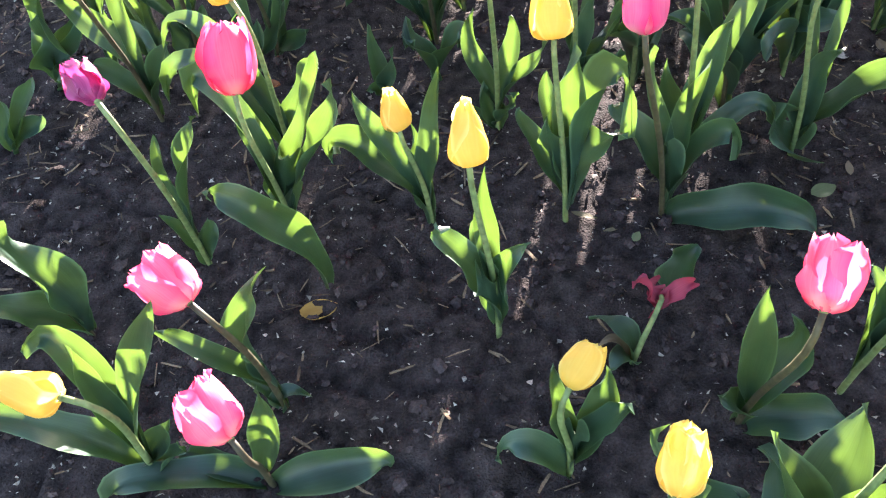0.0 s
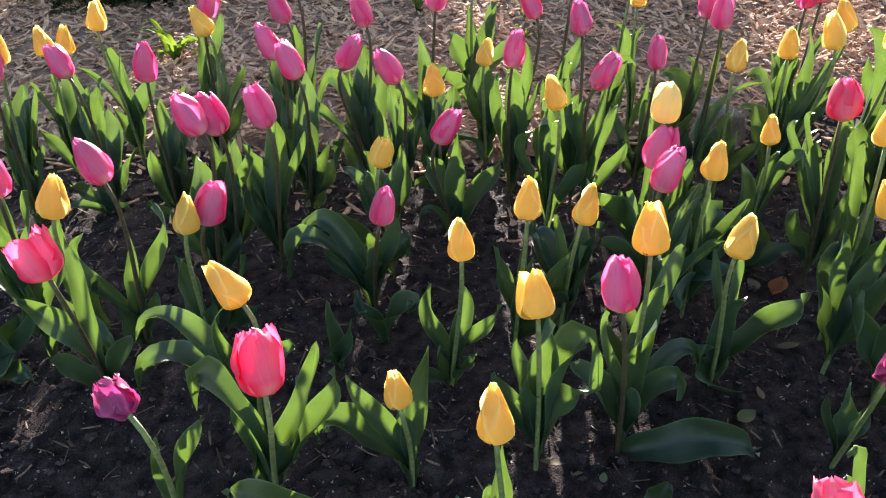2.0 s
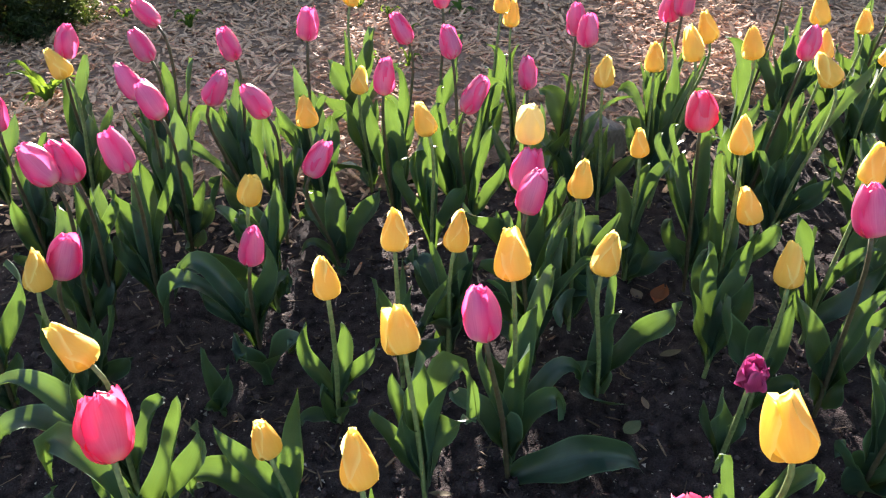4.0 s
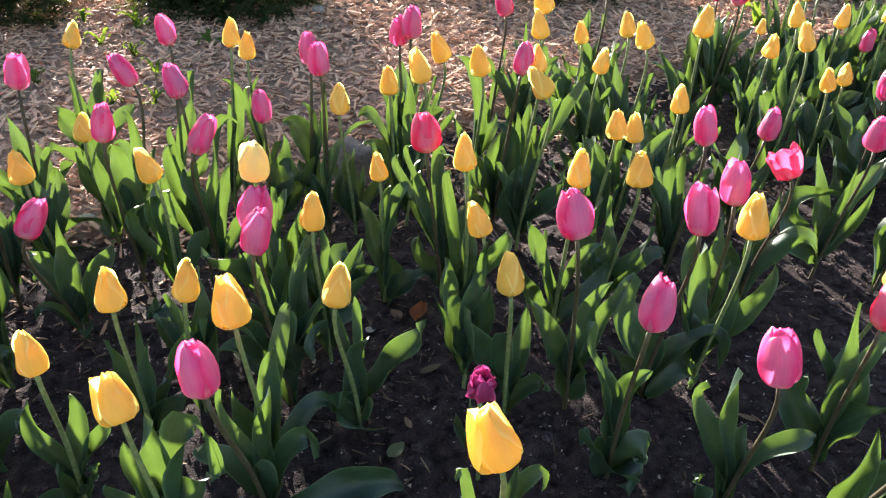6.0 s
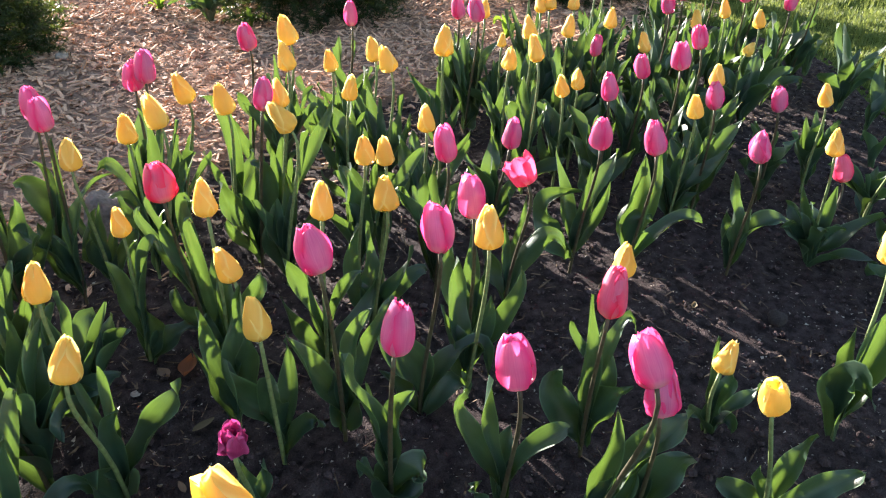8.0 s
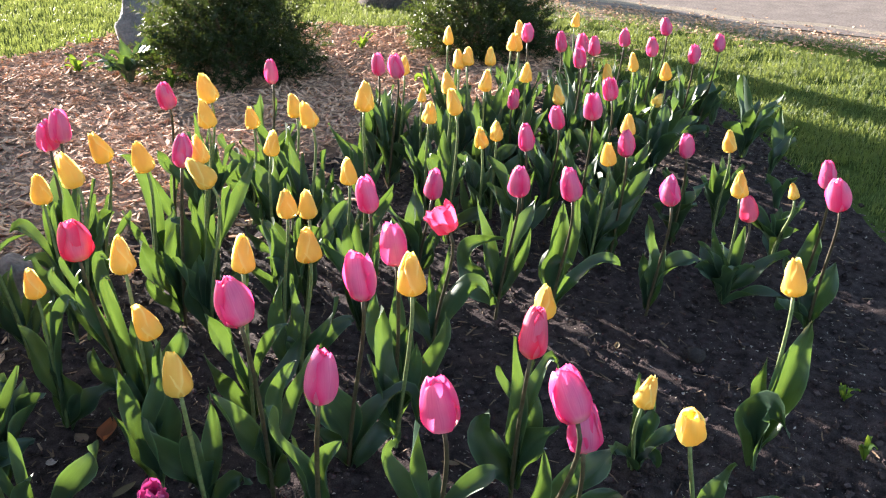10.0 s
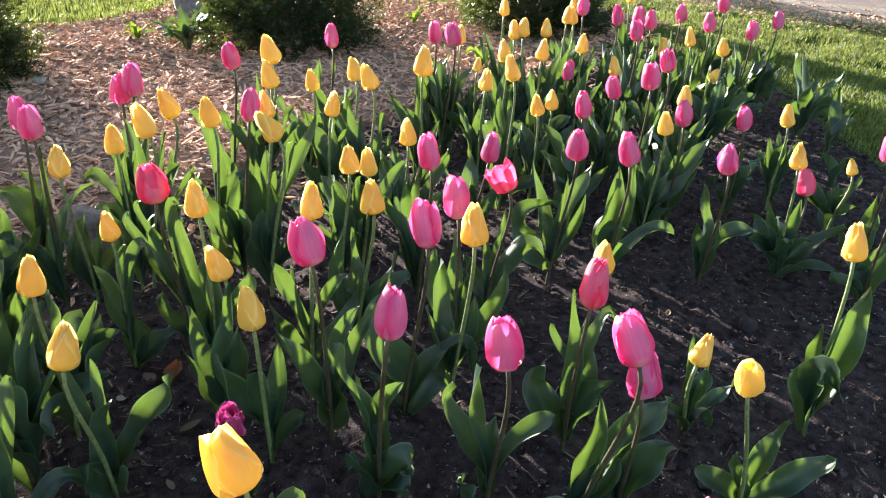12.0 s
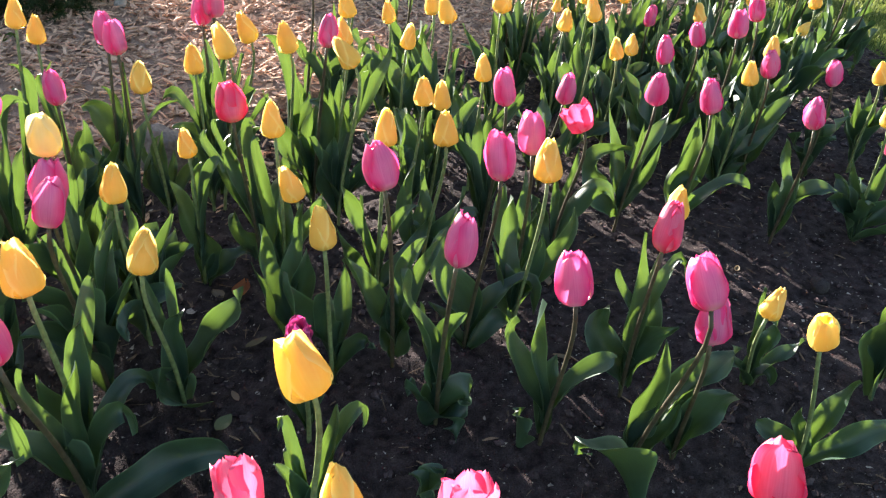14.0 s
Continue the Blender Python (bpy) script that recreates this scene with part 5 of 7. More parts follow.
tulip("yellow", (1.143, 0.325), (1.056, 0.294, 0.215), 73, 0.88, tip=(0.66, 0.05, 0.75), leaves=[((-0.003, 0.010, 0.098), (-0.002, 0.017, 0.183), 0.025, -145, 2), ((0.001, -0.009, 0.073), (-0.001, -0.014, 0.144), 0.037, -180, -0), ((0.030, -0.023, 0.048), (0.060, -0.048, 0.091), 0.026, 173, 36), ((-0.026, 0.012, 0.039), (-0.048, 0.021, 0.048), 0.034, -76, 34), ((0.001, -0.015, 0.025), (0.006, -0.035, 0.016), 0.038, 166, 42)])
tulip("blunt", (1.020, 0.179), (0.909, 0.185, 0.300), 40, 0.92, leaves=[((0.010, -0.011, 0.107), (0.029, -0.030, 0.165), 0.032, 166, 12), ((0.037, -0.045, 0.069), (0.073, -0.090, 0.113), 0.044, 164, 40), ((-0.031, 0.032, 0.058), (-0.057, 0.059, 0.090), 0.041, -93, 32), ((-0.021, 0.007, 0.065), (-0.041, 0.014, 0.133), 0.032, 20, 14)])
tulip("yellow", (1.275, 0.171), (1.281, 0.183, 0.353), 80, 1.05, leaves=[((0.012, -0.016, 0.172), (0.020, -0.025, 0.286), 0.055, 168, 5), ((-0.002, 0.010, 0.112), (-0.003, 0.020, 0.209), 0.043, 168, 2), ((-0.025, -0.000, 0.132), (-0.016, -0.044, 0.096), 0.063, 168, 15), ((0.031, -0.015, 0.094), (0.056, -0.023, 0.195), 0.039, 168, 17)])
tulip("pink", (1.802, 0.229), (1.712, 0.222, 0.343), 61, 1.05, leaves=[((0.004, -0.005, 0.083), (0.013, -0.017, 0.166), 0.074, 173, 5), ((-0.053, 0.042, 0.062), (-0.082, 0.054, 0.064), 0.038, -94, 37), ((-0.007, 0.033, 0.073), (-0.008, 0.058, 0.146), 0.052, -127, 16)])
tulip("pink", (1.945, 0.289), (1.856, 0.275, 0.330), 89, 0.98, leaves=[((-0.003, 0.003, 0.100), (0.001, -0.001, 0.198), 0.058, -171, 0), ((-0.005, 0.023, 0.051), (-0.013, 0.048, 0.103), 0.042, -127, 16)])
tulip("yellow", (1.813, 0.428), (1.724, 0.411, 0.313), 118, 0.98, leaves=[((0.007, -0.008, 0.090), (0.014, -0.017, 0.185), 0.041, 178, 4), ((0.036, -0.046, 0.063), (0.087, -0.109, 0.122), 0.052, 173, 39), ((-0.021, 0.018, 0.056), (-0.057, 0.056, 0.082), 0.058, -102, 28), ((-0.006, 0.023, 0.098), (-0.012, 0.047, 0.184), 0.030, -126, 10)])
tulip("rose", (1.797, 0.415), (1.853, 0.419, 0.213), 53, 0.95)
tulip("yellow", (2.115, 0.405), (2.030, 0.372, 0.220), 116, 0.7)
tulip("pink", (1.627, 0.528), (1.568, 0.497, 0.319), 2, 0.97, leaves=[((-0.007, 0.008, 0.128), (-0.018, 0.022, 0.241), 0.039, -131, 1), ((0.022, -0.027, 0.113), (0.070, -0.087, 0.134), 0.044, 170, 32), ((0.013, -0.001, 0.082), (0.032, -0.008, 0.152), 0.053, -172, 11), ((0.005, 0.018, 0.079), (0.011, 0.034, 0.140), 0.034, -140, 12)])
tulip("pink", (2.011, 0.637), (1.925, 0.609, 0.300), 34, 0.97)
tulip("yellow", (2.166, 0.579), (2.079, 0.557, 0.290), 103, 1.02)
tulip("yellow", (1.746, 0.736), (1.669, 0.687, 0.328), 53, 0.96, leaves=[((-0.006, -0.001, 0.118), (-0.005, -0.009, 0.213), 0.027, -162, -2), ((0.007, -0.009, 0.086), (0.010, -0.012, 0.189), 0.025, -169, 2), ((0.014, -0.018, 0.124), (0.037, -0.047, 0.218), 0.035, 168, 12), ((0.037, -0.030, 0.112), (0.093, -0.084, 0.211), 0.044, 175, 25), ((0.002, -0.019, 0.054), (0.019, -0.056, 0.094), 0.053, 158, 22), ((-0.006, 0.015, 0.046), (-0.017, 0.037, 0.118), 0.044, -119, 12), (52, 0.066, 0.196, 0.053, 0.012, -8), (82, 0.066, 0.175, 0.052, 0.014, -7), (113, 0.059, 0.198, 0.052, 0.016, -7)])
tulip("pink", (1.825, 0.719), (1.743, 0.682, 0.332), 29, 0.97, leaves=[((0.018, -0.023, 0.169), (0.050, -0.063, 0.256), 0.044, 168, 14), ((-0.005, 0.014, 0.151), (-0.008, 0.026, 0.253), 0.035, -134, 3), ((0.013, -0.025, 0.097), (0.027, -0.050, 0.174), 0.042, 163, 13), ((-0.013, 0.001, 0.052), (-0.028, 0.003, 0.117), 0.036, -126, -7), (72, 0.081, 0.206, 0.049, 0.010, 12), (91, 0.085, 0.209, 0.047, 0.011, 11), (112, 0.071, 0.206, 0.056, 0.019, -7)])
tulip("pink", (1.456, 0.679), (1.384, 0.623, 0.350), 70, 1.00, leaves=[((-0.003, -0.004, 0.159), (-0.006, -0.009, 0.289), 0.053, -157, -2), ((-0.016, -0.004, 0.111), (-0.002, -0.046, 0.153), 0.073, 23, 7), ((0.023, -0.013, 0.152), (0.039, -0.016, 0.290), 0.041, -173, 7), ((0.048, -0.044, 0.113), (0.107, -0.103, 0.130), 0.046, -178, 39)])
tulip("pink", (1.392, 0.774), (1.330, 0.703, 0.352), 81, 1.00, leaves=[((-0.039, 0.042, 0.130), (-0.005, -0.009, 0.195), 0.066, -151, -3), ((0.007, -0.009, 0.123), (0.012, -0.016, 0.254), 0.033, -166, 2), ((0.028, -0.020, 0.104), (0.055, -0.037, 0.208), 0.034, 179, 15), ((0.001, 0.031, 0.151), (-0.002, 0.066, 0.270), 0.038, -119, 12), ((0.037, -0.014, 0.166), (0.078, -0.033, 0.273), 0.046, -175, 15)])
tulip("loose", (1.181, 0.780), (1.115, 0.718, 0.342), 21, 0.88, tip=(-0.15, 0.45, 0.8), leaves=[((0.020, -0.041, 0.153), (0.050, -0.095, 0.149), 0.044, 27, -1), ((-0.003, 0.004, 0.106), (-0.007, 0.008, 0.204), 0.023, -131, 1), ((0.015, -0.003, 0.138), (0.031, -0.007, 0.244), 0.023, -160, 6), ((-0.008, 0.027, 0.060), (-0.015, 0.051, 0.131), 0.041, -109, 18)])
tulip("pink", (1.405, 1.003), (1.352, 0.924, 0.280), 54, 1.00, leaves=[((-0.002, 0.003, 0.102), (-0.007, 0.009, 0.193), 0.030, -130, 1), ((0.011, -0.022, 0.055), (0.017, -0.037, 0.122), 0.028, 175, 9), ((0.030, -0.022, 0.105), (0.056, -0.039, 0.199), 0.031, -177, 15), ((-0.007, 0.025, 0.068), (-0.013, 0.048, 0.141), 0.034, -111, 16), (49, 0.065, 0.217, 0.051, 0.011, -29), (91, 0.079, 0.142, 0.053, 0.013, -26), (135, 0.073, 0.193, 0.049, 0.014, 14)])
tulip("yellow", (0.932, 0.663), (0.875, 0.591, 0.375), 3, 1.12, tip=(0.05, 0.15, 0.98), leaves=[((0.033, -0.034, 0.147), (0.054, -0.052, 0.254), 0.041, 174, 13), ((0.004, -0.021, 0.124), (0.004, -0.037, 0.220), 0.035, 36, 5), ((-0.014, 0.018, 0.092), (-0.027, 0.034, 0.181), 0.052, -98, 9), ((0.003, 0.028, 0.146), (0.014, 0.046, 0.251), 0.042, -124, 10)])
tulip("pink", (1.193, 1.628), (1.154, 1.546, 0.387), 110, 1.02, leaves=[((0.012, -0.007, 0.129), (0.029, -0.016, 0.249), 0.028, -153, 4), ((-0.017, 0.010, 0.097), (-0.036, 0.020, 0.172), 0.035, -90, 7)])
tulip("pink", (1.489, 1.592), (1.440, 1.516, 0.400), 52, 0.97)
tulip("pink", (1.847, 1.537), (1.787, 1.469, 0.370), 30, 0.98)
tulip("pink", (1.814, 1.449), (1.758, 1.376, 0.386), 115, 1.04, leaves=[((0.008, -0.010, 0.058), (-0.029, 0.036, 0.167), 0.054, -104, 10), ((0.019, -0.016, 0.065), (0.043, -0.038, 0.142), 0.040, -177, 16), (51, 0.088, 0.287, 0.045, 0.012, -27), (103, 0.067, 0.288, 0.058, 0.010, 29), (122, 0.054, 0.258, 0.044, 0.004, -5)])
tulip("yellow", (1.937, 1.523), (1.880, 1.451, 0.360), 11, 0.99)
tulip("yellow", (1.526, 1.284), (1.464, 1.219, 0.393), 66, 1.25, leaves=[((-0.005, 0.007, 0.172), (-0.025, 0.031, 0.249), 0.037, -106, 5), ((0.002, 0.006, 0.178), (0.002, 0.013, 0.280), 0.028, -130, 2), ((0.011, -0.022, 0.145), (0.025, -0.048, 0.224), 0.034, 176, 7), ((-0.009, -0.005, 0.092), (-0.023, -0.004, 0.173), 0.031, 44, 6), ((0.026, -0.025, 0.071), (0.057, -0.056, 0.145), 0.022, -179, 21), (64, 0.058, 0.201, 0.056, 0.006, 27), (110, 0.069, 0.247, 0.051, 0.013, 5), (132, 0.081, 0.300, 0.051, 0.009, 13)])
tulip("yellow", (1.371, 1.541), (1.324, 1.463, 0.320), 21, 0.96, leaves=[((0.002, -0.002, 0.112), (-0.003, 0.004, 0.215), 0.027, -124, 0), ((0.022, -0.019, 0.134), (0.020, -0.009, 0.224), 0.032, -147, 3), ((0.007, -0.017, 0.082), (0.015, -0.035, 0.178), 0.041, -169, 3), ((0.031, -0.023, 0.124), (0.055, -0.037, 0.214), 0.032, -169, 12), (75, 0.090, 0.183, 0.050, 0.002, 18), (101, 0.094, 0.231, 0.053, 0.015, 3), (114, 0.079, 0.160, 0.046, 0.015, -27)])
tulip("yellow", (1.272, 1.341), (1.219, 1.268, 0.325), 2, 0.99, leaves=[((0.012, -0.015, 0.138), (0.027, -0.033, 0.241), 0.043, -169, 5), ((-0.012, 0.015, 0.130), (-0.027, 0.034, 0.231), 0.043, -98, 7), ((-0.031, 0.023, 0.038), (-0.055, 0.037, 0.094), 0.022, -83, 25), ((-0.012, 0.007, 0.074), (-0.022, 0.011, 0.145), 0.032, -103, 2), ((-0.016, 0.028, 0.091), (-0.037, 0.062, 0.161), 0.044, -96, 20), (43, 0.055, 0.243, 0.047, 0.000, 20), (79, 0.092, 0.224, 0.056, 0.019, 4), (141, 0.052, 0.232, 0.051, 0.014, -23)])
tulip("yellow", (1.419, 1.442), (1.373, 1.362, 0.360), 25, 1.01, leaves=[((-0.001, 0.001, 0.162), (-0.002, 0.003, 0.291), 0.043, -128, 0), ((0.005, -0.014, 0.087), (0.011, -0.030, 0.185), 0.035, -165, 1), ((-0.007, 0.017, 0.114), (-0.016, 0.036, 0.214), 0.038, -107, 8), (69, 0.097, 0.186, 0.049, 0.011, 19), (84, 0.059, 0.205, 0.053, 0.015, -6), (124, 0.070, 0.215, 0.050, 0.002, 0)])
tulip("yellow", (1.346, 1.302), (1.291, 1.230, 0.383), 8, 1.04, leaves=[((0.018, -0.023, 0.170), (0.031, -0.039, 0.275), 0.035, -174, 6), ((0.002, 0.005, 0.138), (0.003, 0.012, 0.259), 0.035, -128, 3), ((0.015, -0.027, 0.106), (0.022, -0.044, 0.183), 0.025, 179, 7), ((-0.016, 0.020, 0.110), (-0.031, 0.039, 0.200), 0.044, -97, 10), ((0.029, -0.021, 0.122), (0.055, -0.036, 0.220), 0.027, -172, 13), (78, 0.071, 0.272, 0.046, 0.014, 15), (101, 0.076, 0.243, 0.053, 0.018, -21), (113, 0.087, 0.290, 0.051, 0.009, 13)])
tulip("yellow", (1.903, 1.406), (1.836, 1.346, 0.300), 117, 0.7)
tulip("yellow", (1.706, 1.224), (1.639, 1.163, 0.330), 90, 1.01, leaves=[((-0.010, 0.013, 0.096), (-0.034, 0.042, 0.178), 0.041, -101, 11), ((0.005, 0.001, 0.119), (0.006, 0.008, 0.223), 0.036, -139, 3), ((0.009, -0.019, 0.083), (0.015, -0.035, 0.173), 0.029, -179, 5), (40, 0.053, 0.227, 0.057, 0.005, -2), (98, 0.066, 0.199, 0.048, 0.007, 5), (122, 0.069, 0.236, 0.044, 0.011, 14)])
tulip("yellow", (1.619, 1.083), (1.549, 1.026, 0.400), 29, 1.04, leaves=[((0.011, -0.013, 0.139), (0.026, -0.033, 0.243), 0.026, -177, 6), ((0.012, 0.001, 0.194), (0.019, 0.008, 0.310), 0.023, -147, 4), ((-0.015, 0.003, 0.073), (-0.032, 0.008, 0.156), 0.037, 39, 7), ((0.030, -0.038, 0.066), (0.067, -0.084, 0.106), 0.046, 180, 32), ((0.009, -0.019, 0.056), (0.010, -0.028, 0.139), 0.037, -176, 3), (52, 0.061, 0.290, 0.047, 0.004, -3), (102, 0.055, 0.236, 0.049, 0.017, -3), (144, 0.058, 0.238, 0.053, 0.018, -2)])
tulip("yellow", (1.847, 1.276), (1.779, 1.217, 0.370), 58, 1.04)
tulip("yellow", (1.899, 1.167), (1.820, 1.123, 0.385), 12, 0.99)
tulip("yellow", (2.038, 1.363), (2.056, 1.388, 0.360), 104, 1.00)
tulip("yellow", (2.100, 1.352), (2.075, 1.367, 0.370), 75, 1.03)
tulip("yellow", (2.126, 1.304), (2.123, 1.318, 0.370), 24, 0.99)
tulip("yellow", (2.334, 1.390), (2.349, 1.388, 0.370), 113, 0.99)
tulip("yellow", (2.105, 1.172), (2.026, 1.129, 0.370), 55, 0.96)
tulip("yellow", (1.714, 1.054), (1.638, 1.006, 0.300), 43, 0.98, leaves=[((0.005, -0.007, 0.109), (0.020, -0.025, 0.211), 0.041, -172, 4), ((-0.001, 0.009, 0.075), (-0.006, 0.024, 0.174), 0.028, -126, 5), ((-0.018, 0.015, 0.071), (-0.037, 0.030, 0.174), 0.035, -100, 8), (49, 0.056, 0.194, 0.047, 0.016, 20), (82, 0.064, 0.218, 0.053, 0.016, -9), (115, 0.065, 0.217, 0.048, 0.007, -4)])
tulip("yellow", (1.837, 1.093), (1.762, 1.043, 0.280), 117, 0.96, leaves=[((0.007, -0.009, 0.101), (0.011, -0.014, 0.200), 0.021, -163, 2), ((0.022, -0.028, 0.126), (0.044, -0.056, 0.206), 0.049, 173, 14), ((-0.008, 0.018, 0.066), (-0.017, 0.038, 0.153), 0.030, -115, 10), (56, 0.070, 0.212, 0.046, 0.000, 26), (110, 0.099, 0.174, 0.057, 0.019, -16), (139, 0.092, 0.192, 0.051, 0.006, -9)])
tulip("pink", (1.678, 0.905), (1.600, 0.859, 0.340), 27, 1.00, leaves=[((-0.018, 0.023, 0.079), (-0.030, 0.038, 0.161), 0.060, -106, 10), ((0.020, -0.025, 0.096), (0.051, -0.064, 0.167), 0.039, 171, 20), ((0.018, -0.006, 0.129), (0.034, -0.011, 0.224), 0.036, -166, 8), ((-0.002, -0.014, 0.039), (-0.002, -0.030, 0.097), 0.039, 171, 2), (49, 0.053, 0.226, 0.048, 0.016, -27), (111, 0.085, 0.258, 0.057, 0.018, 4), (110, 0.087, 0.186, 0.048, 0.013, 1)])
tulip("pink", (2.119, 1.219), (2.041, 1.175, 0.280), 90, 0.95)
tulip("pink", (1.894, 0.952), (1.818, 0.903, 0.330), 53, 0.97, leaves=[((0.012, -0.015, 0.170), (0.024, -0.030, 0.280), 0.038, -179, 5), ((-0.015, 0.018, 0.129), (-0.030, 0.037, 0.217), 0.040, -110, 6), ((-0.003, -0.004, 0.084), (-0.011, -0.002, 0.171), 0.058, -147, -3), ((0.028, -0.019, 0.094), (0.059, -0.043, 0.171), 0.039, 179, 19), (56, 0.097, 0.222, 0.049, 0.005, 21), (94, 0.089, 0.198, 0.047, 0.011, 19), (116, 0.090, 0.250, 0.055, 0.016, -29)])
tulip("yellow", (2.083, 1.040), (1.998, 1.007, 0.335), 92, 0.96)
tulip("pink", (1.847, 0.835), (1.770, 0.788, 0.390), 110, 0.99, leaves=[((0.010, -0.013, 0.167), (0.032, -0.041, 0.281), 0.037, 173, 8), ((0.002, -0.010, 0.100), (0.014, -0.033, 0.184), 0.049, 174, 5), ((-0.000, -0.016, 0.064), (-0.002, -0.029, 0.153), 0.037, 24, 5), ((0.002, 0.005, 0.040), (-0.005, 0.022, 0.096), 0.035, -133, 8), (65, 0.093, 0.200, 0.048, 0.005, 1), (91, 0.074, 0.280, 0.044, 0.001, -22), (114, 0.053, 0.301, 0.056, 0.002, 0)])
tulip("pink", (2.069, 0.895), (1.989, 0.854, 0.380), 4, 0.96)
tulip("yellow", (2.014, 0.795), (1.929, 0.764, 0.320), 114, 0.99)
tulip("pink", (2.291, 1.115), (2.214, 1.068, 0.390), 7, 0.95)
tulip("pink", (2.525, 1.183), (2.445, 1.142, 0.380), 96, 0.96)
tulip("pink", (2.332, 1.143), (2.360, 1.142, 0.400), 11, 1.00)
tulip("pink", (2.379, 1.240), (2.421, 1.248, 0.380), 31, 1.04)
tulip("yellow", (2.544, 1.048), (2.462, 1.011, 0.350), 38, 1.00)
tulip("yellow", (2.475, 1.093), (2.391, 1.060, 0.320), 8, 0.97)
tulip("yellow", (2.590, 0.956), (2.507, 0.920, 0.330), 109, 1.02)
tulip("yellow", (2.473, 0.929), (2.394, 0.884, 0.270), 48, 0.9, tip=(0.85, 0.0, 0.5))
tulip("pink", (2.744, 0.948), (2.666, 0.898, 0.360), 90, 0.97)
tulip("pink", (2.998, 0.966), (2.921, 0.911, 0.360), 85, 0.98)
tulip("pink", (2.699, 1.071), (2.621, 1.024, 0.370), 4, 0.99)
tulip("pink", (3.032, 1.173), (2.955, 1.123, 0.380), 51, 1.02)
tulip("pink", (2.774, 1.209), (2.698, 1.159, 0.370), 116, 0.98)
tulip("yellow", (2.941, 1.462), (2.941, 1.483, 0.360), 94, 0.99)
tulip("pink", (2.468, 1.396), (2.467, 1.406, 0.380), 108, 1.01)
tulip("yellow", (2.405, 1.399), (2.396, 1.398, 0.360), 66, 0.98)
tulip("yellow", (2.495, 1.461), (2.517, 1.470, 0.380), 109, 1.05)
tulip("yellow", (2.134, 1.485), (2.153, 1.501, 0.400), 59, 1.00)
tulip("open", (-0.196, 0.477), (-0.248, 0.461, 0.235), 42, 0.92, tip=(-0.75, 0.5, 0.42), leaves=[((-0.008, -0.001, 0.135), (0.028, 0.003, 0.230), 0.031, -108, 3), ((-0.047, -0.009, 0.115), (-0.084, -0.018, 0.167), 0.025, -13, 25), ((0.003, 0.000, 0.020), (0.028, 0.003, 0.012), 0.024, -125, 56), ((-0.023, 0.008, 0.027), (-0.036, 0.017, 0.058), 0.023, -41, 33)])
tulip("open", (-0.197, 0.391), (-0.192, 0.352, 0.215), 56, 0.92, tip=(-0.6, 0.62, 0.51), leaves=[((0.017, 0.002, 0.089), (0.024, 0.002, 0.177), 0.036, -112, 4), ((0.064, 0.006, 0.020), (0.122, 0.011, 0.012), 0.050, -100, 70), ((-0.050, 0.006, 0.020), (-0.079, 0.013, 0.035), 0.034, -39, 63), ((-0.074, -0.012, 0.032), (-0.148, -0.024, 0.021), 0.044, -59, 69)])
tulip("blunt", (0.101, 0.404), (0.100, 0.410, 0.192), 88, 0.85, tip=(0.5, 0.67, 0.55), leaves=[((-0.017, 0.003, 0.111), (-0.025, 0.008, 0.182), 0.025, -59, 6), ((0.021, 0.002, 0.093), (0.046, 0.004, 0.128), 0.030, -151, 18), ((-0.036, -0.003, 0.056), (-0.073, -0.007, 0.034), 0.034, -33, 60), ((0.018, 0.012, 0.096), (0.021, 0.022, 0.159), 0.037, -120, 11), ((-0.004, -0.010, 0.073), (-0.005, -0.021, 0.126), 0.031, 78, 10)])
tulip("open", (0.277, 0.462), (0.264, 0.414, 0.300), 61, 0.92, tip=(0.25, 0.75, 0.6), leaves=[((-0.012, 0.004, 0.121), (-0.021, 0.008, 0.211), 0.036, -84, 3), ((0.041, -0.006, 0.020), (0.103, -0.011, 0.012), 0.054, -112, 67), ((0.026, 0.017, 0.075), (0.024, 0.032, 0.134), 0.048, -125, 17), ((-0.016, -0.006, 0.041), (-0.038, -0.013, 0.069), 0.037, -13, 26)])
tulip("yellow", (-0.315, 0.399), (-0.323, 0.350, 0.250), 27, 0.99, tip=(-0.95, 0.12, 0.2), leaves=[((0.031, 0.008, 0.160), (0.077, 0.017, 0.269), 0.041, -130, 13), ((-0.002, -0.000, 0.140), (0.001, 0.000, 0.236), 0.027, -47, -0), ((-0.058, -0.005, 0.096), (-0.128, -0.012, 0.133), 0.044, -16, 42), ((0.020, 0.002, 0.054), (0.045, 0.004, 0.106), 0.033, -138, 19), ((-0.010, 0.014, 0.178), (-0.066, 0.024, 0.185), 0.034, -31, 20), ((0.027, -0.008, 0.043), (0.054, -0.015, 0.077), 0.032, -173, 34)])
tulip("blunt", (0.189, 0.344), (0.145, 0.287, 0.280), 98, 0.92, tip=(0.2, 0.75, 0.62), leaves=[(-160, 0.059, 0.24, 0.050, 0.00, 20), (-21, 0.050, 0.10, 0.054, 0.02, 0)])
tulip("rose", (0.514, 0.067), (0.532, 0.086, 0.400), 31, 0.92)
tulip("yellow", (0.283, 0.302), (0.309, 0.331, 0.330), 23, 0.95)
tulip("open", (0.375, 0.230), (0.379, 0.251, 0.330), 63, 1.03)
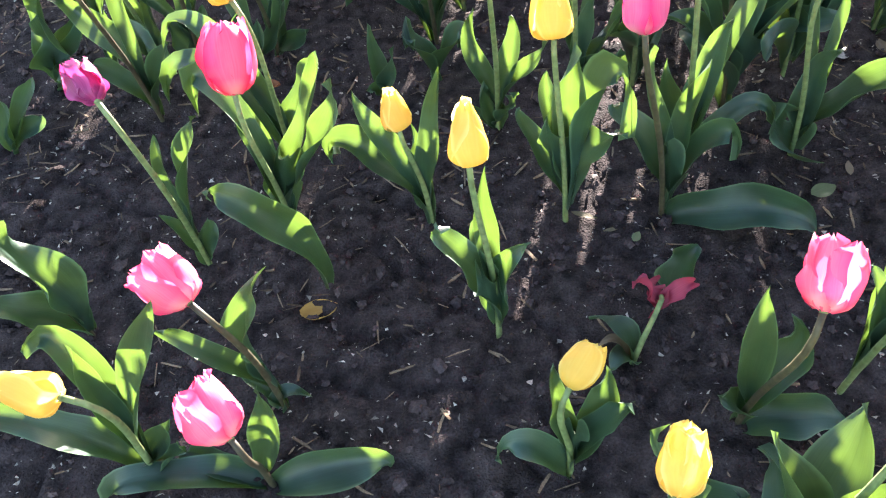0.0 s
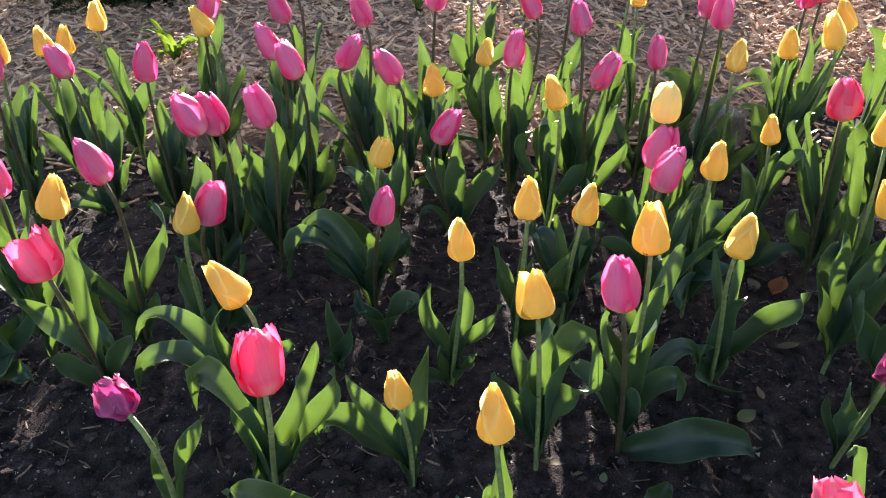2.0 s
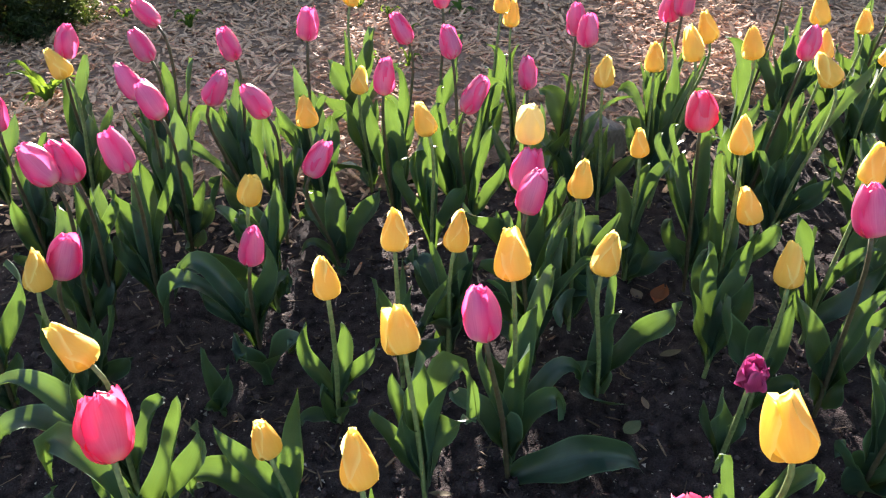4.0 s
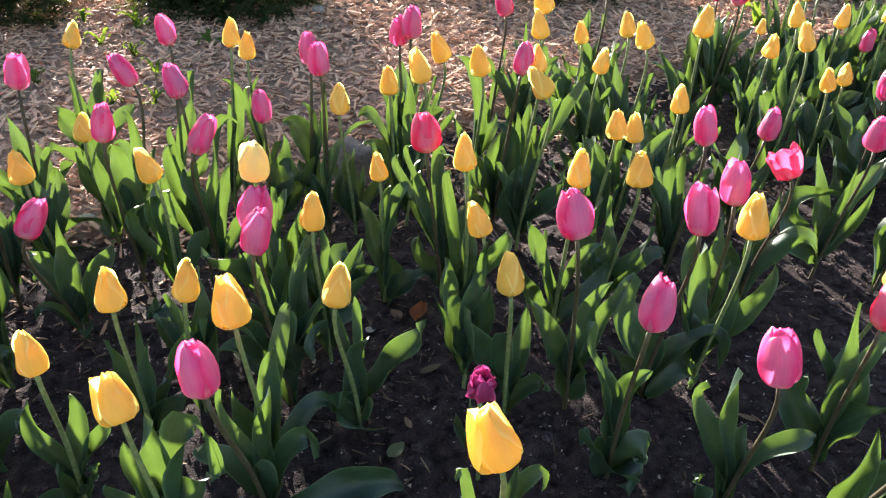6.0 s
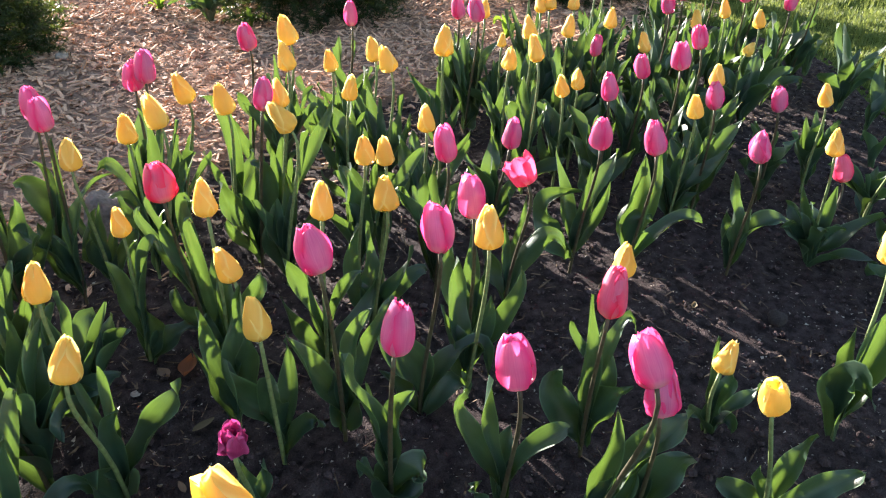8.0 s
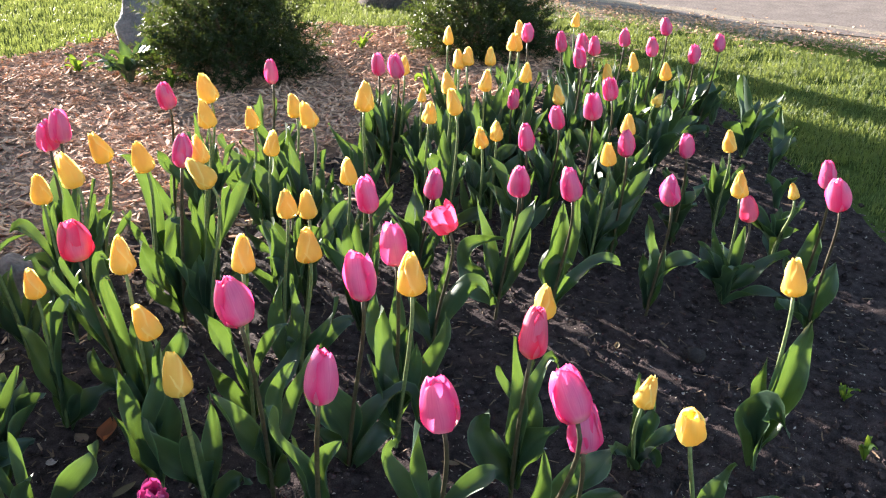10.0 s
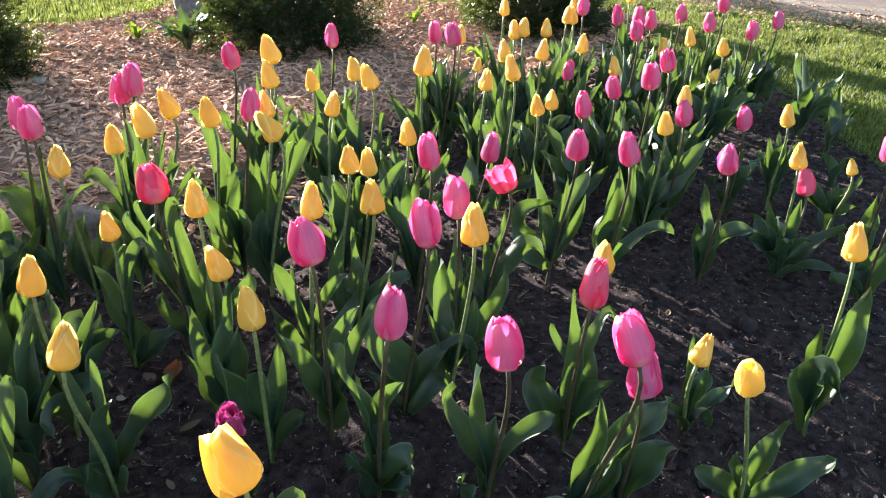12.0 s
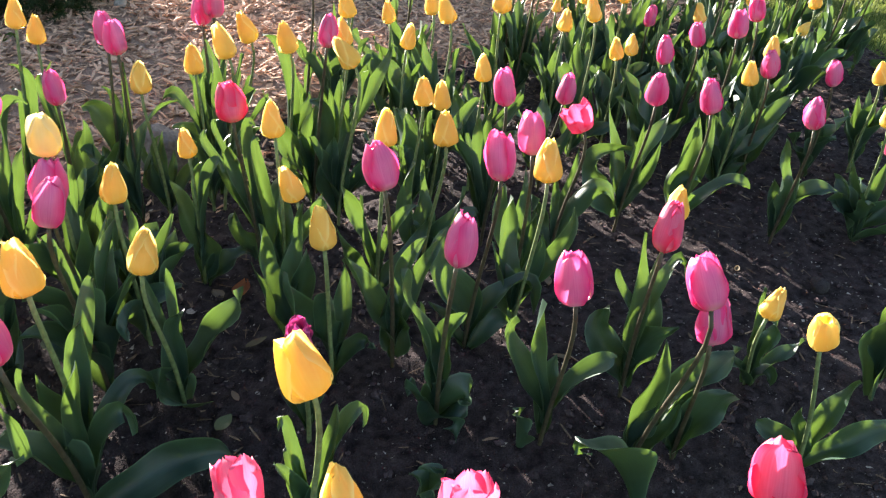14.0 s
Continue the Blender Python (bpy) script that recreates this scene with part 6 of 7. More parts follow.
tulip("pink", (-0.437, 0.568), (-0.487, 0.589, 0.220), 21, 0.97, leaves=[((-0.018, 0.003, 0.103), (-0.041, 0.006, 0.186), 0.055, -29, 12), ((-0.038, -0.014, 0.054), (-0.069, -0.026, 0.103), 0.050, -9, 32), ((-0.016, 0.014, 0.059), (-0.034, 0.027, 0.102), 0.031, -43, 23)])
tulip("pink", (-0.147, 1.650), (-0.166, 1.671, 0.390), 79, 0.96, tip=(-0.6, 0.3, 0.72), leaves=[((0.010, -0.002, 0.112), (-0.011, 0.002, 0.200), 0.019, -80, 1), ((0.015, 0.002, 0.109), (0.032, 0.004, 0.209), 0.018, -117, 5), (48, 0.079, 0.283, 0.051, 0.014, -17), (104, 0.061, 0.282, 0.053, 0.000, 6)])
blind_tulip((-0.161, 0.611), [((-0.042, -0.004, 0.153), (-0.099, -0.009, 0.196), 0.045, -25, 24)])
blind_tulip((-0.054, 1.029), [(-35, 0.055, 0.07, 0.050, 0.04, 20), (-162, 0.042, 0.06, 0.050, 0.03, 0)])
blind_tulip((-0.126, 0.979), [((-0.005, 0.001, 0.054), (-0.011, 0.002, 0.126), 0.031, -76, 2), ((0.008, -0.007, 0.036), (0.022, -0.014, 0.103), 0.026, -137, 4), ((-0.011, -0.008, 0.020), (-0.022, -0.016, 0.026), 0.022, -19, 32)])
blind_tulip((0.741, 0.475), [(172, 0.014, 0.07, 0.045, 0.00, 0)])
blind_tulip((0.570, 0.482), [(130, 0.026, 0.05, 0.036, 0.00, 0), (-28, 0.019, 0.05, 0.045, 0.01, 0)])
blind_tulip((0.771, 0.292), [(154, 0.106, 0.13, 0.081, 0.03, 20)])
blind_tulip((3.146, 0.961), [(31, 0.155, 0.17, 0.054, 0.00, 10), (-46, 0.043, 0.14, 0.054, 0.02, -40), (110, 0.089, 0.12, 0.054, 0.02, 40), (66, 0.094, 0.16, 0.045, 0.00, 20)])
blind_tulip((2.845, 0.735), [(60, 0.10, 0.27, 0.062, 0.00, 20), (330, 0.13, 0.23, 0.060, 0.00, -20), (200, 0.07, 0.20, 0.060, 0.00, 30), (100, 0.05, 0.29, 0.050, 0.00, 0), (290, 0.08, 0.12, 0.060, 0.04, 20), (27, 0.191, 0.24, 0.045, 0.00, 10), (-18, 0.160, 0.17, 0.054, 0.00, -40), (137, 0.094, 0.12, 0.063, 0.03, 40), (160, 0.015, 0.12, 0.054, 0.02, 0), (5, 0.100, 0.20, 0.045, 0.00, -20)])
blind_tulip((2.731, 0.602), [(20, 0.10, 0.21, 0.050, 0.00, 10), (320, 0.06, 0.17, 0.046, 0.00, 30), (-31, 0.078, 0.12, 0.045, 0.00, -30), (4, 0.091, 0.15, 0.036, 0.00, 0)])
blind_tulip((2.473, 0.503), [(71, 0.055, 0.06, 0.054, 0.03, 40), (-115, 0.026, 0.08, 0.045, 0.03, -30)])
blind_tulip((2.480, 0.901), [(310, 0.12, 0.20, 0.062, 0.02, 20), (250, 0.08, 0.15, 0.066, 0.03, -20), (10, 0.06, 0.24, 0.056, 0.00, 0), (30, 0.149, 0.14, 0.054, 0.00, 30), (21, 0.128, 0.12, 0.050, 0.03, -20), (85, 0.088, 0.10, 0.054, 0.02, 50)])
blind_tulip((2.929, 0.998), [(300, 0.10, 0.24, 0.058, 0.00, 20), (350, 0.14, 0.20, 0.056, 0.00, -20), (230, 0.07, 0.18, 0.058, 0.02, 30), (90, 0.05, 0.26, 0.050, 0.00, 0), (24, 0.182, 0.14, 0.050, 0.00, -20), (64, 0.098, 0.12, 0.054, 0.01, 30), (5, 0.208, 0.10, 0.054, 0.02, -50)])
blind_tulip((0.236, 0.617), [(48, 0.024, 0.07, 0.050, 0.00, -30)])
blind_tulip((0.674, 0.593), [(139, 0.032, 0.05, 0.054, 0.02, 40), (-62, 0.061, 0.06, 0.077, 0.02, -50), (-91, 0.061, 0.01, 0.063, 0.03, -30)])
blind_tulip((-0.630, 1.028), [((0.058, -0.011, 0.085), (0.091, -0.017, 0.180), 0.030, -141, 19), ((0.022, -0.009, 0.067), (0.026, -0.015, 0.135), 0.055, -109, -2), ((0.031, -0.016, 0.020), (0.059, -0.031, 0.012), 0.045, -136, 60), ((0.011, 0.008, 0.097), (0.019, 0.017, 0.182), 0.044, -88, 5), ((0.028, 0.010, 0.049), (0.048, 0.022, 0.102), 0.045, -113, 21)])
# Guessed plant at the bed's left end, added to shade the soil before it.
blind_tulip((-0.753, 1.237), [(26, 0.033, 0.15, 0.054, 0.00, 20), (26, 0.069, 0.11, 0.050, 0.00, -20), (-154, 0.012, 0.12, 0.054, 0.02, 40), (53, 0.067, 0.13, 0.050, 0.00, 0)])
blind_tulip((-0.649, 0.882), [((0.043, -0.008, 0.044), (0.071, -0.013, 0.071), 0.036, -146, 35), ((0.013, -0.002, 0.055), (0.020, -0.004, 0.097), 0.040, -95, -1), ((0.039, 0.003, 0.066), (0.071, 0.007, 0.118), 0.037, -130, 23)])

# ---- trees, shrubs, stones ----


def trunk_tree(foot, radius, height, seed, crown):
    rng = random.Random(seed)
    # The same label serves the added trees that stand out of view.
    top = tagged(new("tree"), "tall shade tree with a stout furrowed dark trunk on the lawn", "tree")
    top.location = (*foot, -0.02)
    rows = []
    for z in np.r_[np.linspace(0, 0.5, 9), np.linspace(0.7, height, 16)]:
        flare = 1 + 0.75 * math.exp(-z / 0.12)
        taper = 1 - 0.35 * z / height
        row = []
        for k in range(49):
            q = 2 * math.pi * (k % 48) / 48
            rough = 0.06 * math.sin(9 * q + 1.5 * math.sin(3 * z)) * abs(math.sin(13 * q + z)) + 0.10 * math.exp(-z / 0.15) * math.sin(5 * q + 1)
            row.append((radius * taper * (flare + rough) * math.cos(q), radius * taper * (flare + rough) * math.sin(q), z))
        rows.append(row)
    child("trunk", sheet_mesh("trunk", rows, BARK), top)
    tips = []
    for i in range(9):
        az, up = 2.4 * i + rng.uniform(-0.3, 0.3), rng.uniform(0.4, 1.0)
        start = Vector((0, 0, height * rng.uniform(0.75, 0.98)))
        way = Vector((math.cos(az), math.sin(az), up)).normalized()
        span = crown * rng.uniform(0.7, 1.0)
        line = [start + way * span * s + Vector((0, 0, 0.35 * span * s * s)) for s in np.linspace(0, 1, 7)]
        child("limb", tube_mesh("limb", line, list(np.linspace(radius * 0.35, 0.02, 7)), BARK), top)
        tips += [line[4], line[5], line[6]]
    gen = np.random.default_rng(seed)
    n = 6000
    pick = gen.integers(0, len(tips), n)
    c = np.array([tuple(t) for t in tips])[pick] + gen.normal(0, crown * 0.17, (n, 3))
    a, b = gen.normal(0, 0.07, (n, 3)), gen.normal(0, 0.05, (n, 3))
    verts = np.stack([c - a, c + b, c + a, c - b], 1).reshape(-1, 3)
    child("crown", soup("crown", verts, np.arange(4 * n).reshape(-1, 4), TREE_LEAF), top)
    return top


trunk_tree((4.50, 3.72), 0.155, 4.2, 3, 2.0)
# Three unseen trees, added so their shade falls on the lawn and path.
trunk_tree((6.90, 9.10), 0.22, 7.5, 4, 2.4)
trunk_tree((13.6, 16.2), 0.20, 3.2, 5, 2.4)
trunk_tree((16.6, 17.4), 0.22, 3.6, 6, 2.6)


def yew(foot, radius, height, seed, ragged=0.0):
    rng = random.Random(seed)
    gen = np.random.default_rng(seed)
    top = tagged(new("yew_shrub"), "low dark green spreading yew shrub in wood mulch", "shrub", "yew shrubs")
    top.location = (*foot, 0)
    shoots = []
    for i in range(38):
        az, lift = rng.uniform(0, 6.28), 1.35 * rng.random() ** 1.5
        r = radius * rng.uniform(0.75, 1.0 + ragged)
        end = Vector((math.cos(az) * math.cos(lift) * r, math.sin(az) * math.cos(lift) * r, 0.05 + height * math.sin(lift) * rng.uniform(0.8, 1.1 + ragged * 0.4)))
        mid = Vector((end.x * 0.35, end.y * 0.35, end.z * 0.7))
        line = [mid * 2 * s * (1 - s) + end * s * s for s in np.linspace(0, 1, 7)]
        child("branch", tube_mesh("branch", line, list(np.linspace(0.007, 0.002, 7)), TWIG, 5), top)
        for k in range(14):
            s = rng.uniform(0.2, 1.0)
            p = mid * 2 * s * (1 - s) + end * s * s
            out = (end - mid).normalized()
            way = (out + Vector((rng.gauss(0, 0.7), rng.gauss(0, 0.7), rng.gauss(0.25, 0.5)))).normalized()
            shoots.append((p, way, rng.uniform(0.05, 0.12)))
    for k in range(1250):
        az, lift = rng.uniform(0, 6.28), math.asin(rng.random() ** 1.2)
        r = rng.uniform(0.62, 1.0) * (1 + 0.10 * math.sin(3 * az + seed) + 0.08 * math.sin(7 * az + 4 * lift + seed))
        out = Vector((math.cos(az) * math.cos(lift), math.sin(az) * math.cos(lift), math.sin(lift)))
        p = Vector((out.x * radius * r, out.y * radius * r, 0.03 + out.z * height * 0.95 * r))
        shoots.append((p, (out + Vector((rng.gauss(0, 0.5), rng.gauss(0, 0.5), rng.gauss(0.2, 0.4)))).normalized(), rng.uniform(0.05, 0.11)))
    P = np.array([tuple(p) for p, _, _ in shoots])
    D = np.array([tuple(d) for _, d, _ in shoots])
    L = np.array([l for _, _, l in shoots])
    per = 30
    s = np.tile(np.linspace(0.05, 1, per), len(P))
    idx = np.repeat(np.arange(len(P)), per)
    at = P[idx] + D[idx] * (s * L[idx])[:, None]
    rnd = gen.normal(0, 1, (len(idx), 3))
    off = np.cross(D[idx], rnd)
    off /= np.linalg.norm(off, axis=1)[:, None] + 1e-9
    way = off + 0.7 * D[idx]
    way /= np.linalg.norm(way, axis=1)[:, None]
    ln = gen.uniform(0.015, 0.025, len(idx))[:, None]
    wd = np.cross(way, gen.normal(0, 1, (len(idx), 3)))
    wd = wd / (np.linalg.norm(wd, axis=1)[:, None] + 1e-9) * 0.0021
    verts = np.stack([at - wd, at + wd, at + way * ln + wd * 0.3, at + way * ln - wd * 0.3], 1).reshape(-1, 3)
    verts[:, 2] = np.maximum(verts[:, 2], 0.0)
    child("foliage", soup("foliage", verts, np.arange(4 * len(idx)).reshape(-1, 4), NEEDLE), top, "dense dark needles")
    return top


yew((2.38, 2.87), 0.36, 0.43, 11)
yew((3.55, 2.35), 0.34, 0.46, 12, 0.35)
yew((1.02, 3.14), 0.33, 0.46, 13)
yew((0.14, 3.40), 0.34, 0.46, 14)
yew((-0.70, 2.90), 0.25, 0.42, 15)


def boulder(foot, size, seed, label="large rough grey granite boulder in mulch behind a yew", material=None):
    bm = bmesh.new()
    bmesh.ops.create_icosphere(bm, subdivisions=5, radius=1)
    for v in bm.verts:
        d = v.co.normalized()
        k = 1 + 0.22 * noise.noise(d * 1.3 + Vector((seed, 0, 0))) + 0.10 * noise.noise(d * 3.1 + Vector((0, seed, 0))) + 0.03 * noise.noise(d * 9)
        f = Vector((d.x, d.y, d.z)) * k
        for n, off in ((Vector((0.3, -0.2, 1)).normalized(), 0.72), (Vector((-1, -0.5, 0.3)).normalized(), 0.8), (Vector((0.6, -1, 0.35)).normalized(), 0.78)):
            over = f.dot(n) - off
            if over > 0:
                f -= n * over * 0.8
        v.co = Vector((f.x * size[0], f.y * size[1], f.z * size[2]))
    for f in bm.faces:
        f.smooth = True
    me = bpy.data.meshes.new("boulder")
    bm.to_mesh(me)
    bm.free()
    me.materials.append(material or ROCK)
    ob = tagged(new("boulder", me), label, "stone" if material else "boulder")
    ob.location = (*foot, size[2] * 0.25)
    return ob


boulder((2.68, 3.60), (0.37, 0.30, 0.25), 4)
boulder((0.790, 1.605), (0.062, 0.052, 0.085), 9, "smooth brownish grey stone at the mulch edge", ROCK_BROWN)



def leafy_weed(foot, n, reach, width, seed, label="low leafy green weed growing in the mulch", material=None):
    rng = random.Random(seed)
    top = tagged(new("weed"), label, "weed", "weeds in the mulch")
    top.location = (*foot, 0.01)
    for i in range(n):
        child("leaf", leaf_mesh(rng, 2.4 * i + rng.uniform(-0.4, 0.4), reach * rng.uniform(0.6, 1.0), reach * rng.uniform(0.3, 1.1), width * rng.uniform(0.8, 1.1),
                                rng.uniform(0, 0.04), rng.uniform(-0.6, 0.6), 1.4, material or WEED), top)
    return top


leafy_weed((1.95, 2.98), 15, 0.170, 0.056, 1, "clump of dark strap-leaved green perennial in the mulch", LEAF)
leafy_weed((1.88, 3.26), 7, 0.08, 0.03, 2)
leafy_weed((2.02, 2.80), 5, 0.06, 0.022, 3)
leafy_weed((-0.48, 2.24), 14, 0.10, 0.022, 4)
leafy_weed((-0.10, 2.75), 6, 0.05, 0.02, 5)
leafy_weed((0.62, 2.95), 6, 0.06, 0.02, 6)
leafy_weed((3.10, 2.75), 8, 0.09, 0.018, 7)
leafy_weed((2.72, 2.02), 4, 0.08, 0.05, 8)
leafy_weed((1.58, 0.10), 5, 0.022, 0.012, 9, "tiny green seedling in the soil")
leafy_weed((1.42, 0.03), 4, 0.02, 0.012, 10, "tiny green seedling in the soil")
for k, spot in enumerate(((-0.43, 2.91), (-0.33, 3.08), (-0.31, 2.88), (0.48, 3.14), (0.64, 3.07), (0.47, 2.84), (0.54, 2.67), (0.23, 2.54), (0.54, 2.43), (0.39, 2.28), (0.49, 2.24), (0.78, 2.63), (0.72, 3.28), (2.31, 3.34), (2.22, 3.75))):
    leafy_weed(spot, 4 + k % 4, 0.035 + 0.012 * (k % 3), 0.013 + 0.004 * (k % 2), 30 + k, "small yellow-green sprout growing in the mulch")


def fallen_leaf(place, az, length, width, material, label, curl=0.3, kind="fallen_leaf"):
    """A leaf or petal lying on the ground, its rim curled up."""
    rng = random.Random(int(place[0] * 991 + place[1] * 577))
    rows = []
    for s in np.linspace(0, 1, 9):
        w = width / 2 * max(0.04, math.sin(math.pi * s ** 0.85)) ** 0.7
        rows.append([((s - 0.5) * length, u * w, 0.003 + curl * width * (u * u * 0.5 + 0.6 * (s - 0.5) ** 2) + 0.02 * width * math.sin(9 * s + 3 * u + place[0])) for u in np.linspace(-1, 1, 7)])
    ob = tagged(new(kind, sheet_mesh(kind, rows, material)), label, "fallen leaf")
    z = float(soil_height(np.array([place[0]]), np.array([place[1]]))[0]) if place[1] < 1.8 else 0.02
    ob.matrix_basis = pose(place[0], place[1], z + 0.004, rng.uniform(-8, 8), rng.uniform(-8, 8), az)
    return ob


fallen_leaf((0.440, 0.772), 20, 0.034, 0.022, FADED, "faded green oval leaf lying on soil", 0.1)
fallen_leaf((0.485, 0.815), 80, 0.028, 0.010, DRY_LEAF, "dry brown leaf scrap on soil", 0.2)
fallen_leaf((0.575, 0.898), 10, 0.045, 0.016, DRY_LEAF, "long dry brown leaf lying on soil", 0.2)
fallen_leaf((0.640, 1.045), 40, 0.050, 0.032, RUSSET, "curled reddish-brown dry leaf on soil", 0.7)
fallen_leaf((0.600, 1.060), 100, 0.030, 0.020, DRY_LEAF, "small dry leaf scrap on soil", 0.5)
fallen_leaf((0.202, 0.705), 60, 0.016, 0.011, FADED, "small pale yellow-green leaf scrap on soil", 0.1)
fallen_leaf((0.142, 0.740), -20, 0.034, 0.010, DRY_LEAF, "flat dry leaf strip on soil", 0.1)
fallen_leaf((0.175, 0.725), 15, 0.022, 0.006, DRY_LEAF, "thin dry straw on soil", 0.1)
fallen_leaf((0.545, 1.055), 30, 0.022, 0.018, BIT, "pale flat wood scrap on soil", 0.1)
fallen_leaf((-0.174, 0.598), 10, 0.045, 0.030, RUSSET_PALE, "withered yellow-brown petal on soil", 0.6, "fallen_petal")
fallen_leaf((-0.300, 1.010), 0, 0.026, 0.020, RUSSET, "orange-red fallen petal on soil", 0.5, "fallen_petal")
fallen_leaf((1.115, 0.730), 50, 0.040, 0.016, DRY_LEAF, "dry brown leaf scrap on soil", 0.4)
fallen_leaf((0.950, 0.560), 120, 0.030, 0.010, DRY_LEAF, "dry brown leaf scrap on soil", 0.4)
fallen_leaf((1.460, 0.515), 20, 0.025, 0.012, DRY_LEAF, "dry brown leaf scrap on soil", 0.4)


def wilted_tulip(foot):
    rng = random.Random(8)
    top = tagged(new("tulip"), "wilted tulip with shrivelled crimson petals drooping to the soil", "tulip", "tulips in the bed")
    top.location = (*foot, 0)
    line = [Vector((0.0, 0.0, -0.01)), Vector((0.006, 0.004, 0.03)), Vector((0.018, 0.02, 0.055)), Vector((0.026, 0.035, 0.062)), Vector((0.028, 0.045, 0.055))]
    child("stem", tube_mesh("stem", line, [0.0035, 0.0033, 0.003, 0.0028, 0.0028], STEM_GREEN), top)
    for i, (az, reach, high) in enumerate(((20, 0.038, 0.060), (150, 0.034, 0.058), (95, 0.022, 0.050), (250, 0.015, 0.035))):
        p = child("petal", leaf_mesh(rng, radians(az), reach, high - 0.045, 0.024, 0.012, 0.9, 2.5, CRIMSON), top)
        p.location = (0.027, 0.042, 0.050)
    child("leaf", leaf_mesh(rng, radians(150), 0.055, 0.035, 0.030, 0.02, 0.4, 1.0), top)
    child("leaf", leaf_mesh(rng, radians(172), 0.040, 0.022, 0.022, 0.01, 0.4, 1.0, DRY_LEAF), top)
    child("leaf", leaf_mesh(rng, radians(215), 0.035, 0.012, 0.035, 0.01, 0.2, 1.0), top)


wilted_tulip((0.178, 0.532))


def pebble(place, size, material, label):
    bm = bmesh.new()
    bmesh.ops.create_icosphere(bm, subdivisions=2, radius=size)
    for v in bm.verts:
        v.co *= 1 + 0.5 * noise.noise(v.co * (1.1 / size) + Vector(place))
        v.co.z *= 0.7
    for f in bm.faces:
        f.smooth = True
    me = bpy.data.meshes.new("pebble")
    bm.to_mesh(me)
    bm.free()
    me.materials.append(material)
    ob = tagged(new("pebble", me), label, "pebble")
    ob.location = place


pebble((1.258, 2.848, 0.035), 0.022, BIT, "small white stone on the wood mulch")
pebble((1.527, 0.372, 0.010), 0.019, CLOD_MATTE, "fist-sized dark soil lump on the bed")

# ---- loose litter ----
gen = np.random.default_rng(21)


def chips(name, x, y, z, long_range, wide_range, material, label, category, tilt=0.35):
    """Bent slivers lying at random, each a closed box."""
    n = len(x)
    az, ln, wd = gen.uniform(0, 6.28, n), gen.uniform(*long_range, n), gen.uniform(*wide_range, n)
    th, pitch = wd * gen.uniform(0.15, 0.35, n), gen.normal(0, tilt, n)
    d = np.stack([np.cos(az) * np.cos(pitch), np.sin(az) * np.cos(pitch), np.sin(pitch)], -1)
    w = np.stack([-np.sin(az), np.cos(az), gen.normal(0, 0.35, n)], -1)
    u = np.cross(d, w)
    c = np.stack([x, y, z + np.abs(np.sin(pitch)) * ln * 0.35 + th], -1)
    rows = []
    for sx in (-1, 0, 1):
        half = wd / 2 * (gen.uniform(0.15, 0.75, n) if sx else gen.uniform(0.8, 1.0, n))
        shift = gen.normal(0, 0.12, n) * wd
        bow = np.zeros(n) if sx else gen.uniform(-0.1, 0.25, n) * wd
        for sy in (-1, 1):
            for sz in (-1, 1):
                rows.append(c + d * (sx * ln / 2)[:, None] + w * (sy * half + shift)[:, None] + u * (sz * th / 2 - bow)[:, None])
    verts = np.stack(rows, 1).reshape(-1, 3)
    quad = np.array([(0, 1, 3, 2), (8, 10, 11, 9), (0, 4, 5, 1), (2, 3, 7, 6), (1, 5, 7, 3), (4, 8, 9, 5), (6, 7, 11, 10), (5, 9, 11, 7)])
    faces = (np.arange(n)[:, None, None] * 12 + quad).reshape(-1, 4)
    return tagged(new(name, soup(name, verts, faces, material)), label, category, kind="stuff")


n = 64000
x, y = gen.uniform(-1.9, 4.4, n), gen.uniform(1.0, 3.95, n)
near = inside(x, y, MULCH_EDGE)
fray = ~near & (border(x, y, MULCH_EDGE) < 0.36) & (y < 2.2) & (gen.random(n) < 0.6 * np.exp(-border(x, y, MULCH_EDGE) / 0.13))
x, y = x[near | fray], y[near | fray]
chips("wood_chips", x, y, np.where(inside(x, y, MULCH_EDGE), mulch_height(x, y) - 0.004 + gen.uniform(0, 0.012, len(x)), soil_height(x, y)), (0.012, 0.052), (0.0045, 0.013), CHIP,
      "pale brown shredded wood chips covering the mulch bed", "wood chips", 0.27)
n = 20000
x, y = gen.uniform(-1.5, 3.4, n), gen.uniform(-0.6, 1.75, n)
keep = inside(x, y, BED) & (gen.random(n) < 0.25 + 0.35 * (y > 0.8) + 0.4 * (y > 1.3))
x, y = x[keep], y[keep]
chips("soil_litter", x, y, soil_height(x, y), (0.006, 0.034), (0.0008, 0.0046), TWIG, "scattered twigs and wood splinters on the soil", "twigs", 0.15)
n = 48000
x, y = gen.uniform(-1.5, 3.5, n), gen.uniform(-0.7, 1.8, n)
keep = inside(x, y, BED)
x, y = x[keep], y[keep]
c = np.stack([x, y, soil_height(x, y) + 0.0006], -1)
size = (0.0006 + 0.0032 * gen.random(len(x)) ** 2.2)[:, None, None]
corners = c[:, None] + gen.normal(0, 0.75, (len(x), 4, 3)) * size * np.array([1, 1, 0.5])
tagged(new("pale_grit", soup("pale_grit", corners, (np.arange(len(x))[:, None, None] * 4 + np.array([(0, 1, 2), (0, 2, 3), (0, 3, 1), (1, 3, 2)])).reshape(-1, 3), BIT)),
       "tiny pale specks of grit and roots in the soil", "grit", kind="stuff")


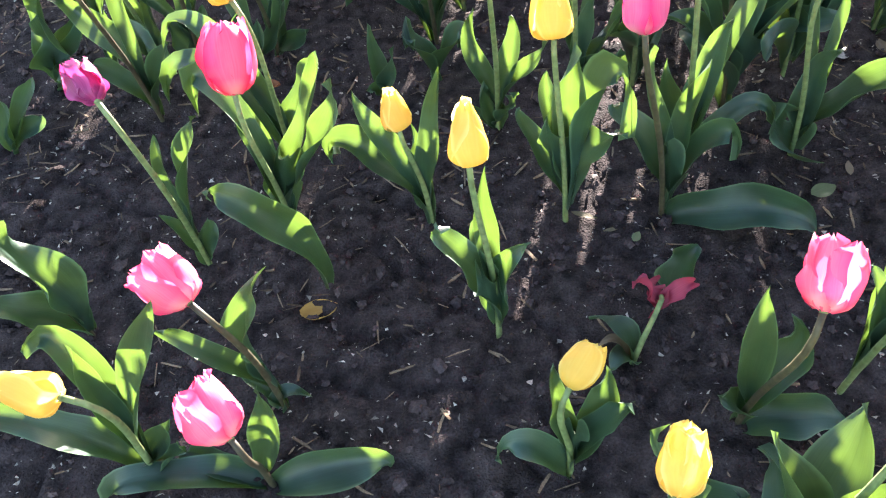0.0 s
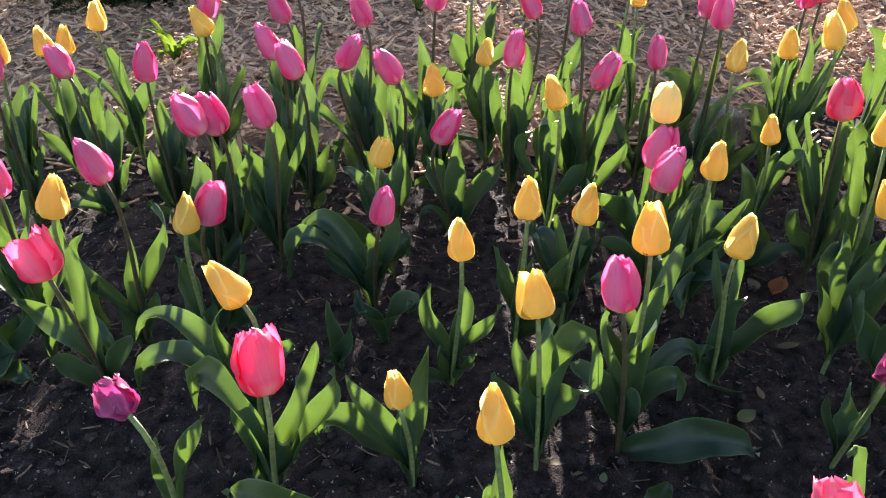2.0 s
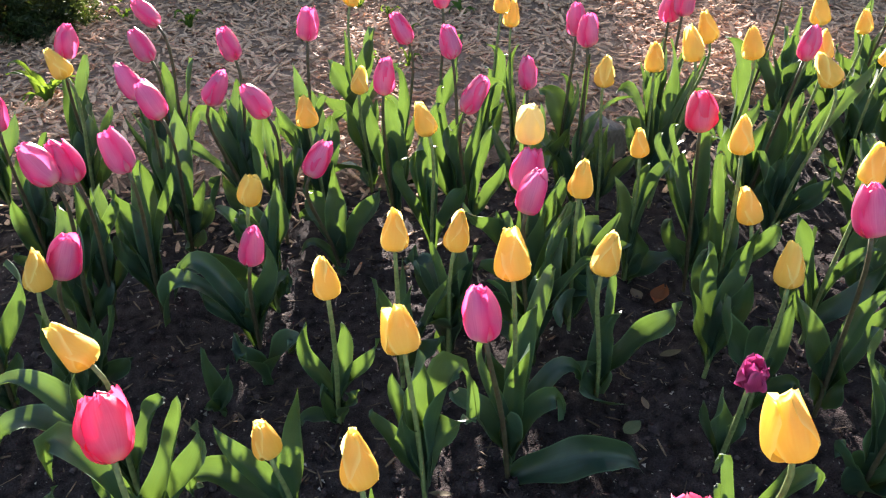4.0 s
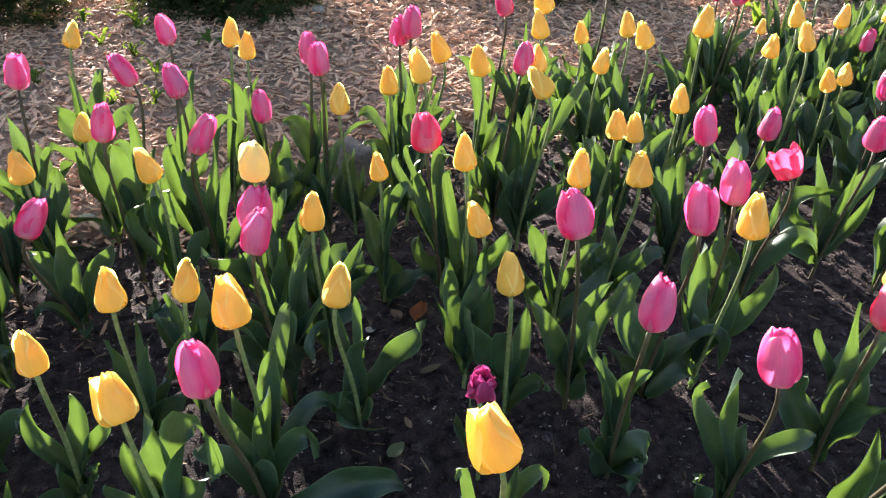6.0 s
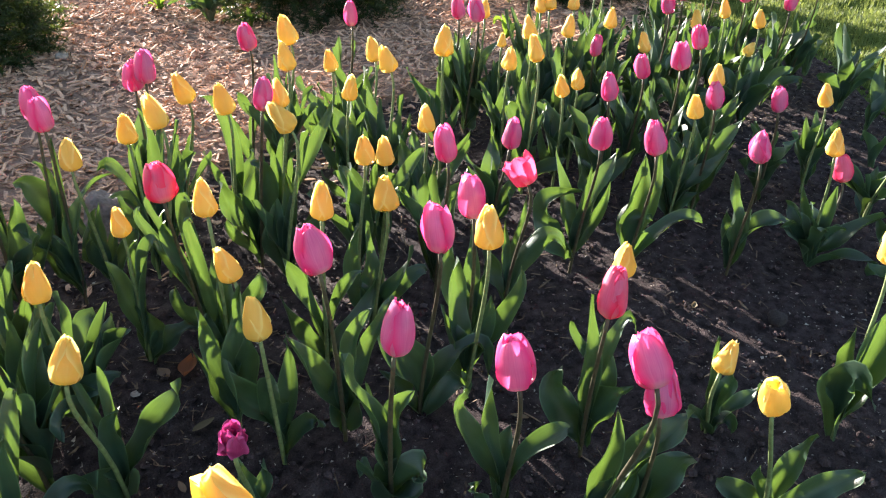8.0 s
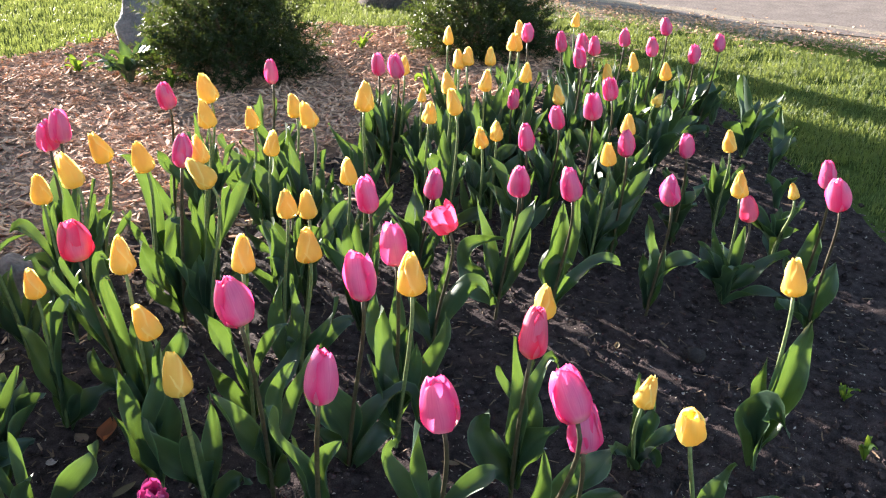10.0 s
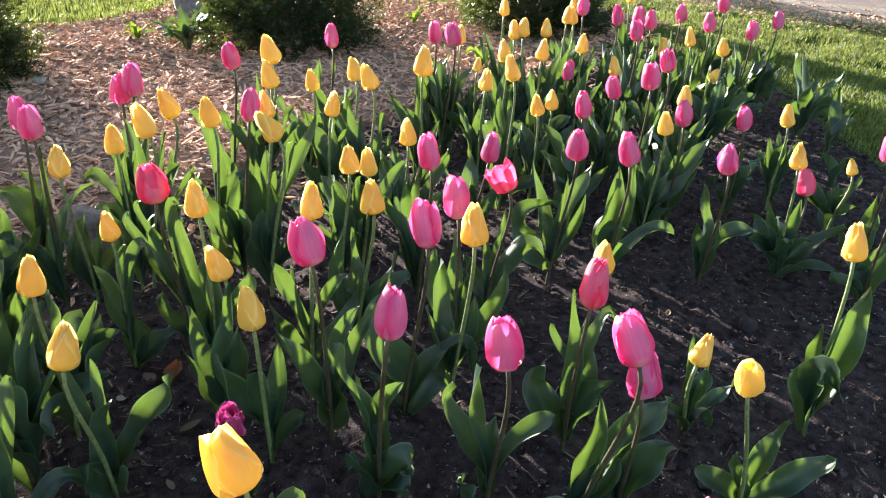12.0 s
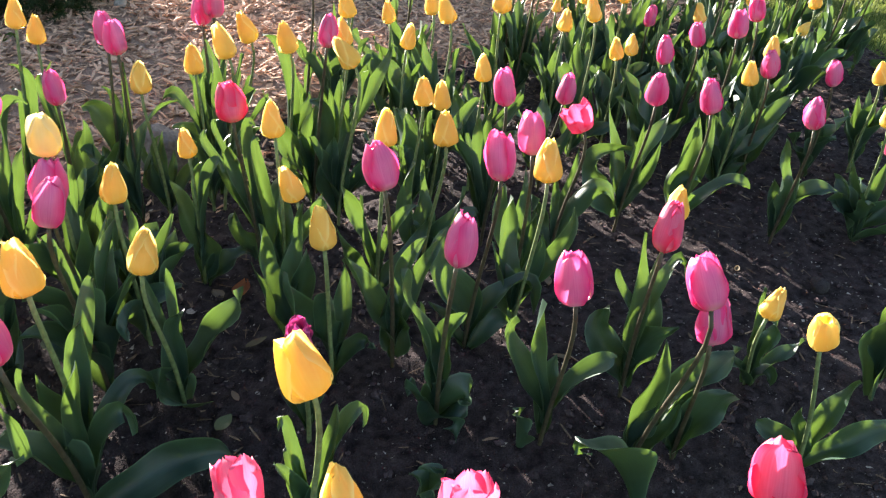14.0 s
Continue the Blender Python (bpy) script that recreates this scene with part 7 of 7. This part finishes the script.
def clods(n):
    x, y = gen.uniform(-1.5, 3.5, n), gen.uniform(-0.8, 1.8, n)
    keep = inside(x, y, BED)
    x, y = x[keep], y[keep]
    n = len(x)
    r = 0.0014 + 0.0080 * gen.random(n) ** 3.6
    base = np.array([(1, 0, 0), (-1, 0, 0), (0, 1, 0), (0, -1, 0), (0, 0, 1), (0, 0, -1), (.7, .7, .5), (-.7, .7, .5), (-.7, -.7, .5), (.7, -.7, .5)], float)
    tri = np.array([(4, 0, 6), (4, 6, 2), (4, 2, 7), (4, 7, 1), (4, 1, 8), (4, 8, 3), (4, 3, 9), (4, 9, 0), (0, 5, 2), (2, 6, 0), (2, 5, 1), (1, 7, 2), (1, 5, 3), (3, 8, 1), (3, 5, 0), (0, 9, 3)])
    shape = base[None] * gen.uniform(0.6, 1.2, (n, 10, 1)) * r[:, None, None] * gen.uniform(0.6, 1.3, (n, 1, 3))
    verts = shape + np.stack([x, y, soil_height(x, y) + r * 0.3], -1)[:, None]
    return tagged(new("soil_clods", soup("soil_clods", verts, (np.arange(n)[:, None, None] * 10 + tri).reshape(-1, 3), CLOD)),
                  "dark crumbled clods lying on the soil", "soil clods", kind="stuff")


clods(33000)
n = 6000
s = gen.random(n)
y = -3.0 + 9.0 * s
x = np.interp(y, [p[1] for p in ROAD_NEAR[::-1]], [p[0] for p in ROAD_NEAR[::-1]]) + gen.normal(-0.24, 0.24, n)
chips("verge_litter", x, y, np.full(n, -0.004), (0.010, 0.035), (0.006, 0.018), CHIP, "dry leaf litter and grit along the path's edge", "litter", 0.2)


def grass(name, n, x0, x1, y0, y1, tall, label, bare=0.50):
    x, y = gen.uniform(x0, x1, n), gen.uniform(y0, y1, n)
    road = ROAD_NEAR + ROAD_FAR[::-1]
    out = ~inside(x, y, BED) & ~inside(x, y, MULCH_EDGE) & ~inside(x, y, road)
    edge = np.minimum(border(x, y, BED), border(x, y, MULCH_EDGE))
    verge = border(x, y, road)
    keep = out & (edge > gen.uniform(0, 0.09, n)) & (verge > gen.uniform(0.1, 0.6, n)) & (lumps(x, y, 7, 31) + 0.35 * lumps(x, y, 25, 32) > bare + gen.uniform(-0.28, 0.14, n))
    x, y = x[keep], y[keep]
    n = len(x)
    tuft = lumps(x, y, 34, 34)
    h = tall * gen.uniform(0.5, 1.2, n) * (0.35 + 0.7 * lumps(x, y, 9, 33) + 0.75 * tuft)
    az, lean = 14 * lumps(x, y, 16, 35) + gen.normal(0, 0.9, n), gen.uniform(0.05, 0.75, n)
    d = np.stack([np.cos(az), np.sin(az), np.zeros(n)], -1)
    w = np.stack([-np.sin(az), np.cos(az), np.zeros(n)], -1) * gen.uniform(0.0009, 0.0021, n)[:, None]
    p = np.stack([x, y, np.full(n, -0.02)], -1)
    m = p + d * (h * lean * 0.35)[:, None] + np.array([0, 0, 1]) * (h * 0.62)[:, None]
    t = p + d * (h * lean)[:, None] + np.array([0, 0, 1]) * h[:, None]
    verts = np.stack([p - w, p + w, m + w * 0.8, m - w * 0.8, t], 1).reshape(-1, 3)
    k = np.arange(n) * 5
    me = bpy.data.meshes.new(name)
    faces = np.stack([k, k + 1, k + 2, k + 3], -1).tolist() + np.stack([k + 3, k + 2, k + 4], -1).tolist()
    me.from_pydata(verts.tolist(), [], faces)
    me.materials.append(GRASS)
    return tagged(new(name, me), label, "grass", kind="stuff")


grass("lawn_grass", 230000, 1.9, 5.8, -0.9, 3.6, 0.027, "short uneven green lawn grass beside the bed")
grass("lawn_grass", 115000, -1.6, 4.6, 3.6, 6.0, 0.026, "sunlit lawn grass behind the mulch bed", 0.2)
